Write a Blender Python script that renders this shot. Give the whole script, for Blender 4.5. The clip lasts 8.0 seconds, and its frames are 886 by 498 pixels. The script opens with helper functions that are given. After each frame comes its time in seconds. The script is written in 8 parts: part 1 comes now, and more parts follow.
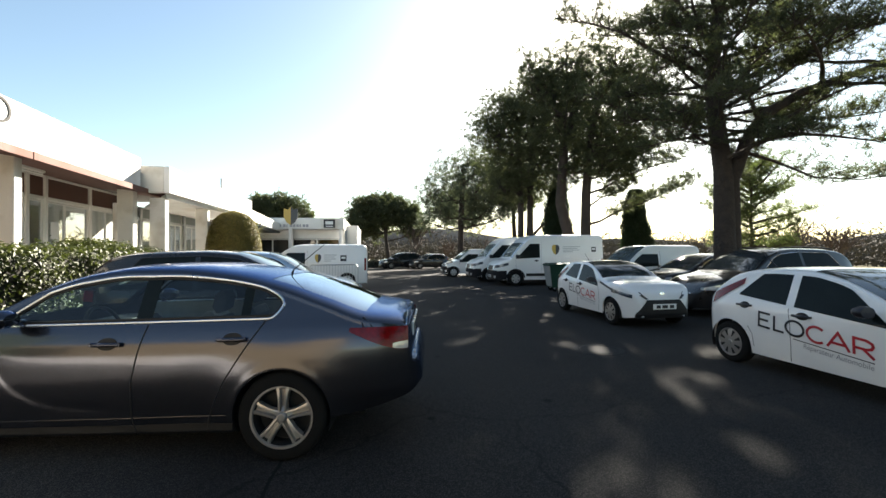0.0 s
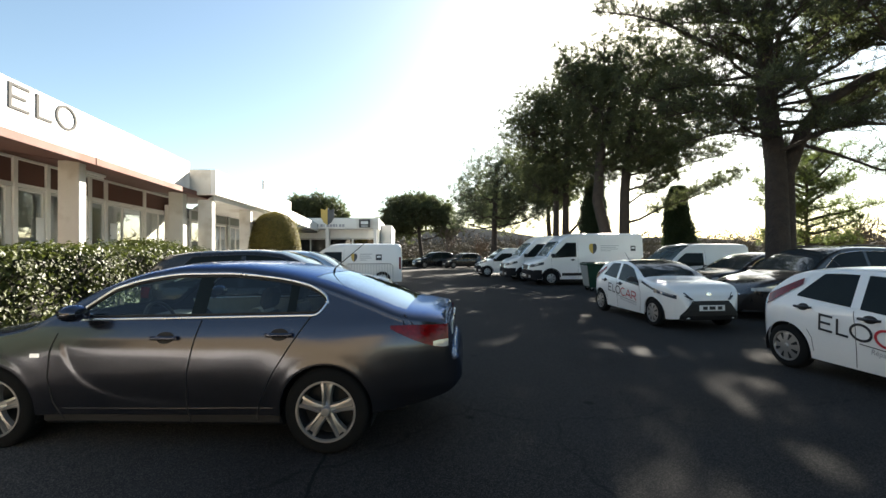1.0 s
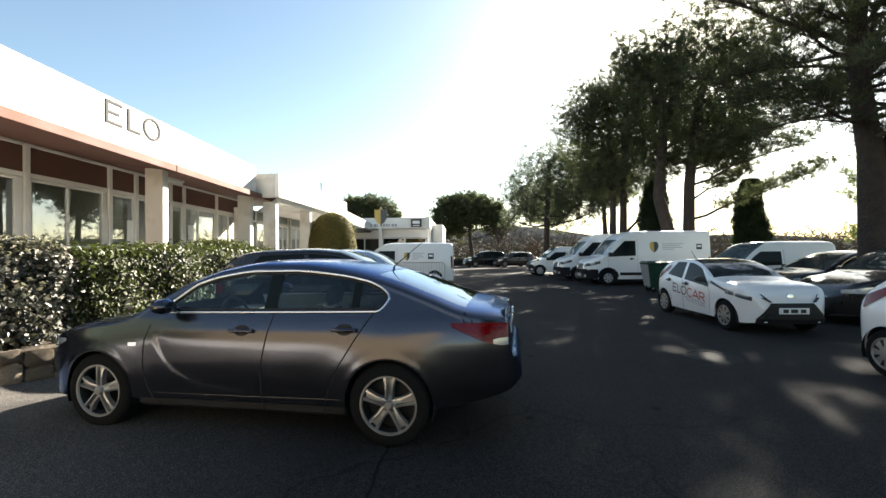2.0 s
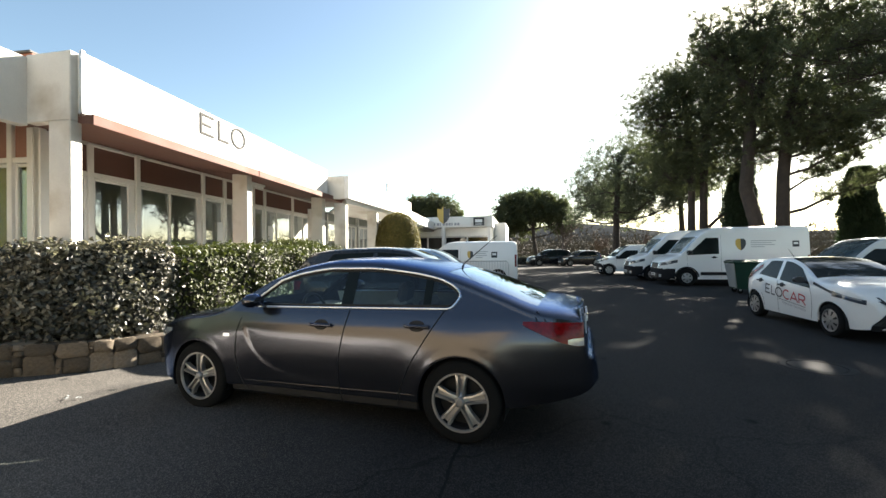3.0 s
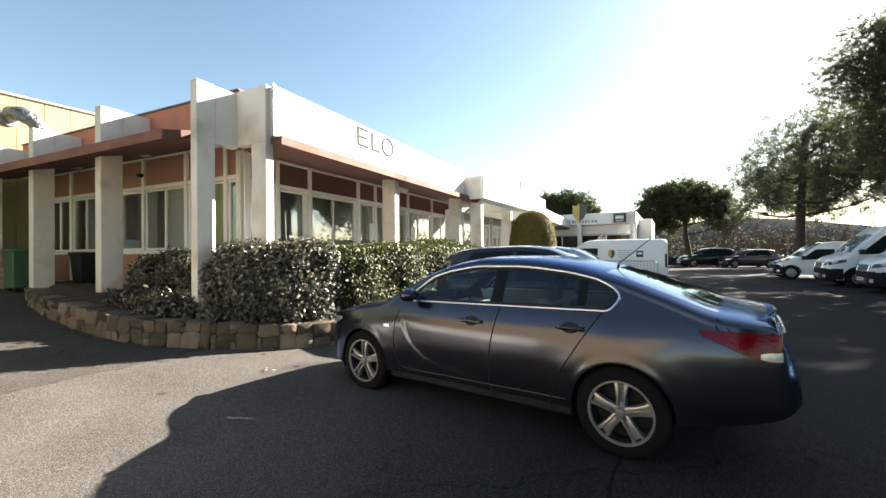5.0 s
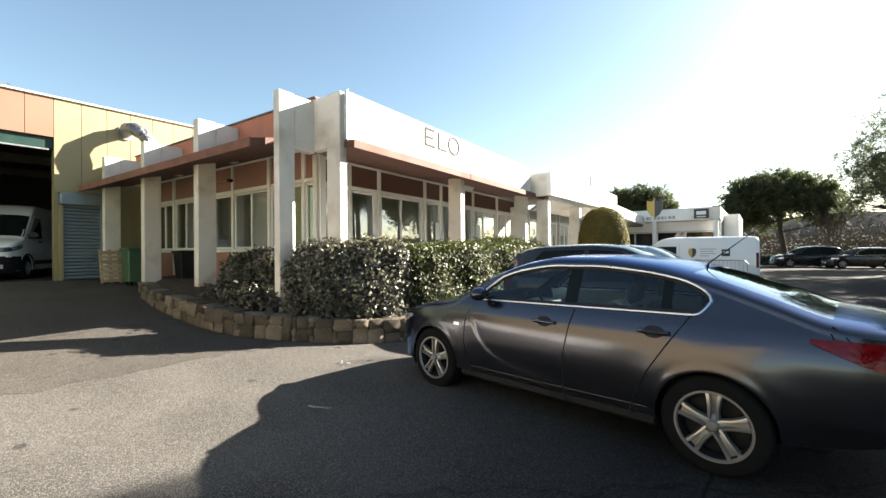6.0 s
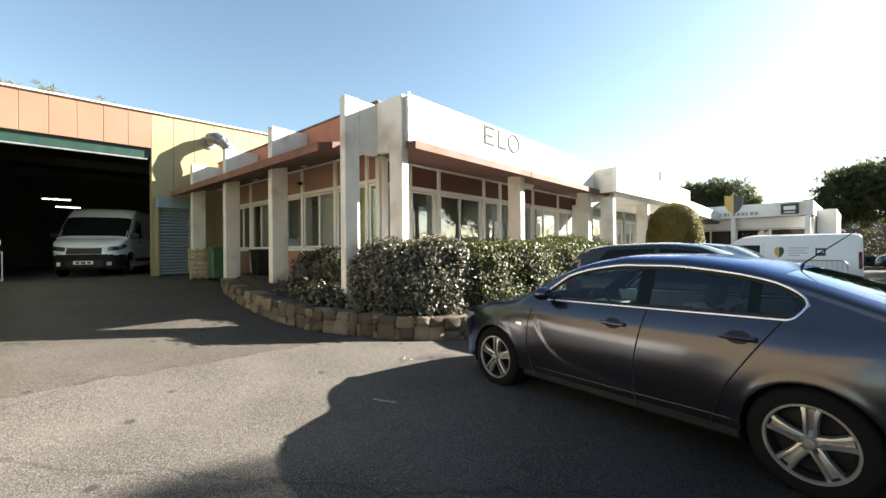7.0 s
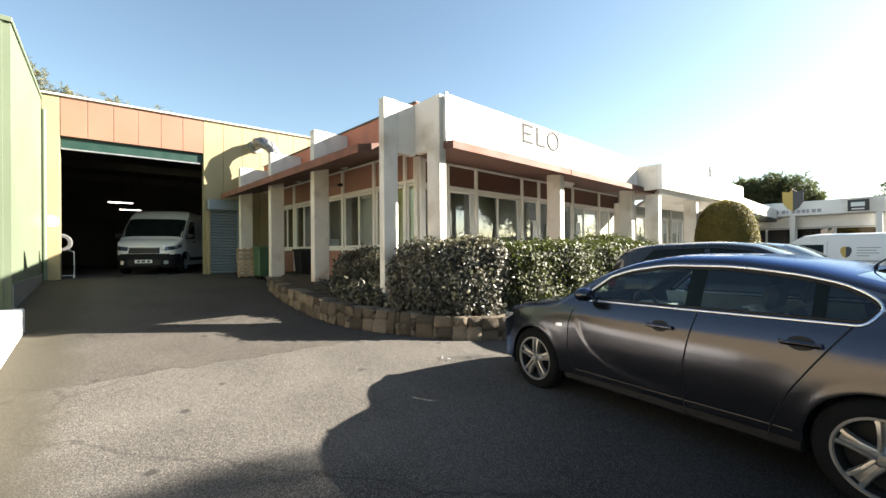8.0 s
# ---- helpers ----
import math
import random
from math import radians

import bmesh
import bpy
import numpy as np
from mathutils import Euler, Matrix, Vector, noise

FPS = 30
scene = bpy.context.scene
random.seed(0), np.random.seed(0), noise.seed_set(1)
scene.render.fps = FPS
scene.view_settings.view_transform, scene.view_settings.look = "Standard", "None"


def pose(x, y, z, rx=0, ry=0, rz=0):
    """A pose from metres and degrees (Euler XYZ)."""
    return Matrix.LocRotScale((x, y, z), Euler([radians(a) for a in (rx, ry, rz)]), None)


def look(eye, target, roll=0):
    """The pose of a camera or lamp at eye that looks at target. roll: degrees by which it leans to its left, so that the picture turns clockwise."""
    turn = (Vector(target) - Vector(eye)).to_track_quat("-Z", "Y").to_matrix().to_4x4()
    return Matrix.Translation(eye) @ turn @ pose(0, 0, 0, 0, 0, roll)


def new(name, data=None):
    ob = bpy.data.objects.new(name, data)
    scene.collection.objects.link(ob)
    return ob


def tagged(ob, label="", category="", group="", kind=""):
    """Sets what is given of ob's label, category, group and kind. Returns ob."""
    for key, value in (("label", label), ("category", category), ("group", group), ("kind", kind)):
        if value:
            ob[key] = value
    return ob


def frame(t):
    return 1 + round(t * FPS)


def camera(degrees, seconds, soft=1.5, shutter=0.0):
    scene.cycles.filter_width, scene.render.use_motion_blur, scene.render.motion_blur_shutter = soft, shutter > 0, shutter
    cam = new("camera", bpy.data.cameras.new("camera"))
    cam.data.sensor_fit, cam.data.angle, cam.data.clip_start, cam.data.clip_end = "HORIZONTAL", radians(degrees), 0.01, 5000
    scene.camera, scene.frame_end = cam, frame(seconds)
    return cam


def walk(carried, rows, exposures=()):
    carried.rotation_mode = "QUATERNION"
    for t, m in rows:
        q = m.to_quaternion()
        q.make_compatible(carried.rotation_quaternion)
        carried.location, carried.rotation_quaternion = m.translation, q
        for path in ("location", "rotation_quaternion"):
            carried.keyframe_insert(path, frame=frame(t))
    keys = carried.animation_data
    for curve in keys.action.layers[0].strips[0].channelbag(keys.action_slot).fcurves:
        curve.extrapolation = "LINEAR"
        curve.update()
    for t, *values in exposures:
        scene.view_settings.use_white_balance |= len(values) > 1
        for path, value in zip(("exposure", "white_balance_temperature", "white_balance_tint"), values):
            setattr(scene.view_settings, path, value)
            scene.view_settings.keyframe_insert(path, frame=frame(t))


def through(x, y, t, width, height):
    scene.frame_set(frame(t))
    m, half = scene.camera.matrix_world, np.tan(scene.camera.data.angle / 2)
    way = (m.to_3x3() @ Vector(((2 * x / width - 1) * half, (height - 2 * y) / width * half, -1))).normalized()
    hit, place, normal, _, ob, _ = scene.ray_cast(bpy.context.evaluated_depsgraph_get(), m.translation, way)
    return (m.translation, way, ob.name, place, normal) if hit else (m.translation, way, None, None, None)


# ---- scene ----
cam = camera(94.0, 8.0)
# seconds, eye x y z, yaw, pitch, roll
PATH = [
    (0.0, -0.002, 0.001, 1.563, -9.09, 0.57, 0.34),
    (0.5, -0.028, 0.012, 1.560, -7.25, 0.58, 0.36),
    (1.0, -0.060, 0.013, 1.556, -4.56, 0.50, 0.37),
    (1.5, -0.099, 0.013, 1.552, -1.44, 0.44, 0.40),
    (3.0, -0.214, 0.017, 1.540, 10.88, 0.33, 0.61),
    (3.5, -0.258, 0.026, 1.537, 15.05, 0.33, 0.61),
    (4.0, -0.304, 0.018, 1.535, 19.59, 0.38, 0.56),
    (4.5, -0.349, 0.013, 1.538, 23.97, 0.32, 0.58),
    (5.0, -0.384, -0.015, 1.534, 28.76, 0.36, 0.53),
    (6.5, -0.472, -0.063, 1.540, 41.55, 0.13, 0.50),
    (7.0, -0.480, -0.089, 1.538, 45.41, 0.13, 0.47),
    (7.5, -0.485, -0.099, 1.536, 48.25, 0.16, 0.47),
    (8.0, -0.497, -0.092, 1.535, 50.51, 0.14, 0.45),
]
walk(cam, [(t, pose(x, y, z, 90 + pitch, roll, yaw)) for t, x, y, z, yaw, pitch, roll in PATH],
     exposures=[(0.0, 2.6), (1.5, 2.62), (3.5, 2.72), (8.0, 2.74)])

# ---- world and sun ----
SUN_EL, SUN_AZ = 26.0, 28.3          # elevation, degrees to the right of +y
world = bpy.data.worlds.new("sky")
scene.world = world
world.use_nodes = True
wn = world.node_tree
sky = wn.nodes.new("ShaderNodeTexSky")
sky.sky_type = "NISHITA"
sky.sun_disc = False
sky.sun_elevation, sky.sun_rotation = radians(SUN_EL), radians(SUN_AZ)
sky.air_density, sky.dust_density, sky.ozone_density = 1.0, 0.6, 0.6
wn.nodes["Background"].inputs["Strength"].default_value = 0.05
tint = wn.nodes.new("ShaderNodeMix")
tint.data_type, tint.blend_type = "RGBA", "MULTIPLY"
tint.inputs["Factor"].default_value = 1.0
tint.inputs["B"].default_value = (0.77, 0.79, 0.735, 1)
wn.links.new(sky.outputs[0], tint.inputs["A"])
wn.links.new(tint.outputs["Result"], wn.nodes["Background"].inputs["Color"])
lamp = bpy.data.lights.new("sun", "SUN")
lamp.energy, lamp.angle, lamp.color = 5.0, radians(0.55), (1.0, 0.92, 0.80)
sun = new("sun", lamp)
TO_SUN = Vector((math.sin(radians(SUN_AZ)) * math.cos(radians(SUN_EL)),
                 math.cos(radians(SUN_AZ)) * math.cos(radians(SUN_EL)), math.sin(radians(SUN_EL))))
sun.matrix_world = look(TO_SUN * 60, (0, 0, 0))

# ---- materials ----
def material(name, color, rough=0.6, metal=0.0, vary=0.12, scale=4.0, fine=60.0, bump=0.15, bump_scale=None,
             spec=0.5, coat=0.0, stain=None, stain_scale=1.2, random_tint=0.0, dist=0.01):
    """Principled material with two scales of colour variation, roughness wear and a fine relief, in metres."""
    m = bpy.data.materials.new(name)
    m.use_nodes = True
    nt = m.node_tree
    b = nt.nodes["Principled BSDF"]
    b.inputs["Metallic"].default_value = metal
    b.inputs["Specular IOR Level"].default_value = spec
    b.inputs["Coat Weight"].default_value = coat
    b.inputs["Coat Roughness"].default_value = 0.04
    co = nt.nodes.new("ShaderNodeTexCoord")
    big = nt.nodes.new("ShaderNodeTexNoise")
    big.inputs["Scale"].default_value, big.inputs["Detail"].default_value = scale, 6
    small = nt.nodes.new("ShaderNodeTexNoise")
    small.inputs["Scale"].default_value, small.inputs["Detail"].default_value = fine, 4
    for n in (big, small):
        nt.links.new(co.outputs["Object"], n.inputs["Vector"])
    add = nt.nodes.new("ShaderNodeMath")
    add.operation = "MULTIPLY_ADD"
    add.inputs[1].default_value = 0.4
    nt.links.new(small.outputs["Fac"], add.inputs[0])
    nt.links.new(big.outputs["Fac"], add.inputs[2])
    ramp = nt.nodes.new("ShaderNodeMapRange")
    ramp.inputs["From Min"].default_value, ramp.inputs["From Max"].default_value = 0.4, 1.0
    ramp.inputs["To Min"].default_value, ramp.inputs["To Max"].default_value = 1 - vary, 1 + vary
    nt.links.new(add.outputs[0], ramp.inputs["Value"])
    mul = nt.nodes.new("ShaderNodeMix")
    mul.data_type, mul.blend_type = "RGBA", "MULTIPLY"
    mul.inputs["Factor"].default_value = 1.0
    mul.inputs["A"].default_value = (*color, 1)
    nt.links.new(ramp.outputs[0], mul.inputs["B"])
    out = mul.outputs["Result"]
    if stain:
        sn = nt.nodes.new("ShaderNodeTexNoise")
        sn.inputs["Scale"].default_value, sn.inputs["Detail"].default_value = stain_scale, 8
        nt.links.new(co.outputs["Object"], sn.inputs["Vector"])
        sr = nt.nodes.new("ShaderNodeMapRange")
        sr.inputs["From Min"].default_value, sr.inputs["From Max"].default_value = 0.52, 0.75
        nt.links.new(sn.outputs["Fac"], sr.inputs["Value"])
        mx = nt.nodes.new("ShaderNodeMix")
        mx.data_type = "RGBA"
        nt.links.new(sr.outputs[0], mx.inputs["Factor"])
        nt.links.new(out, mx.inputs["A"])
        mx.inputs["B"].default_value = (*stain, 1)
        out = mx.outputs["Result"]
    if random_tint:
        info = nt.nodes.new("ShaderNodeObjectInfo")
        geo = nt.nodes.new("ShaderNodeNewGeometry")
        sm = nt.nodes.new("ShaderNodeMath")
        sm.operation = "ADD"
        nt.links.new(info.outputs["Random"], sm.inputs[0])
        nt.links.new(geo.outputs["Random Per Island"], sm.inputs[1])
        fr = nt.nodes.new("ShaderNodeMath")
        fr.operation = "FRACT"
        nt.links.new(sm.outputs[0], fr.inputs[0])
        rr = nt.nodes.new("ShaderNodeMapRange")
        rr.inputs["To Min"].default_value, rr.inputs["To Max"].default_value = 1 - random_tint, 1 + random_tint
        nt.links.new(fr.outputs[0], rr.inputs["Value"])
        m2 = nt.nodes.new("ShaderNodeMix")
        m2.data_type, m2.blend_type = "RGBA", "MULTIPLY"
        m2.inputs["Factor"].default_value = 1.0
        nt.links.new(out, m2.inputs["A"])
        nt.links.new(rr.outputs[0], m2.inputs["B"])
        out = m2.outputs["Result"]
    nt.links.new(out, b.inputs["Base Color"])
    rg = nt.nodes.new("ShaderNodeMapRange")
    rg.inputs["From Min"].default_value, rg.inputs["From Max"].default_value = 0.3, 0.7
    rg.inputs["To Min"].default_value, rg.inputs["To Max"].default_value = max(0.0, rough - 0.06 * (rough > 0.2)), min(1.0, rough + 0.06 * (rough > 0.2) + 0.01)
    nt.links.new(big.outputs["Fac"], rg.inputs["Value"])
    nt.links.new(rg.outputs[0], b.inputs["Roughness"])
    if bump:
        bn = nt.nodes.new("ShaderNodeTexNoise")
        bn.inputs["Scale"].default_value, bn.inputs["Detail"].default_value = bump_scale or fine, 3
        nt.links.new(co.outputs["Object"], bn.inputs["Vector"])
        bp = nt.nodes.new("ShaderNodeBump")
        bp.inputs["Strength"].default_value, bp.inputs["Distance"].default_value = bump, dist
        nt.links.new(bn.outputs["Fac"], bp.inputs["Height"])
        nt.links.new(bp.outputs[0], b.inputs["Normal"])
    return m


def leaf_material(name, color, gloss=0.5, through=0.25, tint=0.35):
    m = material(name, color, rough=gloss, vary=0.2, scale=2.0, fine=20, bump=0, random_tint=tint, spec=0.28)
    nt = m.node_tree
    b = nt.nodes["Principled BSDF"]
    tr = nt.nodes.new("ShaderNodeBsdfTranslucent")
    tr.inputs["Color"].default_value = (color[0] * 2.0, color[1] * 2.2, color[2] * 1.7, 1)
    mx = nt.nodes.new("ShaderNodeMixShader")
    mx.inputs[0].default_value = through
    nt.links.new(b.outputs[0], mx.inputs[1])
    nt.links.new(tr.outputs[0], mx.inputs[2])
    nt.links.new(mx.outputs[0], nt.nodes["Material Output"].inputs["Surface"])
    return m


def glass_material(name, tint, clear=0.6, rough=0.01, ior=1.6, gloss=(0.9, 0.9, 0.9)):
    """A thin pane: gloss by Fresnel over a tinted see-through sheet."""
    m = bpy.data.materials.new(name)
    m.use_nodes = True
    nt = m.node_tree
    nt.nodes.remove(nt.nodes["Principled BSDF"])
    gl = nt.nodes.new("ShaderNodeBsdfGlossy")
    gl.inputs["Color"].default_value = (*gloss, 1)
    gl.inputs["Roughness"].default_value = rough
    tp = nt.nodes.new("ShaderNodeBsdfTransparent")
    tp.inputs["Color"].default_value = (*[c * clear for c in tint], 1)
    # gloss rises towards grazing view, the same from both sides of the sheet
    lw = nt.nodes.new("ShaderNodeLayerWeight")
    lw.inputs["Blend"].default_value = 0.5
    pw = nt.nodes.new("ShaderNodeMath")
    pw.operation = "POWER"
    pw.inputs[1].default_value = 4.0
    nt.links.new(lw.outputs["Facing"], pw.inputs[0])
    fr = nt.nodes.new("ShaderNodeMapRange")
    fr.inputs["To Min"].default_value = ((ior - 1) / (ior + 1)) ** 2
    nt.links.new(pw.outputs[0], fr.inputs["Value"])
    mx = nt.nodes.new("ShaderNodeMixShader")
    nt.links.new(fr.outputs[0], mx.inputs[0])
    nt.links.new(tp.outputs[0], mx.inputs[1])
    nt.links.new(gl.outputs[0], mx.inputs[2])
    nt.links.new(mx.outputs[0], nt.nodes["Material Output"].inputs["Surface"])
    return m


def lit(name, color, strength):
    m = bpy.data.materials.new(name)
    m.use_nodes = True
    b = m.node_tree.nodes["Principled BSDF"]
    b.inputs["Emission Color"].default_value = (*color, 1)
    b.inputs["Emission Strength"].default_value = strength
    return m


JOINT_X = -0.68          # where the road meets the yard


def ground_material():
    """Worn asphalt on the yard, with aggregate, patches and oil spots; dry grass and earth beyond it."""
    m = material("asphalt", (0.057, 0.0535, 0.0495), rough=0.93, vary=0.42, scale=0.9, fine=70, bump=0.55, bump_scale=140,
                 stain=(0.036, 0.034, 0.033), stain_scale=0.55, dist=0.006, spec=0.12)
    nt = m.node_tree
    b = nt.nodes["Principled BSDF"]
    old = b.inputs["Base Color"].links[0].from_socket
    co = nt.nodes.new("ShaderNodeTexCoord")
    # pale stones in the wearing course
    vo = nt.nodes.new("ShaderNodeTexVoronoi")
    vo.inputs["Scale"].default_value = 170
    nt.links.new(co.outputs["Object"], vo.inputs["Vector"])
    sep = nt.nodes.new("ShaderNodeSeparateColor")
    nt.links.new(vo.outputs["Color"], sep.inputs[0])
    st = nt.nodes.new("ShaderNodeMapRange")
    st.inputs["From Min"].default_value, st.inputs["From Max"].default_value = 0.5, 1.0
    st.inputs["To Max"].default_value = 0.78
    nt.links.new(sep.outputs[0], st.inputs["Value"])
    m1 = nt.nodes.new("ShaderNodeMix")
    m1.data_type = "RGBA"
    nt.links.new(st.outputs[0], m1.inputs["Factor"])
    nt.links.new(old, m1.inputs["A"])
    m1.inputs["B"].default_value = (0.228, 0.207, 0.178, 1)
    # oil spots
    sp = nt.nodes.new("ShaderNodeTexVoronoi")
    sp.inputs["Scale"].default_value = 1.5
    nt.links.new(co.outputs["Object"], sp.inputs["Vector"])
    so = nt.nodes.new("ShaderNodeMapRange")
    so.inputs["From Min"].default_value, so.inputs["From Max"].default_value = 0.09, 0.05
    so.inputs["To Max"].default_value = 0.7
    nt.links.new(sp.outputs["Distance"], so.inputs["Value"])
    m2 = nt.nodes.new("ShaderNodeMix")
    m2.data_type = "RGBA"
    nt.links.new(so.outputs[0], m2.inputs["Factor"])
    nt.links.new(m1.outputs["Result"], m2.inputs["A"])
    m2.inputs["B"].default_value = (0.018, 0.018, 0.018, 1)
    # fine cracks
    wob = nt.nodes.new("ShaderNodeTexNoise")
    wob.inputs["Scale"].default_value, wob.inputs["Detail"].default_value = 2.2, 6
    nt.links.new(co.outputs["Object"], wob.inputs["Vector"])
    wadd = nt.nodes.new("ShaderNodeMix")
    wadd.data_type, wadd.blend_type = "RGBA", "ADD"
    wadd.inputs["Factor"].default_value = 0.45
    nt.links.new(co.outputs["Object"], wadd.inputs["A"])
    nt.links.new(wob.outputs["Color"], wadd.inputs["B"])
    ck = nt.nodes.new("ShaderNodeTexVoronoi")
    ck.feature = "DISTANCE_TO_EDGE"
    ck.inputs["Scale"].default_value = 0.17
    nt.links.new(wadd.outputs["Result"], ck.inputs["Vector"])
    cr = nt.nodes.new("ShaderNodeMapRange")
    cr.inputs["From Min"].default_value, cr.inputs["From Max"].default_value = 0.0032, 0.0012
    cr.inputs["To Max"].default_value = 0.4
    nt.links.new(ck.outputs["Distance"], cr.inputs["Value"])
    m25 = nt.nodes.new("ShaderNodeMix")
    m25.data_type = "RGBA"
    nt.links.new(cr.outputs[0], m25.inputs["Factor"])
    nt.links.new(m2.outputs["Result"], m25.inputs["A"])
    m25.inputs["B"].default_value = (0.02, 0.02, 0.02, 1)
    xyz = nt.nodes.new("ShaderNodeSeparateXYZ")
    nt.links.new(co.outputs["Object"], xyz.inputs[0])
    # road side darkened in colour to deepen its shade, with an open joint
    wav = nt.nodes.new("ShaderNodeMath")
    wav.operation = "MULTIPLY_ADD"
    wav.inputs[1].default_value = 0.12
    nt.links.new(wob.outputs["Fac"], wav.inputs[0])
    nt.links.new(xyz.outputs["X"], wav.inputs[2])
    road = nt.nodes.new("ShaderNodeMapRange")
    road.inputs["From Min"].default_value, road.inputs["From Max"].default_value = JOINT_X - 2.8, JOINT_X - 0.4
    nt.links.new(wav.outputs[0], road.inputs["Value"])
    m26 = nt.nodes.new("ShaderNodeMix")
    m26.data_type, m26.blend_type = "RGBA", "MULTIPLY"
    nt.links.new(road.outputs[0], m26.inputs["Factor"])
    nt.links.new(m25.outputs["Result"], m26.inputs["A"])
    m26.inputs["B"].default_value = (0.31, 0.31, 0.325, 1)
    jn = nt.nodes.new("ShaderNodeMath")
    jn.operation = "COMPARE"
    nt.links.new(wav.outputs[0], jn.inputs[0])
    jn.inputs[1].default_value, jn.inputs[2].default_value = JOINT_X, 0.011
    m27 = nt.nodes.new("ShaderNodeMix")
    m27.data_type = "RGBA"
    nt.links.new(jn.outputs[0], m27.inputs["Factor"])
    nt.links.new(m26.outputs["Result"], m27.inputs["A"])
    m27.inputs["B"].default_value = (0.012, 0.012, 0.012, 1)
    # older surfacing towards the workshop from a ragged crack, darkened further for shade
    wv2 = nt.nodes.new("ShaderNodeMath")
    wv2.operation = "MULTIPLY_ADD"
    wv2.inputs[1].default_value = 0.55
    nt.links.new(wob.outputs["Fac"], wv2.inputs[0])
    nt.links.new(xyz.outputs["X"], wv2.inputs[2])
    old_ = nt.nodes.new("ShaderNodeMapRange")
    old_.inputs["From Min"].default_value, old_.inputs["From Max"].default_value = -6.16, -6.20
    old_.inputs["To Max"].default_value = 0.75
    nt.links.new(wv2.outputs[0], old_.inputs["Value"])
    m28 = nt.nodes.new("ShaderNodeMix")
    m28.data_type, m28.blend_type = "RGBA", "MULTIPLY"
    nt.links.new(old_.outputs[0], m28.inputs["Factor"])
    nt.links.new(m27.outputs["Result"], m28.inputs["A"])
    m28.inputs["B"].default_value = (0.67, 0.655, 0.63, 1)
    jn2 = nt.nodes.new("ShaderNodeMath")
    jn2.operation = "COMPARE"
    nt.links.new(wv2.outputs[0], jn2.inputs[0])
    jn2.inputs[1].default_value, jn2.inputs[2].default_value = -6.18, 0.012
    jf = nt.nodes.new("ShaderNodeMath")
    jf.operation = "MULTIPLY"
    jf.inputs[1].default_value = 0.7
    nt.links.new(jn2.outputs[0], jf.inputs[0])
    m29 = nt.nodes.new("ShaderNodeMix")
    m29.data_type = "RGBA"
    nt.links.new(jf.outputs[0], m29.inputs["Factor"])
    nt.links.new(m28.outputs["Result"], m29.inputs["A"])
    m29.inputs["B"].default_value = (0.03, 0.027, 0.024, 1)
    # fine silt and moss washed up along the low wall
    wy = nt.nodes.new("ShaderNodeMath")
    wy.operation = "MULTIPLY_ADD"
    wy.inputs[1].default_value = 0.7
    nt.links.new(wob.outputs["Fac"], wy.inputs[0])
    nt.links.new(xyz.outputs["Y"], wy.inputs[2])
    silt = nt.nodes.new("ShaderNodeMapRange")
    silt.inputs["From Min"].default_value, silt.inputs["From Max"].default_value = 0.12, -0.25
    nt.links.new(wy.outputs[0], silt.inputs["Value"])
    wx = nt.nodes.new("ShaderNodeMapRange")
    wx.inputs["From Min"].default_value, wx.inputs["From Max"].default_value = -2.4, -3.4
    nt.links.new(xyz.outputs["X"], wx.inputs["Value"])
    sm2 = nt.nodes.new("ShaderNodeMath")
    sm2.operation = "MULTIPLY"
    nt.links.new(silt.outputs[0], sm2.inputs[0])
    nt.links.new(wx.outputs[0], sm2.inputs[1])
    sf = nt.nodes.new("ShaderNodeMath")
    sf.operation = "MULTIPLY"
    sf.inputs[1].default_value = 0.75
    nt.links.new(sm2.outputs[0], sf.inputs[0])
    m30 = nt.nodes.new("ShaderNodeMix")
    m30.data_type = "RGBA"
    nt.links.new(sf.outputs[0], m30.inputs["Factor"])
    nt.links.new(m29.outputs["Result"], m30.inputs["A"])
    m30.inputs["B"].default_value = (0.046, 0.042, 0.03, 1)
    # land beyond the yard
    far = nt.nodes.new("ShaderNodeMath")
    far.operation = "GREATER_THAN"
    nt.links.new(xyz.outputs["X"], far.inputs[0])
    far.inputs[1].default_value = 13.5
    fy = nt.nodes.new("ShaderNodeMath")
    fy.operation = "GREATER_THAN"
    nt.links.new(xyz.outputs["Y"], fy.inputs[0])
    fy.inputs[1].default_value = 46.0
    mxm = nt.nodes.new("ShaderNodeMath")
    mxm.operation = "MAXIMUM"
    nt.links.new(far.outputs[0], mxm.inputs[0])
    nt.links.new(fy.outputs[0], mxm.inputs[1])
    m3 = nt.nodes.new("ShaderNodeMix")
    m3.data_type = "RGBA"
    nt.links.new(mxm.outputs[0], m3.inputs["Factor"])
    nt.links.new(m30.outputs["Result"], m3.inputs["A"])
    gr = nt.nodes.new("ShaderNodeTexNoise")
    gr.inputs["Scale"].default_value, gr.inputs["Detail"].default_value = 0.6, 8
    nt.links.new(co.outputs["Object"], gr.inputs["Vector"])
    gc = nt.nodes.new("ShaderNodeMix")
    gc.data_type = "RGBA"
    gc.inputs["A"].default_value, gc.inputs["B"].default_value = (0.06, 0.07, 0.025, 1), (0.2, 0.16, 0.09, 1)
    nt.links.new(gr.outputs["Fac"], gc.inputs["Factor"])
    nt.links.new(gc.outputs["Result"], m3.inputs["B"])
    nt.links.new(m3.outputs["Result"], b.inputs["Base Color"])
    return m


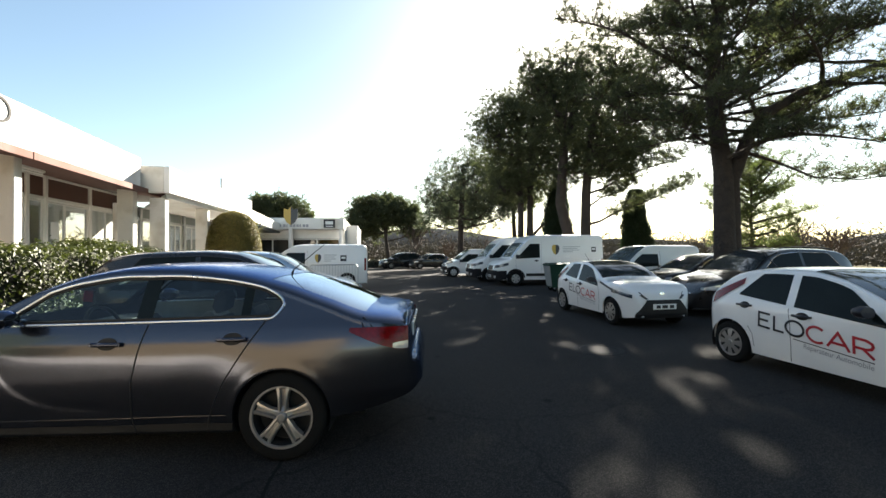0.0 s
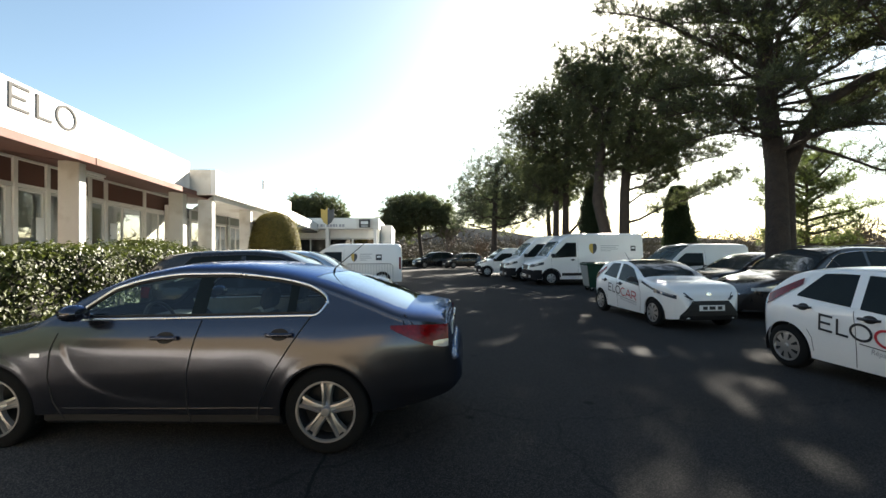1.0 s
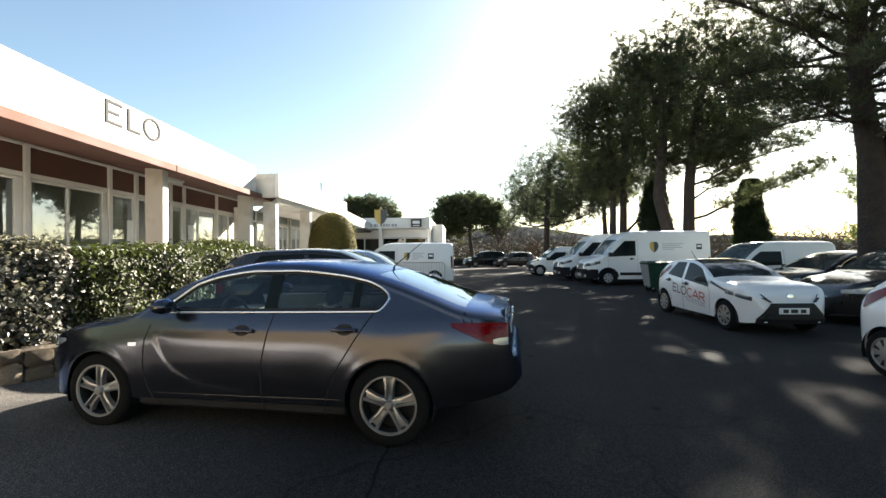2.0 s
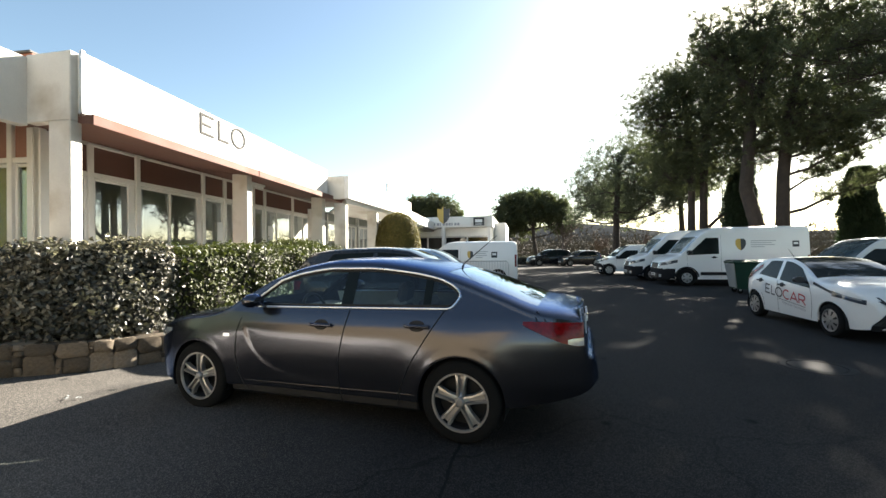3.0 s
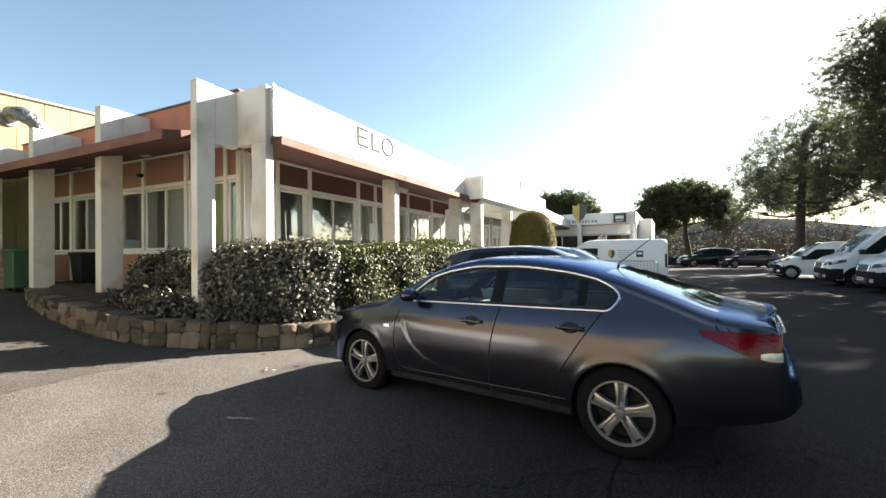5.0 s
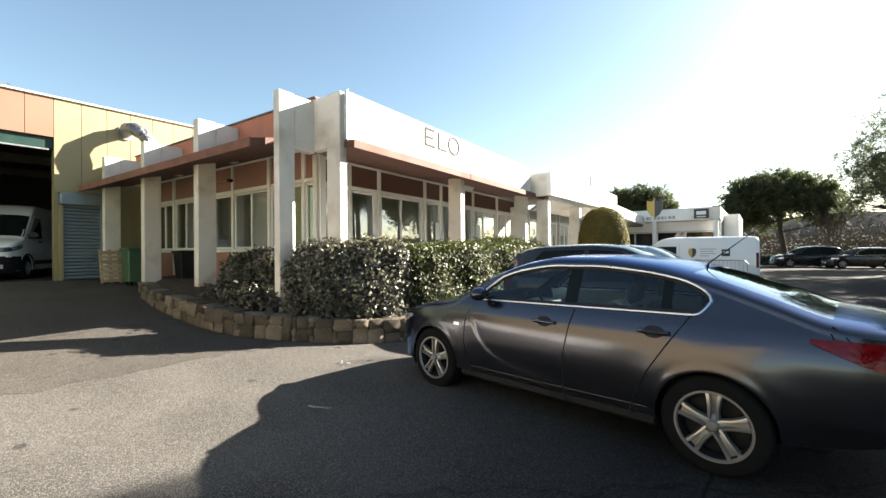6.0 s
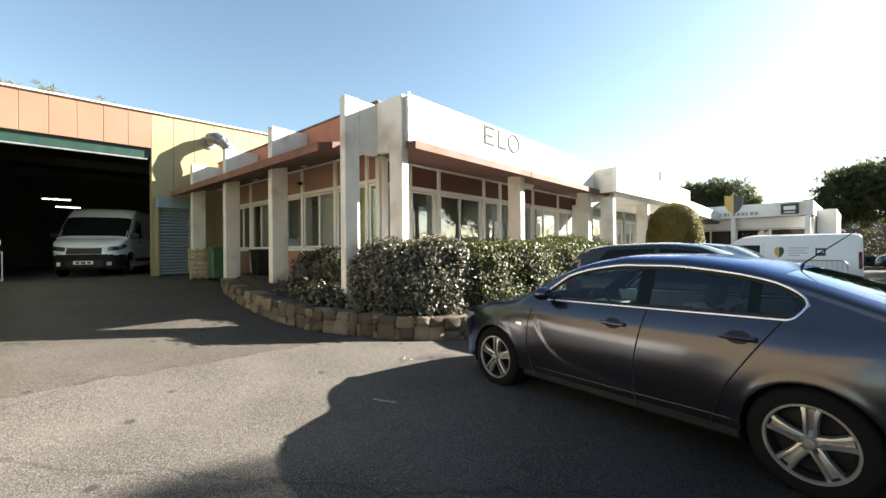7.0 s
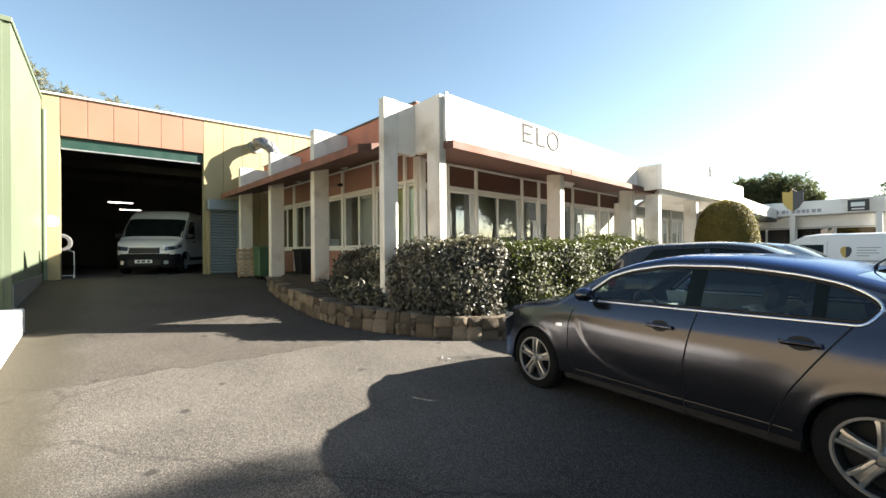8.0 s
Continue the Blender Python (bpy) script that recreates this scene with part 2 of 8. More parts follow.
M_GROUND = ground_material()
M_WHITE = material("white_render", (0.75, 0.735, 0.70), rough=0.85, vary=0.07, scale=1.3, fine=30, bump=0.25, stain=(0.55, 0.50, 0.43), stain_scale=0.8)
M_PILLAR = material("cream_concrete", (0.67, 0.64, 0.58), rough=0.85, vary=0.1, scale=2, fine=40, bump=0.3, stain=(0.46, 0.41, 0.33), stain_scale=1.6)
def rust_base(m, z1):
    """Rust-coloured splash stain that climbs from the foot, with a ragged upper edge."""
    nt = m.node_tree
    b = nt.nodes["Principled BSDF"]
    old = b.inputs["Base Color"].links[0].from_socket
    co = nt.nodes.new("ShaderNodeTexCoord")
    xyz = nt.nodes.new("ShaderNodeSeparateXYZ")
    nz = nt.nodes.new("ShaderNodeTexNoise")
    nz.inputs["Scale"].default_value, nz.inputs["Detail"].default_value = 5.0, 6
    nt.links.new(co.outputs["Object"], xyz.inputs[0])
    nt.links.new(co.outputs["Object"], nz.inputs["Vector"])
    ad = nt.nodes.new("ShaderNodeMath")
    ad.operation = "MULTIPLY_ADD"
    ad.inputs[1].default_value = 0.9
    nt.links.new(nz.outputs["Fac"], ad.inputs[0])
    nt.links.new(xyz.outputs["Z"], ad.inputs[2])
    mr = nt.nodes.new("ShaderNodeMapRange")
    mr.inputs["From Min"].default_value, mr.inputs["From Max"].default_value = z1 + 0.45, z1 - 0.1
    mr.inputs["To Max"].default_value = 0.8
    nt.links.new(ad.outputs[0], mr.inputs["Value"])
    mx = nt.nodes.new("ShaderNodeMix")
    mx.data_type = "RGBA"
    nt.links.new(mr.outputs[0], mx.inputs["Factor"])
    nt.links.new(old, mx.inputs["A"])
    mx.inputs["B"].default_value = (0.40, 0.22, 0.09, 1)
    nt.links.new(mx.outputs["Result"], b.inputs["Base Color"])
    return m


M_RUSTFIN = rust_base(material("rust_stained_concrete", (0.67, 0.64, 0.58), rough=0.85, vary=0.1, scale=2, fine=40, bump=0.3, stain=(0.46, 0.41, 0.33), stain_scale=1.6), 1.1)
M_TERRA = material("terracotta_paint", (0.48, 0.18, 0.11), rough=0.75, vary=0.12, scale=2, fine=40, bump=0.2, stain=(0.33, 0.14, 0.1))
M_CANOPY = material("canopy_edge_paint", (0.15, 0.066, 0.045), rough=0.8, vary=0.15, scale=2, fine=40, bump=0.2, stain=(0.11, 0.055, 0.04))
M_SOFFIT = material("brown_soffit", (0.115, 0.055, 0.04), rough=0.8, vary=0.15, scale=2, fine=30, bump=0.2)
M_PANEL = material("brown_panel", (0.13, 0.06, 0.042), rough=0.6, vary=0.12, scale=1.5, fine=30, bump=0.1)
M_ALLEGE = material("salmon_panel", (0.29, 0.15, 0.11), rough=0.7, vary=0.1, scale=1.5, fine=30, bump=0.1)
M_FRAME = material("white_aluminium", (0.72, 0.71, 0.68), rough=0.45, vary=0.05, scale=3, fine=30, bump=0.03)
M_STEEL = material("galvanised_steel", (0.42, 0.43, 0.44), rough=0.4, metal=0.8, vary=0.12, scale=6, fine=40, bump=0.05)
M_YELLOW = material("yellow_cladding", (0.27, 0.225, 0.125), rough=0.5, vary=0.06, scale=0.8, fine=20, bump=0.05, stain=(0.245, 0.2, 0.11), stain_scale=0.6)
M_SALMON = material("salmon_cladding", (0.24, 0.125, 0.083), rough=0.5, vary=0.06, scale=0.8, fine=20, bump=0.05)
M_UNSEENWALL = material("unseen_wall_buff", (0.22, 0.172, 0.105), rough=0.6, vary=0.15, scale=0.8, fine=20, bump=0.05)
M_GREEN = material("pale_green_cladding", (0.12, 0.15, 0.098), rough=0.5, vary=0.05, scale=0.8, fine=20, bump=0.05)
M_DOORGREEN = material("dark_green_metal", (0.006, 0.03, 0.022), rough=0.45, vary=0.1, bump=0.05)
M_SHUTTER = material("grey_blue_shutter", (0.19, 0.23, 0.26), rough=0.45, metal=0.3, vary=0.1, scale=3, fine=30, bump=0.05)
M_INSIDE = material("workshop_wall", (0.16, 0.145, 0.125), rough=0.9, vary=0.2, scale=1, fine=20, bump=0.1)
M_FLOORIN = material("workshop_floor", (0.05, 0.047, 0.044), rough=0.6, vary=0.3, scale=1, fine=20, bump=0.1)
M_ROOMWALL = material("office_plaster", (0.8, 0.78, 0.7), rough=0.9, vary=0.05, bump=0.05)
M_ROOF = material("roof_felt", (0.16, 0.15, 0.14), rough=0.9, vary=0.2, bump=0.3)
M_STONE = material("rubble_stone", (0.15, 0.122, 0.09), rough=0.95, spec=0.15, vary=0.4, scale=9, fine=60, bump=0.8, bump_scale=35, stain=(0.13, 0.115, 0.095), stain_scale=5, random_tint=0.55, dist=0.02)
M_MORTAR = material("mortar", (0.095, 0.084, 0.07), rough=0.95, vary=0.25, scale=8, fine=60, bump=0.6, dist=0.02)
M_SOIL = material("soil", (0.042, 0.029, 0.02), rough=1, vary=0.4, scale=5, fine=40, bump=1.0, bump_scale=25, dist=0.03)
M_LETTER = material("grey_metal_letter", (0.095, 0.093, 0.089), rough=0.9, spec=0.1, vary=0.04, bump=0)
M_BLACK = material("black_plastic", (0.011, 0.011, 0.012), spec=0.3, rough=0.5, vary=0.15, scale=12, fine=90, bump=0.1)
M_RUBBER = material("tyre_rubber", (0.008, 0.008, 0.008), spec=0.15, rough=0.85, vary=0.2, scale=20, fine=120, bump=0.3)
M_ALLOY = material("silver_wheel", (0.38, 0.365, 0.35), rough=0.34, metal=0.7, vary=0.06, scale=9, fine=60, bump=0.02)
M_CHROME = material("chrome", (0.85, 0.85, 0.86), rough=0.08, metal=1.0, vary=0.03, bump=0)
M_TRIM = material("satin_chrome", (0.60, 0.67, 0.78), rough=0.3, metal=1.0, vary=0.03, bump=0)
M_GREY = material("grey_brown_car_paint", (0.080, 0.081, 0.094), rough=0.2, metal=0.9, vary=0.04, scale=1.5, fine=900, bump=0, coat=0.25)
# blue edge tint stands in for the sky mirrored at grazing angles
M_GREY.node_tree.nodes["Principled BSDF"].inputs["Specular Tint"].default_value = (0.27, 0.43, 0.82, 1)
M_CARBLACK = material("black_car_paint", (0.009, 0.009, 0.011), rough=0.25, spec=0.3, vary=0.05, bump=0, coat=0.6)
M_CARDARK = material("dark_brown_car_paint", (0.012, 0.010, 0.010), rough=0.3, metal=0.0, spec=0.3, vary=0.05, bump=0, coat=1.0)
M_CARBLUE = material("pale_blue_car_paint", (0.34, 0.42, 0.5), rough=0.32, metal=0.6, vary=0.04, bump=0, coat=1.0)
M_CARWHITE = material("white_car_paint", (0.76, 0.76, 0.75), rough=0.35, vary=0.03, scale=1.5, fine=20, bump=0, coat=0.8)
M_SEAT = material("grey_seat_cloth", (0.16, 0.16, 0.165), rough=0.95, vary=0.15, scale=15, fine=150, bump=0.2)
M_SEATPALE = material("pale_seat_cover", (0.5, 0.52, 0.5), rough=0.9, vary=0.1, scale=15, fine=150, bump=0.2)
M_RED = material("red_lamp_plastic", (0.14, 0.002, 0.004), rough=0.08, vary=0.5, scale=26, fine=120, bump=0.25, bump_scale=40, spec=0.4)
M_REDPAINT = material("red_sticker", (0.42, 0.02, 0.03), rough=0.4, vary=0.03, bump=0)
M_INK = material("black_sticker", (0.012, 0.012, 0.016), rough=0.4, vary=0.03, bump=0)
M_LAMP = material("headlamp_lens", (0.55, 0.57, 0.58), rough=0.1, metal=0.4, vary=0.2, scale=18, fine=60, bump=0.05, coat=1.0)
M_GOLD = material("gold_sticker", (0.5, 0.34, 0.07), rough=0.4, vary=0.04, bump=0)
M_NAVY = material("dark_sticker", (0.03, 0.035, 0.045), rough=0.4, vary=0.04, bump=0)
M_PLATE = material("white_plate", (0.72, 0.73, 0.72), rough=0.4, vary=0.03, bump=0)
M_GREYINK = material("grey_lettering", (0.3, 0.3, 0.32), rough=0.5, vary=0.04, bump=0)
M_BINGREEN = material("dark_green_bin", (0.018, 0.05, 0.032), rough=0.75, spec=0.2, vary=0.15, scale=5, bump=0.05)
M_BINGREY = material("grey_bin", (0.17, 0.19, 0.18), rough=0.5, vary=0.12, scale=5, bump=0.05)
M_BINPALE = material("pale_grey_bin", (0.24, 0.255, 0.25), rough=0.5, vary=0.12, scale=5, bump=0.05)
M_TYREGREY = material("dusty_tyre", (0.1, 0.1, 0.1), rough=0.9, spec=0.2, vary=0.3, scale=8, bump=0.2)
M_GREENPAINT = material("green_skip_paint", (0.05, 0.11, 0.06), rough=0.5, vary=0.2, scale=5, bump=0.1)
M_WOOD = material("pallet_wood", (0.38, 0.28, 0.17), rough=0.85, vary=0.25, scale=6, fine=50, bump=0.3, random_tint=0.2)
M_BARK = material("pine_bark", (0.042, 0.031, 0.025), rough=0.95, vary=0.45, scale=5, fine=30, bump=1.0, bump_scale=14, dist=0.04)
M_NEEDLE = leaf_material("pine_needles", (0.056, 0.062, 0.030), 0.6, 0.27)
M_NEEDLE2 = leaf_material("pale_pine_needles", (0.075, 0.09, 0.03), 0.55, 0.3)
M_CYPRESS = leaf_material("cypress_leaves", (0.018, 0.032, 0.014), 0.6, 0.12)
M_HEDGE = leaf_material("dark_hedge_leaves", (0.056, 0.053, 0.037), 0.4, 0.12, 0.8)
M_HEDGE.node_tree.nodes["Principled BSDF"].inputs["Specular IOR Level"].default_value = 0.45
M_HEDGELIT = leaf_material("sunlit_hedge_leaves", (0.215, 0.195, 0.15), 0.45, 0.15, 0.6)
M_HEDGE2 = leaf_material("green_hedge_leaves", (0.052, 0.060, 0.015), 0.52, 0.2, 0.6)
M_TOPIARY = leaf_material("clipped_yew", (0.13, 0.105, 0.026), 0.6, 0.2, 0.4)
M_YUCCA = leaf_material("yucca_leaves", (0.095, 0.092, 0.04), 0.55, 0.2, 0.4)
M_CORE = material("hedge_inner_shade", (0.02, 0.018, 0.012), rough=1, vary=0.3, scale=20, fine=60, bump=0.6)
M_BARE = material("bare_twigs", (0.11, 0.08, 0.065), rough=0.95, vary=0.25, scale=3, bump=0)
M_FARWOOD = leaf_material("far_wood", (0.062, 0.052, 0.042), 0.95, 0.03, 0.4)
M_HILL = material("hazy_hill", (0.036, 0.038, 0.04), rough=1, vary=0.25, scale=0.02, fine=0.15, bump=0, spec=0.0)
# needle colours lightened for haze on the further crowns
M_NEEDLE4 = leaf_material("far_haze_pine_needles", (0.064, 0.072, 0.046), 0.6, 0.28)
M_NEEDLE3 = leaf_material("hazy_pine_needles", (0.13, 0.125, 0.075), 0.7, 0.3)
G_CAR = glass_material("car_glass", (0.82, 0.95, 0.93), 0.85, ior=1.55)
G_REAR = glass_material("rear_glass", (0.6, 0.75, 0.8), 0.3, ior=1.5, gloss=(0.7, 0.82, 1.0))
G_DARK = glass_material("tinted_glass", (0.7, 0.82, 0.85), 0.5, ior=1.55)
G_WIN = glass_material("window_glass", (0.95, 0.96, 0.94), 0.94, ior=2.2, gloss=(0.7, 0.8, 0.98))
G_SHOW = glass_material("showroom_glass", (0.7, 0.8, 0.85), 0.12, ior=1.6)
M_TUBE = lit("fluorescent_tube", (1.0, 0.9, 0.8), 1.2)
M_CURTAIN = material("pale_curtain", (0.85, 0.86, 0.8), rough=0.9, vary=0.1, scale=3, bump=0.1)
M_BLIND = material("olive_blind", (0.5, 0.5, 0.16), rough=0.8, vary=0.08, scale=3, bump=0.05)
M_PAPER = material("white_paper", (0.8, 0.8, 0.78), rough=0.8, vary=0.03, bump=0)
M_FOIL = material("silver_duct_foil", (0.2, 0.2, 0.21), rough=0.45, metal=0.8, vary=0.5, scale=9, fine=40, bump=1.0, bump_scale=11, dist=0.06)
M_IRON = material("cast_iron", (0.028, 0.027, 0.026), rough=0.85, metal=0.0, spec=0.15, vary=0.25, scale=20, fine=80, bump=0.4)
M_TERRADARK = material("weathered_terracotta", (0.2, 0.09, 0.062), rough=0.85, vary=0.3, scale=3, fine=30, bump=0.3, stain=(0.09, 0.06, 0.05), stain_scale=2.5)

# ---- building blocks ----
class Shape:
    """Gathers vertices and faces of one mesh."""
    def __init__(self):
        self.v, self.f = [], []

    def add(self, verts, faces):
        n = len(self.v)
        self.v.extend(tuple(p) for p in verts)
        self.f.extend(tuple(i + n for i in face) for face in faces)
        return self

    def box(self, x0, x1, y0, y1, z0, z1, bev=0.0):
        if bev <= 0:
            p = [(x, y, z) for z in (z0, z1) for y in (y0, y1) for x in (x0, x1)]
            return self.add(p, [(0, 2, 3, 1), (4, 5, 7, 6), (0, 1, 5, 4), (2, 6, 7, 3), (0, 4, 6, 2), (1, 3, 7, 5)])
        c, h = ((x0 + x1) / 2, (y0 + y1) / 2, (z0 + z1) / 2), ((x1 - x0) / 2, (y1 - y0) / 2, (z1 - z0) / 2)
        bev = min(bev, min(h) * 0.9)
        p, at = [], {}
        for sx in (-1, 1):
            for sy in (-1, 1):
                for sz in (-1, 1):
                    s = (sx, sy, sz)
                    for a in range(3):
                        at[s, a] = len(p)
                        p.append(tuple(c[i] + s[i] * (h[i] - (bev if i != a else 0)) for i in range(3)))
        f = []
        for a in range(3):
            u, w = (a + 1) % 3, (a + 2) % 3
            for s in (-1, 1):
                def key(su, sw):
                    k = [0, 0, 0]
                    k[a], k[u], k[w] = s, su, sw
                    return at[tuple(k), a]
                q = [key(-1, -1), key(1, -1), key(1, 1), key(-1, 1)]
                f.append(q if s > 0 else q[::-1])
        for a in range(3):
            u, w = (a + 1) % 3, (a + 2) % 3
            for su in (-1, 1):
                for sw in (-1, 1):
                    k0, k1 = [0, 0, 0], [0, 0, 0]
                    k0[a], k1[a] = -1, 1
                    k0[u] = k1[u] = su
                    k0[w] = k1[w] = sw
                    q = [at[tuple(k0), u], at[tuple(k1), u], at[tuple(k1), w], at[tuple(k0), w]]
                    f.append(q if su * sw > 0 else q[::-1])
        for sx in (-1, 1):
            for sy in (-1, 1):
                for sz in (-1, 1):
                    q = [at[(sx, sy, sz), a] for a in range(3)]
                    f.append(q if sx * sy * sz > 0 else q[::-1])
        return self.add(p, f)

    def tube(self, path, radii, n=8, caps=True):
        """A round bar along a list of points."""
        path = [Vector(p) for p in path]
        radii = radii if hasattr(radii, "__len__") else [radii] * len(path)
        verts, faces = [], []
        side = None
        for i, p in enumerate(path):
            way = (path[min(i + 1, len(path) - 1)] - path[max(i - 1, 0)]).normalized()
            if side is None:
                side = way.orthogonal().normalized()
            side = (side - way * side.dot(way)).normalized()
            up = way.cross(side)
            for k in range(n):
                a = 2 * math.pi * k / n
                verts.append(p + (side * math.cos(a) + up * math.sin(a)) * radii[i])
        for i in range(len(path) - 1):
            for k in range(n):
                a, b = i * n + k, i * n + (k + 1) % n
                faces.append((a, b, b + n, a + n))
        if caps:
            faces.append(tuple(range(n))[::-1])
            faces.append(tuple(range((len(path) - 1) * n, len(path) * n)))
        return self.add(verts, faces)

    def lathe(self, profile, n=24, axis="z", centre=(0, 0, 0), closed=False):
        """Turns (radius, along) pairs round an axis."""
        verts, faces = [], []
        for r, h in profile:
            for k in range(n):
                a = 2 * math.pi * k / n
                q = {"z": (r * math.cos(a), r * math.sin(a), h), "y": (r * math.sin(a), h, r * math.cos(a)), "x": (h, r * math.cos(a), r * math.sin(a))}[axis]
                verts.append(tuple(q[i] + centre[i] for i in range(3)))
        m = len(profile)
        for i in range(m if closed else m - 1):
            for k in range(n):
                j = (i + 1) % m
                faces.append((i * n + k, i * n + (k + 1) % n, j * n + (k + 1) % n, j * n + k))
        return self.add(verts, faces)

    def prism(self, outline, along, d0, d1):
        """A flat outline of two coordinates, given thickness along one axis."""
        n = len(outline)
        def put(a, b, d):
            return {"x": (d, a, b), "y": (a, d, b), "z": (a, b, d)}[along]
        verts = [put(a, b, d0) for a, b in outline] + [put(a, b, d1) for a, b in outline]
        faces = [tuple(range(n))[::-1], tuple(range(n, 2 * n))] + [(i, (i + 1) % n, n + (i + 1) % n, n + i) for i in range(n)]
        return self.add(verts, faces)

    def sheet(self, rows):
        """A grid of points, row by row."""
        n, m = len(rows[0]), len(rows)
        self.add([p for r in rows for p in r], [(i * n + k, i * n + k + 1, (i + 1) * n + k + 1, (i + 1) * n + k) for i in range(m - 1) for k in range(n - 1)])
        return self

    def moved(self, m):
        self.v = [tuple(m @ Vector(p)) for p in self.v]
        return self

    def mesh(self, name, mat, smooth=False, fix=True):
        me = bpy.data.meshes.new(name)
        me.from_pydata(self.v, [], self.f)
        if fix:
            bm = bmesh.new()
            bm.from_mesh(me)
            bmesh.ops.recalc_face_normals(bm, faces=bm.faces)
            bm.to_mesh(me)
            bm.free()
        if mat:
            me.materials.append(mat)
        if smooth:
            me.shade_smooth()
            me.set_sharp_from_angle(angle=radians(smooth if smooth is not True else 40))
        return me


def box(*a, bev=0.0):
    return Shape().box(*a, bev=bev)


def solid(name, shape, mat, smooth=False, fix=True):
    """A top-level mesh."""
    return new(name, shape.mesh(name, mat, smooth, fix))


def part(name, shape, mat, parent, label="", smooth=False, fix=True):
    """One mesh object under a thing or a part, in its parent's coordinates."""
    ob = new(name, shape if isinstance(shape, bpy.types.Mesh) else shape.mesh(name, mat, smooth, fix))
    ob.parent = parent
    if label:
        ob["label"] = label
    return ob


def thing(name, m, label, category, group="", kind=""):
    ob = new(name)
    ob.empty_display_size = 0.2
    ob.matrix_basis = m
    return tagged(ob, label, category, group, kind)


def curve_fn(points):
    """A smooth monotone curve through (x, y) pairs."""
    xs, ys = np.array([p[0] for p in points], float), np.array([p[1] for p in points], float)
    h, d = np.diff(xs), np.diff(ys) / np.diff(xs)
    s = np.zeros(len(xs))
    for i in range(1, len(xs) - 1):
        if d[i - 1] * d[i] > 0:
            w1, w2 = 2 * h[i] + h[i - 1], h[i] + 2 * h[i - 1]
            s[i] = (w1 + w2) / (w1 / d[i - 1] + w2 / d[i])
    s[0], s[-1] = d[0], d[-1]
    def f(x):
        x = np.clip(x, xs[0], xs[-1])
        i = np.clip(np.searchsorted(xs, x, side="right") - 1, 0, len(h) - 1)
        t = (x - xs[i]) / h[i]
        return ((2 * t**3 - 3 * t**2 + 1) * ys[i] + (t**3 - 2 * t**2 + t) * h[i] * s[i] + (-2 * t**3 + 3 * t**2) * ys[i + 1] + (t**3 - t**2) * h[i] * s[i + 1])
    return f


def rise(x):
    """Height of the yard, which climbs towards the workshop."""
    x = -x
    return 0.0 if x < 5 else (x - 5) * 0.075 if x < 9 else 0.3 + (x - 9) * 0.058 if x < 16.8 else 0.752


# ---- ground ----
def build_ground():
    xs = [-1500, -400, -120, -60, -40, -30, -24, -20, -16.8] + [-16 + 0.5 * i for i in range(24)] + [-4, -2, 0, 3, 6, 9, 12, 14, 18, 25, 40, 80, 200, 600, 1500]
    ys = [-1500, -300, -80, -30, -12, -6, -3, 0, 2, 4, 6, 9, 12, 16, 20, 26, 32, 40, 46, 60, 90, 150, 300, 800, 2500]
    def z(x, y):
        d = math.hypot(x, y)
        return rise(x) - (0 if d < 60 else 0.01 * (d - 60) if d < 300 else 2.4)
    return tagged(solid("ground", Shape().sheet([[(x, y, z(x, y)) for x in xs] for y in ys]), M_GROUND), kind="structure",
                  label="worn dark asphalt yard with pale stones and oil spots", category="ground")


build_ground()


# ---- office building with the lettered fascia ----
def window_unit(parent, name, wall, a0, a1, z0, z1, bars=(), glass=None, depth=0.06, along="y", frame=0.05):
    """A framed pane in a wall line: wall is the coordinate of the outer face, a0..a1 along it."""
    def b(a, c, zz0, zz1, d0, d1, bev=0.006):
        return box(wall + d0, wall + d1, a, c, zz0, zz1, bev=bev) if along == "y" else box(a, c, wall + d0, wall + d1, zz0, zz1, bev=bev)
    s = 1 if along == "y" else -1
    w = new(name)
    w.parent = parent
    fr = Shape()
    for q in ((a0, a0 + frame, z0, z1), (a1 - frame, a1, z0, z1), (a0 + frame, a1 - frame, z0, z0 + frame), (a0 + frame, a1 - frame, z1 - frame, z1)):
        t = b(*q, *sorted((-depth * s, 0)))
        fr.add(t.v, t.f)
    for x in bars:
        t = b(x - 0.03, x + 0.03, z0 + frame, z1 - frame, *sorted((-depth * s * 0.8, -0.006 * s)))
        fr.add(t.v, t.f)
    part("window_frame", fr, M_FRAME, w)
    edges = [a0 + frame, *bars, a1 - frame]
    for e0, e1 in zip(edges, edges[1:]):
        p = part("pane", b(e0, e1, z0 + frame, z1 - frame, *sorted((-depth * s * 0.62, -depth * s * 0.5)), bev=0), glass or G_WIN, w)
        p.visible_shadow = False
    return w


def ring(cx, cz, ro, ri, x0, x1, n=40):
    s = Shape()
    s.lathe([(ri, x0), (ro, x0), (ro, x1), (ri, x1)], n=n, axis="x", centre=(0, cx, cz), closed=True)
    return s


FX, WX = -6.15, -8.0          # fascia face and window wall
office = thing("office_building", pose(0, 0, 0), "low white office building with terracotta canopy and glazed front", "building")
M_ = office
# roof, rooms
part("roof", box(-16.6, -6.4, 5.1, 12.2, 4.0, 4.15), M_ROOF, M_)
part("ceiling_slab", box(-16.4, WX - 0.08, 5.5, 12.3, 3.45, 3.6), M_ROOMWALL, M_)
part("floor_slab", box(-16.4, -6.9, 5.2, 26, 0.05, 0.72), M_PILLAR, M_)
part("room_back_wall", box(-10.3, -10.1, 6.4, 25.8, 0.72, 3.45), M_ROOMWALL, M_)
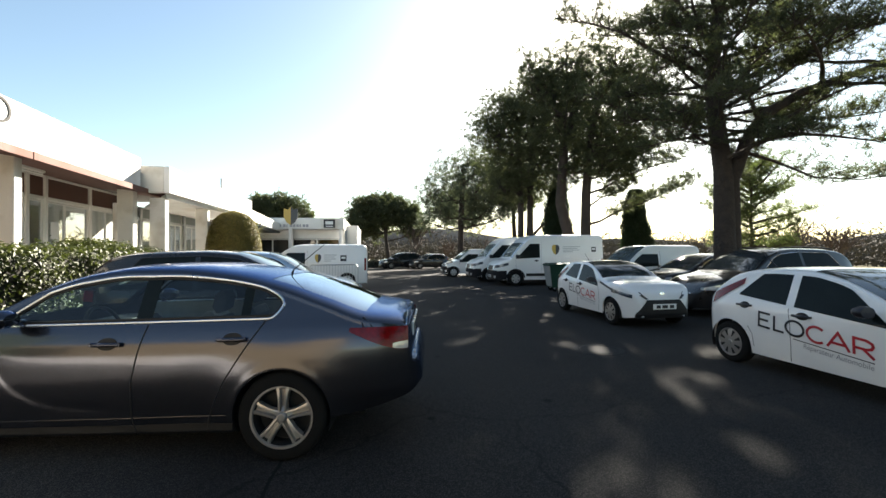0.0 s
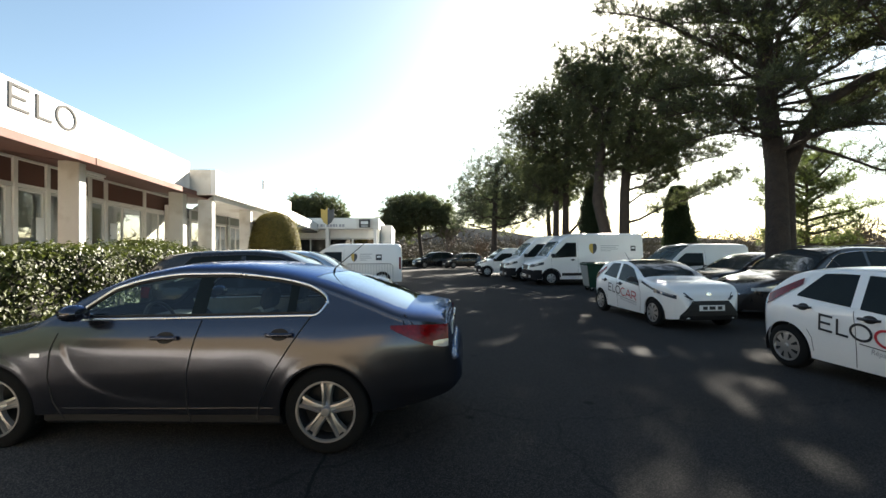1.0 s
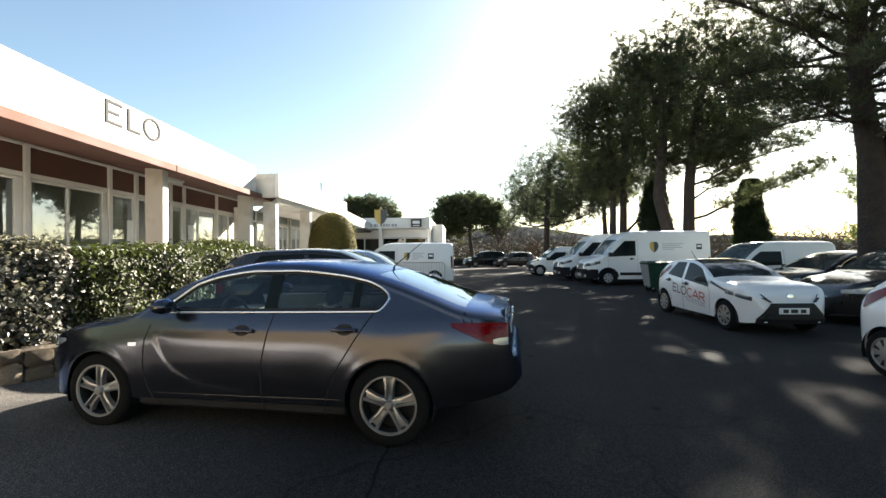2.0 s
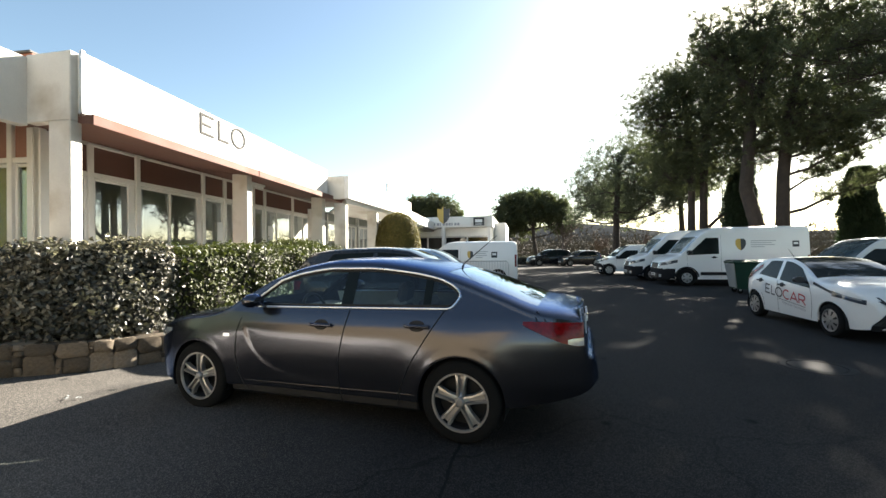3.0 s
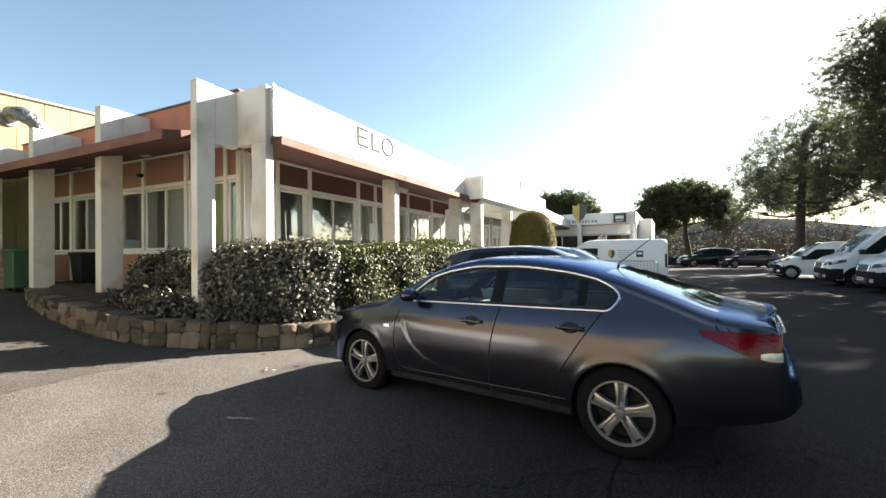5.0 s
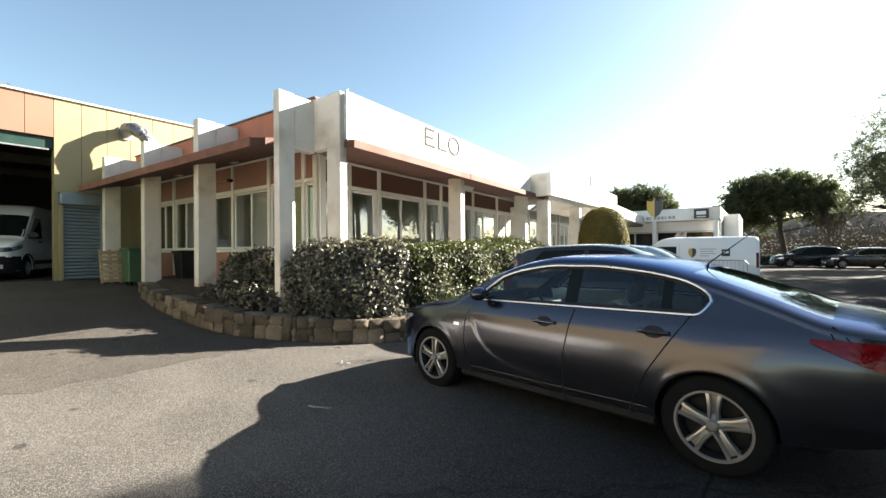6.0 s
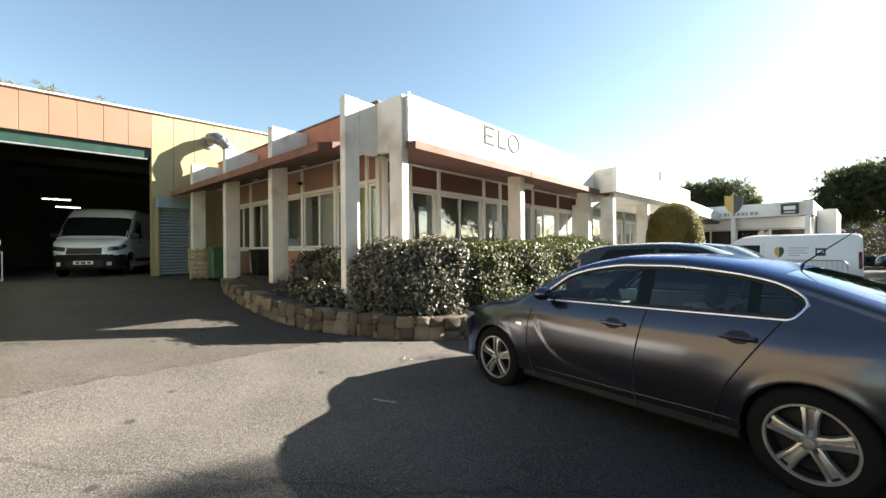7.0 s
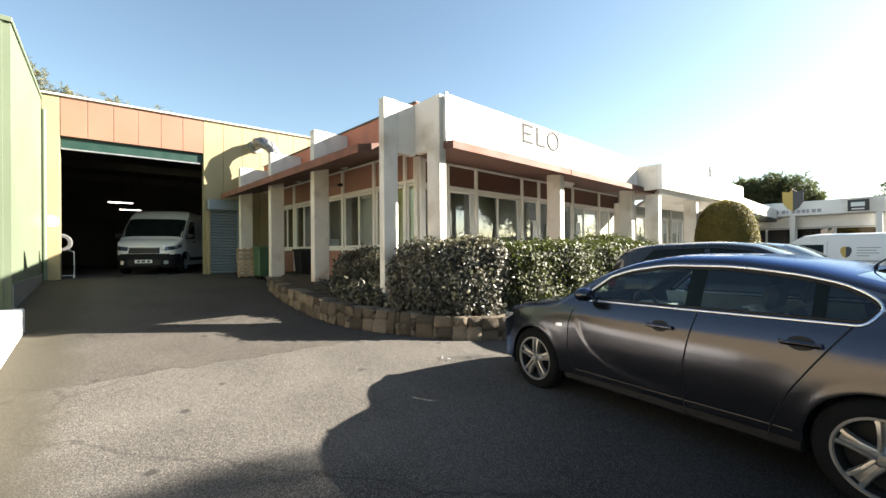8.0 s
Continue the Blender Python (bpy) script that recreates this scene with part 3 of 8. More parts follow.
for y in (9.3, 12.3):
    part("partition", box(-10.1, -8.35, y, y + 0.12, 0.72, 3.45), M_ROOMWALL, M_)
# fascia and canopy
part("fascia", Shape().prism([(4.70, 3.47), (12.0, 3.47), (12.0, 4.342), (4.70, 4.342)], "x", FX - 0.12, FX), M_WHITE, M_)
for y0, y1 in ((4.70, 8.40), (8.44, 13.05)):
    cs = Shape().prism([(-6.04, 3.35), (-6.04, 3.48), (FX - 0.02, 3.50), (WX - 0.1, 3.80), (WX - 0.1, 3.66)], "y", y0, y1)
    part("canopy", cs, M_SOFFIT, M_)
    part("canopy_edge", box(-6.04, -6.01, y0, y1, 3.34, 3.49, bev=0.006), M_CANOPY, M_)
part("canopy_joint", box(-6.06, -6.0, 8.36, 8.48, 3.335, 3.495, bev=0.01), M_CANOPY, M_)
# pillars along the front
for y0, y1 in ((8.43, 8.61), (12.06, 12.26)):
    part("pillar", box(-6.75, -6.36, y0, y1, 0.3, 3.44, bev=0.012), M_PILLAR, M_)
# lettered sign as plain shapes
SG = FX + 0.015
part("sign_bar", box(FX, SG, 6.79, 6.84, 3.875, 4.285), M_LETTER, M_, "grey metal bar on the fascia")
for z0, y1 in ((3.875, 7.14), (4.057, 7.08), (4.24, 7.14)):
    part("sign_bar", box(FX, SG, 6.84, y1, z0, z0 + 0.045), M_LETTER, M_)
part("sign_bar", box(FX, SG, 7.26, 7.31, 3.875, 4.285), M_LETTER, M_)
part("sign_bar", box(FX, SG, 7.31, 7.56, 3.875, 3.92), M_LETTER, M_)
part("sign_ring", ring(7.86, 4.085, 0.225, 0.18, FX, SG), M_LETTER, M_)
# window wall along the front
Z0, ZT, ZH = 1.70, 3.0, 3.63
cuts = [5.36, 6.25, 7.2, 8.99, 9.75, 10.95, 11.5, 13.08, 14.5]
for a, c in zip(cuts, cuts[1:]):
    part("top_panel", box(WX - 0.05, WX - 0.02, a + 0.05, c - 0.05, ZT + 0.09, ZH), M_PANEL, M_)
    low = 1.62 if a < 9 or a > 12.5 else 0.78
    if a < 9 or a > 12.5:
        part("spandrel", box(WX - 0.05, WX - 0.02, a + 0.05, c - 0.05, 0.72, 1.60), M_ALLEGE, M_)
        part("window_sill", box(WX - 0.06, WX + 0.06, a + 0.045, c - 0.045, 1.60, 1.68, bev=0.01), M_FRAME, M_)
    bars = {7.2: (8.02,), 11.5: (12.17,), 13.08: (13.8,)}.get(a, ())
    window_unit(M_, "window" if low > 1 else "glazed_door", WX - 0.01, a + 0.05, c - 0.05, low + 0.08 if low > 1 else low, ZT - 0.01, bars)
for y in cuts:
    part("mullion", box(WX - 0.09, WX + 0.03, y - 0.05, y + 0.05, 0.72, ZH, bev=0.008), M_FRAME, M_)
part("transom", box(WX - 0.08, WX + 0.015, 5.36, 14.5, ZT, ZT + 0.09, bev=0.008), M_FRAME, M_)
part("head_rail", box(WX - 0.08, WX + 0.015, 5.36, 14.5, ZH - 0.05, ZH + 0.01, bev=0.008), M_FRAME, M_)
part("sliding_stile", box(WX - 0.05, WX + 0.0, 7.0, 7.12, 1.76, 2.98, bev=0.006), M_FRAME, M_)
part("sliding_stile", box(WX - 0.05, WX + 0.0, 8.80, 8.90, 1.76, 2.98, bev=0.006), M_FRAME, M_)
for y0, y1, z0, z1 in ((9.47, 9.66, 1.75, 2.4), (10.1, 10.36, 1.75, 2.3), (11.66, 11.92, 2.0, 2.45)):
    part("notice", box(WX + 0.0, WX + 0.004, y0, y1, z0, z1), M_PAPER, M_, "white paper notice on the glass")
part("hanging_blind", Shape().prism([(8.22, 2.95), (8.42, 2.95), (8.32, 2.1)], "x", -8.34, -8.33), M_PAPER, M_)
lampf = thing("batten_lamp", pose(-7.56, 10.24, 3.43, 0, 0, 3.75), "white tube lamp under the canopy", "lamp")
part("lamp_body", box(-0.05, 0.05, -0.62, 0.62, 0.03, 0.1, bev=0.01), M_FRAME, lampf)
part("lamp_tube", Shape().tube([(0, -0.58, 0.0), (0, 0.58, 0.0)], 0.025, 8), M_PAPER, lampf)
# corner porch: a short wall with an opening, a fin and a return
part("corner_frame", box(-7.04, -6.27, 4.60, 4.74, 3.40, 4.36, bev=0.012), M_PILLAR, M_)
part("corner_pillar", box(-6.64, -6.27, 4.595, 4.76, 0.3, 3.40, bev=0.012), M_PILLAR, M_)
part("joint_cover", box(FX - 0.04, FX + 0.005, 4.66, 4.70, 3.5, 4.37), M_STEEL, M_)
part("roof_vent", box(-8.2, -7.3, 5.6, 6.1, 4.15, 4.75, bev=0.03), M_ROOF, M_)
# the front stands 3.75 degrees off the line of the road, square to the side wing: vertices slide along rays from the
# eye to fit the view
for ob in office.children_recursive:
    if ob.type == "MESH":
        for v in ob.data.vertices:
            k = (abs(v.co.x) - 0.308) / (abs(v.co.x) - 0.0655 * v.co.y)
            v.co.x, v.co.y = v.co.x * k, v.co.y * k


# ---- side wing, turned a little against the front ----
side = thing("office_side_wing", pose(-7.51, 4.10, 0, 0, 0, 3.25), "white fins with terracotta canopy along the office's side", "building")
def fin(x, z0, z1, beam_end, beam_z0, w=0.21, deep=0.40, m=Matrix()):
    part("fin", box(x, x + w, 0.0, deep, z0, z1, bev=0.012).moved(m), M_RUSTFIN if x == -3.07 else M_PILLAR, side)
    part("fin_beam", box(x + 0.005, x + w - 0.005, deep, beam_end, beam_z0, z1 - 0.012, bev=0.01).moved(m), M_PILLAR, side)
# the foremost fin is scaled towards the eye, to fit the view and the pillar's shade
FORE = pose(-7.51, 4.10, 0, 0, 0, 3.25).inverted() @ Matrix.Translation((-0.3, 0, 1.54)) @ Matrix.Scale(0.94, 4) @ Matrix.Translation((0.3, 0, -1.54)) @ pose(-7.51, 4.10, 0, 0, 0, 3.25)
fin(-0.05, 0.2, 4.52, 0.80, 3.48, 0.17, 0.34, FORE)
fin(-3.07, 0.35, 4.54, 0.95, 3.70)
fin(-5.93, 0.45, 4.48, 0.95, 3.70)
fin(-8.75, 0.6, 4.46, 0.95, 3.70)
cs = Shape()
cs.prism([(-0.45, 3.40), (-0.45, 3.55), (1.38, 3.94), (1.38, 3.84)], "x", -9.1, -0.02)
part("canopy", cs, M_SOFFIT, side)
part("canopy_edge", box(-9.1, -0.02, -0.48, -0.45, 3.39, 3.56, bev=0.006), M_TERRADARK, side)
part("parapet", box(-9.0, -0.02, 0.96, 1.06, 3.82, 4.66), M_TERRA, side, "faded salmon parapet")
part("parapet_cap", box(-9.0, -0.02, 0.92, 1.10, 4.66, 4.70, bev=0.01), M_ROOF, side)
SY = 1.32
cuts = [-8.5, -7.15, -5.75, -4.85, -3.8, -2.2, -0.9, -0.38]
for a, c in zip(cuts, cuts[1:]):
    part("top_panel", box(a + 0.05, c - 0.05, SY + 0.02, SY + 0.05, 3.17, 3.83), M_ALLEGE, side)
    part("spandrel", box(a + 0.05, c - 0.05, SY + 0.02, SY + 0.05, 0.72, 1.54), M_ALLEGE, side)
    part("window_sill", box(a + 0.045, c - 0.045, SY - 0.06, SY + 0.06, 1.54, 1.62, bev=0.01), M_FRAME, side)
    w = c - a
    window_unit(side, "window", SY + 0.01, a + 0.05, c - 0.05, 1.63, 3.06, ((a + c) / 2,) if w > 1.2 else (), along="x")
for x in cuts:
    part("mullion", box(x - 0.05, x + 0.05, SY - 0.04, SY + 0.09, 0.72, 3.86, bev=0.008), M_FRAME, side)
part("transom", box(cuts[0], cuts[-1], SY - 0.02, SY + 0.08, 3.07, 3.16, bev=0.008), M_FRAME, side)
part("head_rail", box(cuts[0], cuts[-1], SY - 0.02, SY + 0.08, 3.78, 3.84, bev=0.008), M_FRAME, side)
part("corner_post", box(-0.42, -0.30, SY - 0.04, SY + 0.12, 0.72, 3.6, bev=0.01), M_FRAME, side)
part("curtain", Shape().sheet([[(-3.12 + 0.01 * i, SY + 0.16 + 0.02 * math.sin(i * 0.9), z) for i in range(68)] for z in (1.65, 3.04)]), M_CURTAIN, side, "pale curtain behind the glass", smooth=True)
part("lamp_arm", Shape().tube([(-5.3, SY - 0.10, 3.42), (-3.78, SY - 0.12, 3.40)], 0.014, 8), M_STEEL, side, "thin pipe along the wall")
part("wall_spot", Shape().tube([(-3.8, SY - 0.02, 3.41), (-3.78, SY - 0.16, 3.40)], [0.05, 0.035], 12), M_BLACK, side, "small dark wall lamp")
part("blind", box(-2.1, -0.45, SY + 0.12, SY + 0.13, 1.66, 3.04), M_BLIND, side, "olive roller blind behind the glass")
part("side_partition", box(-5.0, -4.9, SY + 0.1, 3.2, 0.72, 3.45), M_ROOMWALL, side)
part("side_partition", box(-8.6, -2.3, 3.2, 3.32, 0.72, 3.45), M_ROOMWALL, side)
part("desk", box(-4.6, -2.6, SY + 0.35, SY + 1.0, 1.44, 1.49, bev=0.01), M_PAPER, side)


# ---- further wing along the road ----
wing = thing("white_shop_wing", Matrix.Translation((0.028, 0.005, -0.086)) @ Matrix.Scale(1.056, 4), "white flat-roofed shop wing with deep fascia and pillars", "building")
BX = -5.72
part("fascia", box(BX - 0.14, BX, 12.52, 20.2, 3.28, 4.02, bev=0.01), M_WHITE, wing)
part("fascia_return", box(-6.45, BX - 0.14, 12.52, 12.66, 3.28, 4.02, bev=0.01), M_PILLAR, wing)
part("canopy", Shape().prism([(BX - 0.14, 12.66), (BX - 0.14, 20.2), (-8.2, 20.2), (-8.2, 16.2)], "z", 3.16, 3.28), M_WHITE, wing)
part("roof", box(-12, BX - 0.14, 12.66, 20.2, 3.9, 4.0), M_ROOF, wing)
part("sign_panel", box(BX - 0.10, BX - 0.02, 16.6, 18.6, 4.02, 4.42, bev=0.01), M_WHITE, wing)
for y0 in (12.68, 15.63, 18.72):
    part("pillar", box(-6.30, -5.9, y0, y0 + 0.21, 0.3, 3.16, bev=0.012), M_PILLAR, wing)
part("back_wall", box(-8.2, -8.0, 14.4, 26, 0.72, 3.2), M_WHITE, wing)
for a, c in ((14.6, 15.3), (15.5, 17.2), (17.4, 18.4), (18.8, 20.0)):
    window_unit(wing, "shop_window", -7.94, a, c, 0.8, 2.75, ((a + c) / 2,))
    part("lintel_panel", box(-8.0, -7.95, a, c, 2.8, 3.14), M_BINGREY, wing, "grey panel over the shop glass")
part("poster", box(-7.93, -7.925, 16.5, 17.0, 1.1, 2.3), M_PAPER, wing, "tall white poster on the shop glass")
for y in (14.45, 15.4, 17.3, 18.6, 20.1):
    part("mullion", box(-7.96, -7.88, y - 0.07, y + 0.07, 0.72, 3.16, bev=0.008), M_STEEL, wing)
part("transom", box(-7.95, -7.89, 14.45, 20.1, 2.74, 2.82, bev=0.008), M_STEEL, wing)
# lower roof that falls towards the far building
part("low_parapet", Shape().prism([(20.2, 3.3), (20.2, 3.95), (30.5, 3.55), (30.5, 3.1)], "x", -6.6, -6.4), M_WHITE, wing)
part("low_roof", box(-12, -6.6, 20.2, 30.5, 3.0, 3.15), M_ROOF, wing)
part("low_wall", box(-8.2, -8.0, 26.0, 30.5, 0.3, 3.0), M_WHITE, wing)


# ---- showroom across the end ----
show = thing("showroom_building", pose(0, 0, 0), "white showroom with a wide fascia and dark glass front", "building")
SYY = 30.5
part("fascia", box(-10.2, -2.35, SYY, SYY + 0.3, 3.33, 4.12, bev=0.02), M_WHITE, show)
part("fascia_side", box(-2.6, -2.35, SYY + 0.3, 40, 3.33, 4.12), M_WHITE, show)
part("roof", box(-10.2, -2.6, SYY + 0.3, 40, 3.85, 3.95), M_ROOF, show)
part("soffit", box(-10.2, -2.6, SYY + 0.3, 33, 3.33, 3.36), M_WHITE, show)
part("annex_wall", box(-2.35, -1.5, 33.0, 40, 0, 3.75), M_WHITE, show)
part("back_wall", box(-10.2, -2.6, 36.0, 36.2, 0, 3.86), M_INSIDE, show)
part("side_wall", box(-2.6, -2.4, SYY + 1.2, 40, 0, 3.33), M_WHITE, show)
for x in (-8.9, -6.05, -2.6):
    part("post", box(x - 0.12, x + 0.12, SYY + 0.05, SYY + 0.29, 0, 3.33, bev=0.01), M_FRAME, show)
for a, c in ((-10.2, -8.9), (-8.9, -7.46), (-7.46, -6.05), (-6.05, -4.36), (-4.36, -2.62)):
    window_unit(show, "shop_window", SYY + 1.0, a, c, 0.1, 2.65, along="x", glass=G_SHOW)
    part("shutter_band", box(a, c, SYY + 0.92, SYY + 1.0, 2.68, 3.32), M_FRAME, show)
# shield emblem and signs, as plain shapes
def shield(cx, cz, w, h, along, d0, d1, parent, mats):
    left = [(0, h * 0.5), (-w * 0.18, h * 0.34), (-w * 0.5, h * 0.4), (-w * 0.48, -h * 0.1), (-w * 0.28, -h * 0.36), (0, -h * 0.5)]
    for s, mat, nm in ((1, mats[0], "emblem_half"), (-1, mats[1], "emblem_half")):
        pts = [(cx + s * a, cz + b) for a, b in left]
        part(nm, Shape().prism(pts, along, d0, d1), mat, parent)
shield(-6.0, 4.25, 0.95, 1.3, "y", SYY - 0.05, SYY - 0.01, show, (M_GOLD, M_NAVY))
for i, w in enumerate((0.2, 0.07, 0.2, 0.07, 0.24, 0.22, 0.22, 0.1, 0.22, 0.2)):
    x = -6.95 + i * 0.22
    part("sign_bar", box(x, x + min(w, 0.17), SYY - 0.03, SYY - 0.005, 3.47, 3.66), M_GREYINK, show)
part("sign_plate", box(-3.75, -2.95, SYY - 0.05, SYY - 0.005, 3.42, 4.02, bev=0.01), M_INK, show, "black square sign")
part("sign_bar", box(-3.62, -3.1, SYY - 0.07, SYY - 0.052, 3.66, 3.88), M_PLATE, show)
part("sign_bar", box(-3.6, -3.12, SYY - 0.07, SYY - 0.052, 3.5, 3.56), M_PLATE, show)


# ---- workshop ----
GX = -16.8
shop = thing("workshop_building", pose(0, 0, 0), "workshop hall with yellow and salmon metal cladding and open gate", "building")
Y0, Y1, ZG, ZO, ZTOP = -1.03, 2.62, 0.752, 4.95, 6.12
part("lintel_backing", box(GX - 0.3, GX - 0.05, -1.45, 12, ZO, ZTOP), M_INSIDE, shop)
n = 6
for i in range(n):
    a, c = Y0 + (Y1 - Y0) * i / n, Y0 + (Y1 - Y0) * (i + 1) / n
    part("cladding_panel", box(GX - 0.05, GX, a + 0.006, c - 0.006, ZO, ZTOP - 0.02, bev=0.006), M_SALMON, shop)
part("cladding_panel", box(GX - 0.05, GX, -1.42, Y0 - 0.012, ZG, ZTOP - 0.02, bev=0.006), M_YELLOW, shop)
y = Y1
while y < 11.9:
    c = min(y + 0.62, 11.95)
    z0 = ZG if y > 3.7 else 3.36
    if y < 3.7 < c:
        z0 = 3.36
    part("cladding_panel", box(GX - 0.05, GX, y + 0.005, c - 0.005, z0, ZTOP - 0.02, bev=0.006), M_YELLOW, shop)
    y = c
part("roof_edge", box(GX - 0.3, GX + 0.06, -1.45, 12, ZTOP - 0.02, ZTOP + 0.035, bev=0.01), M_PILLAR, shop)
part("gate_jamb", box(GX - 0.3, GX - 0.06, Y0 - 0.35, Y0, ZG - 0.3, ZO), M_YELLOW, shop)
part("gate_jamb", box(GX - 0.3, GX - 0.06, Y1, Y1 + 0.1, ZG - 0.3, ZO), M_YELLOW, shop)
part("back_plate", box(GX - 0.3, GX - 0.06, 3.72, 12, ZG - 0.3, ZO), M_INSIDE, shop)
part("gate_leaf", box(GX - 0.25, GX - 0.1, Y0, Y1, 4.62, ZO - 0.01, bev=0.01), M_DOORGREEN, shop, "dark green rolled-up gate")
part("gate_rail", box(GX - 0.12, GX - 0.04, Y0, Y1 - 0.1, 4.56, 4.61, bev=0.01), M_STEEL, shop)
part("down_pipe", Shape().tube([(GX + 0.06, -1.36, ZTOP - 0.5), (GX + 0.06, -1.36, ZG)], 0.05, 10), M_GREEN, shop, smooth=True)
part("hall_floor", box(-34, GX - 0.0, -8, 8, ZG - 0.3, ZG + 0.004), M_FLOORIN, shop)
part("hall_wall", box(-34.2, -34, -8, 8, 0.5, 6.1), M_INSIDE, shop)
part("hall_wall", box(-34, GX - 0.3, -8.2, -8, 0.5, 6.1), M_INSIDE, shop)
part("hall_wall", box(-34, GX - 0.3, 8, 8.2, 0.5, 6.1), M_INSIDE, shop)
part("hall_front_wall", box(GX - 0.3, GX - 0.06, -8, Y0 - 0.36, 0.5, 6.1), M_INSIDE, shop)
part("hall_roof", box(-34.2, GX - 0.3, -8.2, 12, 6.0, 6.1), M_ROOF, shop)
for x in (-20, -24, -28):
    part("roof_beam", box(x - 0.1, x + 0.1, -8, 8, 5.2, 5.55, bev=0.01), M_INSIDE, shop)
# small roller shutter door
sh = new("roller_shutter")
sh.parent = shop
part("shutter_box", box(GX - 0.02, GX + 0.34, 2.70, 3.72, 2.98, 3.34, bev=0.02), M_SHUTTER, sh)
slat = Shape()
slat.prism([(GX - 0.02, 0.0), (GX + 0.03, 0.02), (GX + 0.04, 0.05), (GX + 0.03, 0.085), (GX - 0.02, 0.1)], "y", 2.80, 3.66)
slat = slat.mesh("slat", M_SHUTTER)
for i in range(22):
    ob = part("slat", slat, None, sh)
    ob.location = (0.08, 0, ZG + 0.02 + i * 0.101)
part("guide", box(GX - 0.02, GX + 0.16, 2.70, 2.80, ZG, 2.98, bev=0.008), M_YELLOW, sh)
part("guide", box(GX - 0.02, GX + 0.16, 3.66, 3.72, ZG, 2.98, bev=0.008), M_SHUTTER, sh)
for x, y in ((-24, 0.54), (-27, 1.02)):
    t = thing("tube_lamp", pose(x, y, 3.77 if x > -25 else 3.71), "bare fluorescent tube lamp hanging in the workshop", "lamp", "workshop lamps")
    part("tube", Shape().tube([(0, -0.44, 0), (0, 0.44, 0)], 0.02, 10), M_TUBE, t)
    part("housing", box(-0.05, 0.05, -0.47, 0.47, 0.03, 0.08, bev=0.01), M_STEEL, t)
    part("rod", Shape().tube([(0, -0.4, 0.08), (0, -0.4, 2.25)], 0.006, 6), M_BLACK, t)
    part("rod", Shape().tube([(0, 0.4, 0.08), (0, 0.4, 2.25)], 0.006, 6), M_BLACK, t)
# foil duct out of the wall
duct = thing("flue_duct", pose(GX, 4.35, 5.45), "bent silver foil flue coming out of the cladding", "duct")
part("duct_pipe", Shape().tube([(-0.05, 0.0, 0.0), (0.35, -0.05, 0.05), (0.65, 0.05, 0.02), (0.85, 0.25, -0.15), (0.9, 0.45, -0.45), (0.9, 0.5, -0.62)], [0.16, 0.2, 0.21, 0.2, 0.19, 0.15], 14), M_FOIL, duct, smooth=True)
part("duct_collar", Shape().tube([(-0.02, 0, 0), (0.05, 0, 0)], 0.24, 14), M_STEEL, duct)

# ---- green hall and its plinth wall ----
hall = thing("green_hall", pose(0, 0, 0), "tall hall in pale green ribbed metal cladding", "building")
part("side_wall", box(-16.74, -11.8, -1.75, -1.42, 0.4, 5.95), M_GREEN, hall)
part("front_wall", box(-11.8, -11.7, -3.2, -1.42, 0.4, 5.95), M_GREEN, hall)
part("roof", box(-16.74, -11.8, -3.2, -1.75, 5.7, 5.8), M_ROOF, hall)
part("roof_trim", box(-16.74, -11.68, -1.44, -1.39, 5.9, 6.0, bev=0.01), M_GREEN, hall)
part("roof_trim", box(-11.72, -11.66, -3.2, -1.39, 5.9, 6.0, bev=0.01), M_GREEN, hall)
for y in (-1.55, -1.95, -2.35, -2.75):
    part("rib", box(-11.7, -11.68, y - 0.02, y + 0.02, 0.4, 5.9), M_GREEN, hall)
part("kick_strip", box(-16.74, -11.8, -1.42, -1.405, 0.4, 0.95), M_STEEL, hall)
tagged(solid("plinth_wall", box(-9.5, -4.0, -1.32, -1.02, -0.1, 0.69, bev=0.02), M_WHITE), "low white rendered wall beside the yard", "wall", kind="structure")

# plain sunlit wall out of view, added for the saloon to mirror; closes the yard away from the office
tagged(solid("wall_south", box(-30, -1.6, -6.5, -6.2, -0.2, 5.0, bev=0.02), M_UNSEENWALL), "long plain buff wall, unseen, added for reflections", "wall", kind="structure")

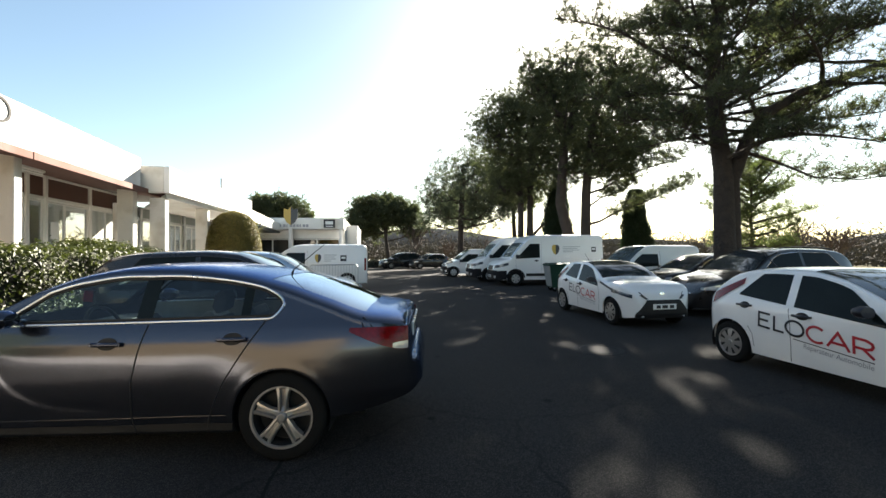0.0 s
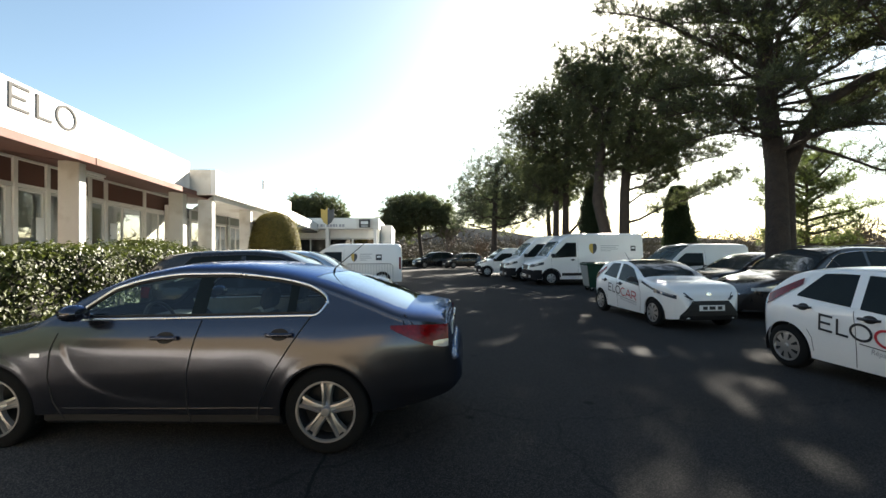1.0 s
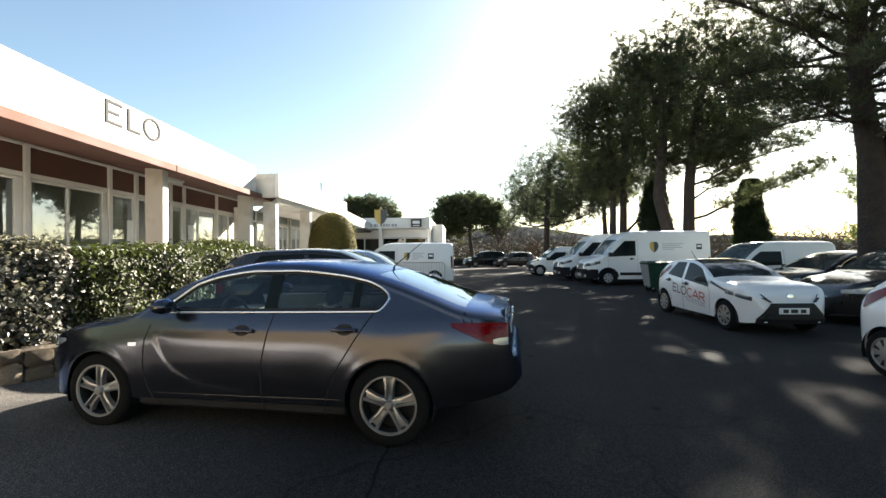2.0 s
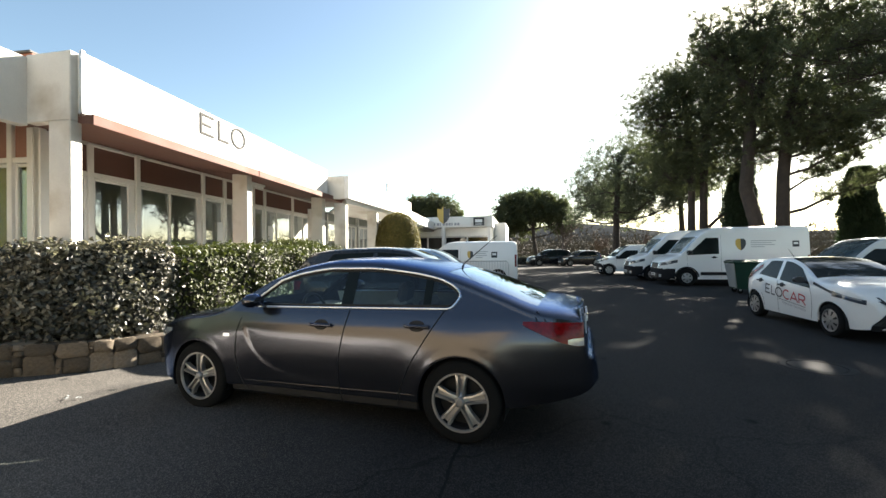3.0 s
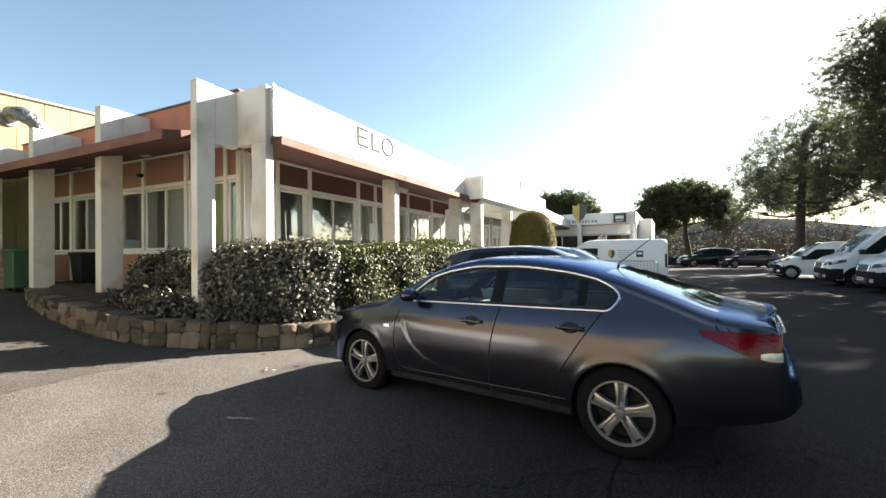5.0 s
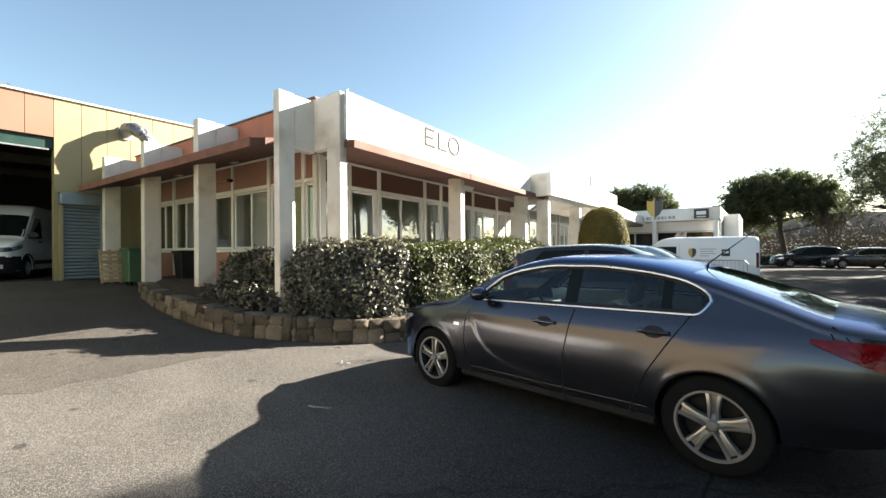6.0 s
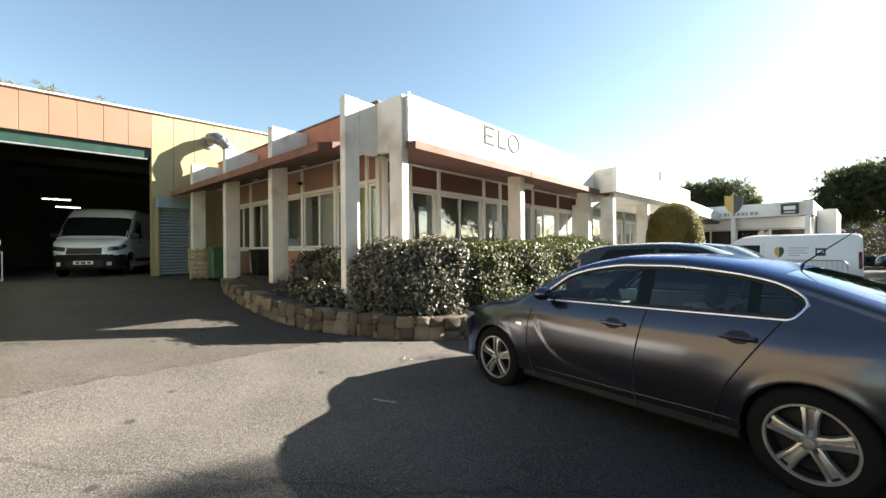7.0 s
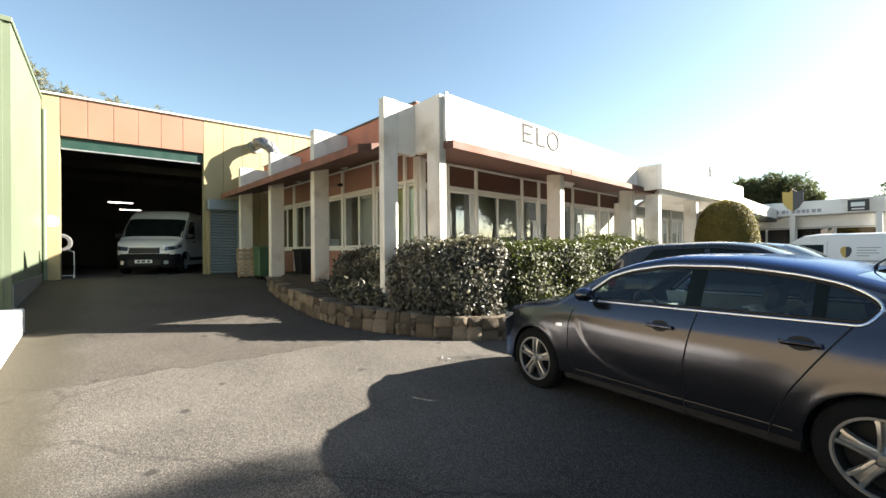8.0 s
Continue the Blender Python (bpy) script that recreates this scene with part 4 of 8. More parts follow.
# ---- cars ----
def wheel_parts(parent, x, y, r, rim_r, width, out, style, hub_mat=None):
    """One wheel: tyre, rim and cap. out is +1 or -1, the side that faces away from the car."""
    w = new("wheel")
    w.parent = parent
    w.location = (x, y, r)
    if out < 0:
        w.rotation_euler = (0, 0, math.pi)
    h = width / 2
    prof = [(rim_r, -h), (rim_r + 0.02, -h), (r - 0.035, -h * 1.02), (r - 0.01, -h * 0.86), (r, -h * 0.6), (r, h * 0.6), (r - 0.01, h * 0.86), (r - 0.035, h * 1.02), (rim_r + 0.02, h), (rim_r, h)]
    part("tyre", Shape().lathe(prof, 40, "y"), M_RUBBER, w, smooth=True)
    rm = Shape()
    rm.lathe([(rim_r + 0.004, h), (rim_r + 0.004, h + 0.004), (rim_r - 0.010, h + 0.004), (rim_r - 0.016, h - 0.012)], 40, "y")
    part("rim", rm, hub_mat or M_ALLOY, w, smooth=True)
    # black barrel and disc stand in for the shade behind the spokes
    part("rim_barrel", Shape().lathe([(rim_r - 0.014, h - 0.012), (rim_r - 0.03, h - 0.04), (rim_r - 0.03, -h * 0.6)], 40, "y"), M_BLACK, w, smooth=True)
    part("wheel_back", Shape().lathe([(0.001, h - 0.11), (rim_r - 0.03, h - 0.11)], 30, "y"), M_BLACK, w)
    sp = Shape()
    if style == "spoke":
        for k in range(5):
            sp = Shape()
            a = 2 * math.pi * k / 5 + 0.35
            vs, fs = [], []
            cross = ((-1.0, -0.04), (-0.84, -0.004), (-0.6, 0.0), (-0.42, 0.0), (-0.3, -0.035), (0.3, -0.035), (0.42, 0.0), (0.6, 0.0), (0.84, -0.004), (1.0, -0.04))
            for rr, half, d in ((0.025, 0.040, 0.0), (rim_r * 0.3, 0.040, 0.010), (rim_r * 0.5, 0.039, 0.013), (rim_r * 0.8, 0.050, 0.010), (rim_r - 0.004, 0.068, -0.002)):
                for e, dd in cross:
                    groove = dd * (1.0 if abs(e) > 0.5 else 1.5 - rr / rim_r) if abs(e) > 0.4 or rr > 0.05 else 0.0
                    vs.append((rr * math.cos(a) - e * half * math.sin(a), h - 0.016 + d + groove, rr * math.sin(a) + e * half * math.cos(a)))
            m = len(cross)
            for i in range(4):
                for j in range(m - 1):
                    fs.append((i * m + j, i * m + j + 1, (i + 1) * m + j + 1, (i + 1) * m + j))
            sp.add(vs, fs)
            part("spoke", sp, hub_mat or M_ALLOY, w, "silver grooved spoke", smooth=30)
    else:
        sp.lathe([(0.03, h + 0.0), (rim_r * 0.5, h + 0.006), (rim_r - 0.015, h - 0.012)], 36, "y")
        part("wheel_cover", sp, hub_mat or M_ALLOY, w, smooth=True)
        for k in range(style):
            a = 2 * math.pi * (k + 0.5) / style
            s = Shape()
            vs = []
            for rr, half in ((rim_r * 0.45, 0.008), (rim_r * 0.88, 0.024)):
                for e in (-half, half):
                    vs.append((rr * math.cos(a) - e * math.sin(a), h + 0.0075 if rr < rim_r * 0.6 else h - 0.001, rr * math.sin(a) + e * math.cos(a)))
            s.add(vs, [(0, 1, 3, 2)])
            part("vent_slot", s, M_BLACK, w)
    part("hub_cap", Shape().lathe([(0.0005, h + 0.012), (0.028, h + 0.01), (0.038, h - 0.002), (0.04, h - 0.02)], 20, "y"), hub_mat or M_ALLOY, w, smooth=True)
    return w


class Body:
    """A car body as a loft: the top line and the plan width along x, the side profile over height."""
    def __init__(self, top, plan, profile, sill, axles, arch, crown=0.1, power=3.2, low=None, relief=None):
        self.top, self.plan, self.profile = curve_fn(top), curve_fn(plan), curve_fn(profile)
        self.x0, self.x1 = top[0][0], top[-1][0]
        self.sill, self.axles, self.arch, self.crown, self.power = sill, axles, arch, crown, power
        self.low = curve_fn(low) if low else (lambda x: sill)
        self.relief = relief

    def bottom(self, x):
        z = float(self.low(x))
        for a, r in zip(self.axles, self.arch):
            if abs(x - a) < r[0]:
                z = max(z, r[1] + math.sqrt(max(r[0] ** 2 - (x - a) ** 2, 0)))
        return z

    def side(self, x, z):
        y = float(self.plan(x) * self.profile(z))
        return y + self.relief(x, z) if self.relief else y

    def rim(self, x):
        """Where the side ends and the top begins."""
        zt = float(self.top(x))
        r = min(self.crown, max(zt - self.bottom(x) - 0.02, 0.01))
        return zt - r, r

    def over(self, x, y):
        zr, r = self.rim(x)
        w = self.side(x, zr)
        return zr + r * max(1 - min(abs(y) / w, 1) ** self.power, 0) ** (1 / self.power)

    def stations(self, step):
        xs = set(np.round(np.arange(self.x0, self.x1 + 1e-6, step), 4))
        xs |= {round(self.x0 + e, 4) for e in (0.01, 0.02)} | {round(self.x1 - e, 4) for e in (0.0, 0.01, 0.02)}
        for a, r in zip(self.axles, self.arch):
            xs |= {round(a + r[0] * math.cos(k * math.pi / 24), 4) for k in range(25)} | {round(a - r[0] - 0.001, 4), round(a + r[0] + 0.001, 4)}
        return sorted(x for x in xs if self.x0 <= x <= self.x1)

    def shell(self, step=0.05, rows=14, cap=9, holes=None):
        xs = self.stations(step)
        s = Shape()
        rowsv = []
        for x in xs:
            zb, (zr, r) = self.bottom(x), self.rim(x)
            zr = max(zr, zb + 0.004)
            half = [(self.side(x, zb) - 0.035, zb + 0.012), (self.side(x, zb) - 0.012, zb)]
            half += [(self.side(x, zb + (zr - zb) * i / rows), zb + (zr - zb) * i / rows) for i in range(rows + 1)]
            w = self.side(x, zr)
            for k in range(1, cap + 1):
                y = w * math.cos(math.pi / 2 * k / cap) ** (2 / self.power)
                half.append((y, self.over(x, y)))
            line = [(x, y, z) for y, z in half] + [(x, -y, z) for y, z in half[-2::-1]]
            rowsv.append(line)
        n = len(rowsv[0])
        verts = [p for r in rowsv for p in r]
        faces = []
        for i in range(len(xs) - 1):
            for k in range(n - 1):
                q = (i * n + k, i * n + k + 1, (i + 1) * n + k + 1, (i + 1) * n + k)
                if holes:
                    c = [sum(verts[j][e] for j in q) / 4 for e in range(3)]
                    if holes(*c):
                        continue
                faces.append(q)
        for i, sgn in ((0, 1), (len(xs) - 1, -1)):
            faces.append(tuple(range(i * n, (i + 1) * n))[::sgn])
        s.add(verts, faces)
        return s

    def patch(self, x0, x1, lo, hi, sgn, lift=0.005, nx=24, nz=6):
        """A strip on one side, between two lines over x."""
        rows = []
        for k in range(nz + 1):
            row = []
            for i in range(nx + 1):
                x = x0 + (x1 - x0) * i / nx
                z = lo(x) + (hi(x) - lo(x)) * k / nz
                row.append((x, sgn * (self.side(x, z) + lift), z))
            rows.append(row)
        return Shape().sheet(rows)

    def lid(self, x0, x1, frac, lift=0.006, nx=12, ny=14):
        """A strip on the top, such as a windscreen; frac is the share of the width at both ends."""
        rows = []
        for i in range(nx + 1):
            t = i / nx
            x = x0 + (x1 - x0) * t
            zr, r = self.rim(x)
            w = self.side(x, zr) * (frac[0] + (frac[1] - frac[0]) * t)
            rows.append([(x, -w + 2 * w * k / ny, self.over(x, -w + 2 * w * k / ny) + lift) for k in range(ny + 1)])
        return Shape().sheet(rows)

    def line(self, points, sgn, r, lift=0.004, n=6):
        """A thin bar along side-view points, bent to the surface."""
        fine = []
        for (xa, za), (xb, zb) in zip(points, points[1:]):
            k = max(1, int(math.hypot(xb - xa, zb - za) / 0.03))
            fine += [(xa + (xb - xa) * i / k, za + (zb - za) * i / k) for i in range(k)]
        points = fine + [points[-1]]
        return Shape().tube([(x, sgn * (self.side(x, z) + lift), z) for x, z in points], r, n)


def seam(body, points, parent, sgn, r=0.0032):
    part("door_gap", body.line(points, sgn, r, 0.0, 5), M_BLACK, parent)


def plate(parent, x, y, z, facing, name="number_plate"):
    """White plate with plain bars, in the y-z plane."""
    d = 0.012 * facing
    p = part(name, box(*sorted((x, x + d)), y - 0.26, y + 0.26, z - 0.055, z + 0.055, bev=0.004), M_PLATE, parent, "white plate with dark bars")
    for i, (a, w) in enumerate(((-0.19, 0.09), (-0.06, 0.12), (0.11, 0.09))):
        part("plate_bar", box(*sorted((x + d, x + d * 1.3)), y + a, y + a + w, z - 0.032, z + 0.032), M_INK, p)


def seats(parent, xs, y, z, mats=(None, None)):
    for i, x in enumerate(xs):
        for s in (-1, 1):
            m = mats[0] or M_SEAT
            st = Shape()
            st.box(x - 0.25, x + 0.27, s * y - 0.24, s * y + 0.24, z - 0.18, z, bev=0.06)
            st.add(*(lambda q: (q.v, q.f))(box(-0.07, 0.07, s * y - 0.23, s * y + 0.23, 0, 0.55, bev=0.06).moved(pose(x - 0.27, 0, z - 0.04, 0, -16, 0))))
            st.add(*(lambda q: (q.v, q.f))(box(-0.05, 0.05, s * y - 0.13, s * y + 0.13, 0.58, 0.78, bev=0.045).moved(pose(x - 0.27, 0, z - 0.04, 0, -14, 0))))
            part("seat", st, m, parent)
M_DARKWIN = material("dark_car_window", (0.010, 0.014, 0.014), rough=0.03, vary=0.3, scale=3, bump=0, spec=0.12)
M_SCREEN = material("car_windscreen", (0.03, 0.038, 0.042), rough=0.03, vary=0.4, scale=2.5, bump=0)
M_SCREEN.node_tree.nodes["Principled BSDF"].inputs["IOR"].default_value = 1.8
# base colour paled for the sky that the van screens mirror
M_SCREENSKY = material("sky_paled_windscreen", (0.09, 0.115, 0.125), rough=0.03, vary=0.4, scale=2.5, bump=0)
M_SCREENSKY.node_tree.nodes["Principled BSDF"].inputs["IOR"].default_value = 2.3
M_BUMPER = material("black_bumper_plastic", (0.016, 0.016, 0.018), rough=0.85, vary=0.15, scale=6, fine=60, bump=0.05, spec=0.1)
M_LAMPDARK = material("smoked_headlamp_lens", (0.07, 0.085, 0.11), rough=0.08, metal=0.3, vary=0.5, scale=14, fine=60, bump=0.05, coat=1.0)

def ramp01(t):
    t = min(max(t, 0.0), 1.0)
    return t * t * (3 - 2 * t)


BLADE = [(2.17, 0.86), (2.15, 0.79), (2.12, 0.72), (2.06, 0.63), (1.97, 0.54), (1.84, 0.465), (1.66, 0.41), (1.4, 0.375), (1.1, 0.36)]


def saloon_relief(x, z):
    """Flared wheel arches, the pressed blade behind the front wheel and a tucked-in tail."""
    d = 0.0
    for a, k in ((0.0, 1.0), (2.737, 0.8)):
        r = math.hypot(x - a, z - 0.338)
        if r < 0.75:
            d += k * (0.008 * math.exp(-((r - 0.365) / 0.04) ** 2) + 0.014 * math.exp(-((r - 0.40) / 0.15) ** 2))
    if 0.8 < x < 2.3 and z < 0.95:
        best, sign = 9.0, 1.0
        for (xa, za), (xb, zb) in zip(BLADE, BLADE[1:]):
            ux, uz = xb - xa, zb - za
            t = min(max(((x - xa) * ux + (z - za) * uz) / (ux * ux + uz * uz), 0), 1)
            px, pz = x - xa - t * ux, z - za - t * uz
            q = math.hypot(px, pz)
            if q < best:
                best, sign = q, 1.0 if ux * pz - uz * px < 0 else -1.0
        q = best * sign
        fade = ramp01((x - 0.9) / 0.5) * ramp01((0.9 - z) / 0.12)
        if q > 0:
            d -= fade * 0.0055 * ramp01(q / 0.05) * math.exp(-max(q - 0.05, 0) / 0.16)
    if x < -0.35:
        d -= ramp01((-0.35 - x) / 0.3) * 0.30 * max(0.50 - z, 0)
    return d


INSIGNIA = dict(
    top=[(-1.05, 0.56), (-1.04, 0.67), (-1.005, 0.745), (-0.965, 0.785), (-0.95, 0.93), (-0.925, 1.035), (-0.84, 1.065), (-0.62, 1.10), (-0.3, 1.215), (0.1, 1.352), (0.5, 1.444), (0.95, 1.49), (1.25, 1.493), (1.6, 1.45), (1.95, 1.335), (2.25, 1.165), (2.45, 1.045), (2.6, 1.005), (2.9, 0.965), (3.2, 0.90), (3.42, 0.80), (3.55, 0.69), (3.61, 0.58), (3.63, 0.47)],
    plan=[(-1.05, 0.52), (-1.0, 0.645), (-0.9, 0.755), (-0.65, 0.865), (-0.1, 0.912), (1.3, 0.928), (2.7, 0.922), (3.1, 0.885), (3.36, 0.79), (3.52, 0.65), (3.6, 0.48), (3.63, 0.36)],
    profile=[(0.1, 0.915), (0.22, 0.95), (0.4, 0.98), (0.54, 0.996), (0.64, 1.0), (0.74, 0.997), (0.82, 0.990), (0.89, 0.975), (0.97, 0.945), (1.08, 0.888), (1.3, 0.775), (1.42, 0.71), (1.5, 0.66)],
    sill=0.2, axles=(0.0, 2.737), arch=((0.362, 0.338), (0.362, 0.338)), crown=0.1,
    low=[(-1.05, 0.50), (-0.95, 0.43), (-0.8, 0.39), (-0.5, 0.33), (0.4, 0.30), (2.3, 0.29), (3.2, 0.25), (3.5, 0.25), (3.63, 0.28)], relief=saloon_relief)
AYGO = dict(
    top=[(-0.47, 0.45), (-0.455, 0.78), (-0.41, 0.93), (-0.31, 1.05), (-0.18, 1.16), (-0.02, 1.265), (0.2, 1.325), (0.6, 1.355), (1.0, 1.345), (1.3, 1.285), (1.65, 1.14), (1.92, 1.0), (2.1, 0.96), (2.45, 0.935), (2.7, 0.89), (2.86, 0.80), (2.95, 0.68), (2.99, 0.45)],
    plan=[(-0.47, 0.58), (-0.42, 0.70), (-0.25, 0.78), (0.0, 0.805), (1.2, 0.805), (2.3, 0.80), (2.6, 0.77), (2.82, 0.69), (2.94, 0.58), (2.99, 0.48)],
    profile=[(0.1, 0.91), (0.25, 0.96), (0.45, 0.99), (0.62, 1.0), (0.8, 0.985), (0.88, 0.955), (1.05, 0.88), (1.25, 0.79), (1.41, 0.70)],
    sill=0.2, axles=(0.0, 2.34), arch=((0.325, 0.285), (0.325, 0.285)), crown=0.09,
    low=[(-0.47, 0.34), (-0.3, 0.25), (0.4, 0.2), (2.0, 0.2), (2.7, 0.2), (2.99, 0.24)])
BOXER = dict(
    top=[(-1.0, 2.22), (-0.985, 2.36), (-0.93, 2.41), (-0.7, 2.43), (2.15, 2.43), (2.5, 2.38), (2.8, 2.23), (3.0, 2.06), (3.2, 1.86), (3.45, 1.58), (3.64, 1.36), (3.76, 1.28), (4.0, 1.21), (4.2, 1.10), (4.32, 0.97), (4.39, 0.78), (4.41, 0.45)],
    plan=[(-1.0, 0.98), (-0.9, 1.0), (0.0, 1.02), (2.8, 1.02), (3.5, 1.0), (3.9, 0.965), (4.12, 0.90), (4.28, 0.78), (4.37, 0.62), (4.41, 0.4)],
    profile=[(0.1, 0.95), (0.3, 0.985), (0.6, 1.0), (1.2, 1.0), (1.5, 0.985), (2.0, 0.95), (2.53, 0.90)],
    sill=0.28, axles=(0.0, 3.45), arch=((0.41, 0.34), (0.41, 0.34)), crown=0.12, power=4.0)
SMALLVAN = dict(
    top=[(-0.78, 1.50), (-0.765, 1.70), (-0.72, 1.78), (-0.5, 1.82), (1.1, 1.83), (1.5, 1.78), (1.8, 1.62), (2.1, 1.38), (2.38, 1.12), (2.55, 1.05), (2.95, 0.95), (3.15, 0.82), (3.24, 0.62), (3.27, 0.42)],
    plan=[(-0.78, 0.86), (-0.7, 0.89), (0.0, 0.905), (2.2, 0.905), (2.7, 0.875), (2.98, 0.79), (3.16, 0.65), (3.24, 0.5), (3.27, 0.34)],
    profile=[(0.1, 0.93), (0.3, 0.975), (0.6, 1.0), (1.0, 0.99), (1.3, 0.95), (1.6, 0.89), (1.84, 0.83)],
    sill=0.24, axles=(0.0, 2.69), arch=((0.355, 0.31), (0.355, 0.31)), crown=0.09, power=3.6)
LONGVAN = dict(SMALLVAN, top=[(x + (0.6 if x > 0.5 else 0.0), z) for x, z in SMALLVAN["top"]], plan=[(x + (0.6 if x > 0.5 else 0.0), w) for x, w in SMALLVAN["plan"]], axles=(0.0, 3.29))
TALLCAR = dict(
    top=[(-0.88, 0.5), (-0.86, 0.9), (-0.80, 1.15), (-0.66, 1.42), (-0.45, 1.56), (0.0, 1.62), (0.8, 1.64), (1.3, 1.60), (1.65, 1.47), (2.0, 1.26), (2.3, 1.08), (2.5, 1.03), (2.95, 0.95), (3.25, 0.84), (3.42, 0.68), (3.5, 0.52), (3.52, 0.42)],
    plan=[(-0.88, 0.68), (-0.8, 0.8), (-0.4, 0.88), (0.2, 0.905), (2.4, 0.905), (2.9, 0.85), (3.25, 0.72), (3.45, 0.52), (3.52, 0.4)],
    profile=[(0.1, 0.92), (0.3, 0.965), (0.55, 0.995), (0.72, 1.0), (0.9, 0.975), (1.05, 0.93), (1.3, 0.84), (1.65, 0.71)],
    sill=0.23, axles=(0.0, 2.65), arch=((0.37, 0.33), (0.37, 0.33)), crown=0.1)
HATCH = dict(
    top=[(-0.72, 0.5), (-0.70, 0.82), (-0.64, 1.08), (-0.50, 1.32), (-0.3, 1.43), (0.2, 1.49), (0.8, 1.50), (1.2, 1.46), (1.55, 1.33), (1.95, 1.12), (2.2, 1.0), (2.6, 0.94), (2.95, 0.84), (3.15, 0.70), (3.25, 0.55), (3.27, 0.42)],
    plan=[(-0.72, 0.66), (-0.64, 0.78), (-0.3, 0.86), (0.2, 0.885), (2.3, 0.885), (2.75, 0.82), (3.05, 0.69), (3.22, 0.5), (3.27, 0.4)],
    profile=[(0.1, 0.92), (0.3, 0.965), (0.55, 0.995), (0.7, 1.0), (0.85, 0.975), (0.98, 0.93), (1.2, 0.84), (1.5, 0.71)],
    sill=0.2, axles=(0.0, 2.6), arch=((0.36, 0.315), (0.36, 0.315)), crown=0.1)


def glazing(b, car, spans, lo, hi, mat, screen=None, rear=None, trim=None, screen_mat=None):
    """Side windows on both sides, windscreen and rear window."""
    for sgn in (1, -1):
        for x0, x1 in spans:
            part("side_window", b.patch(x0, x1, lo, hi, sgn, 0.004), mat, car, smooth=True)
        if trim:
            xs = np.linspace(spans[0][0], spans[-1][1], 70)
            loop = [(x, hi(x)) for x in xs] + [(x, lo(x)) for x in xs[::-1]]
            loop.append(loop[0])
            part("window_trim", b.line(loop, sgn, trim[1], 0.004, 6), trim[0], car, smooth=True)
    if screen:
        part("windscreen", b.lid(*screen), screen_mat or M_SCREEN, car, smooth=True)
    if rear:
        part("rear_window", b.lid(*rear), mat, car, smooth=True)


def handles(b, car, places, mat, sgns=(1, -1)):
    for sgn in sgns:
        for x, z in places:
            y = b.side(x, z)
            s = box(x - 0.11, x + 0.11, *sorted((sgn * (y + 0.012), sgn * (y + 0.038))), z - 0.016, z + 0.016, bev=0.012)
            s.box(x - 0.11, x - 0.08, *sorted((sgn * (y - 0.02), sgn * (y + 0.03))), z - 0.012, z + 0.012)
            s.box(x + 0.08, x + 0.11, *sorted((sgn * (y - 0.02), sgn * (y + 0.03))), z - 0.012, z + 0.012)
            part("door_handle", s, mat, car, smooth=True)
            # flat black patch stands in for the shaded hollow behind the handle
            cup = Shape().sheet([[(x + 0.075 * c * r, sgn * (b.side(x, z + 0.04 * q * r) + 0.0025), z + 0.045 * q * r) for c, q in [(math.cos(k * math.pi / 10), math.sin(k * math.pi / 10)) for k in range(21)]] for r in (0.02, 1.0)])
            part("handle_cup", cup, M_BLACK, car)


def mirror(b, car, x, z, mat, size=1.0, sgns=(1, -1)):
    for sgn in sgns:
        y = b.side(x, z)
        s = Shape()
        prof = [(0.001, -0.07), (0.055, -0.06), (0.085, -0.02), (0.09, 0.03), (0.08, 0.06), (0.001, 0.062)]
        s.lathe([(r * size, h * size) for r, h in prof], 14, "x")
        s.moved(pose(x, sgn * (y + 0.13), z + 0.05) @ Matrix.Diagonal((1, 1.15, 0.75, 1)))
        s.tube([(x, sgn * (y - 0.02), z), (x, sgn * (y + 0.1), z + 0.03)], 0.025, 8)
        part("wing_mirror", s, mat, car, smooth=True)


def base_car(spec, name, label, category, paint, m, wheel_r, rim_r, style, step=0.06, holes=None, track=0.0, group="", hub=None, wide=0.21, rows=14, cap=9):
    b = Body(**spec)
    car = thing(name, m, label, category, group)
    part("body", b.shell(step, rows, cap, holes=holes), paint, car, smooth=50)
    wmax = max(b.plan(x) for x in np.linspace(b.x0, b.x1, 40))
    for a in b.axles:
        for sgn in (1, -1):
            wheel_parts(car, a, sgn * (wmax - wide / 2 - 0.015 - track), wheel_r, rim_r, wide, sgn, style, hub)
    t = wmax - wide - 0.06
    part("underbody", box(b.x0 + 0.45, b.x1 - 0.4, -t, t, b.sill + 0.02, 0.62, bev=0.05), M_BLACK, car)
    for a, r in zip(b.axles, b.arch):
        for sgn in (1, -1):
            arc = Shape()
            ys = sorted((sgn * (b.side(a, 0.5) - 0.02), sgn * (t - 0.02)))
            arc.sheet([[(a + (r[0] + 0.004) * math.cos(q), y, r[1] + (r[0] + 0.004) * math.sin(q)) for y in ys] for q in np.linspace(-0.35, math.pi + 0.35, 20)])
            part("arch_liner", arc, M_BLACK, car)
    return b, car


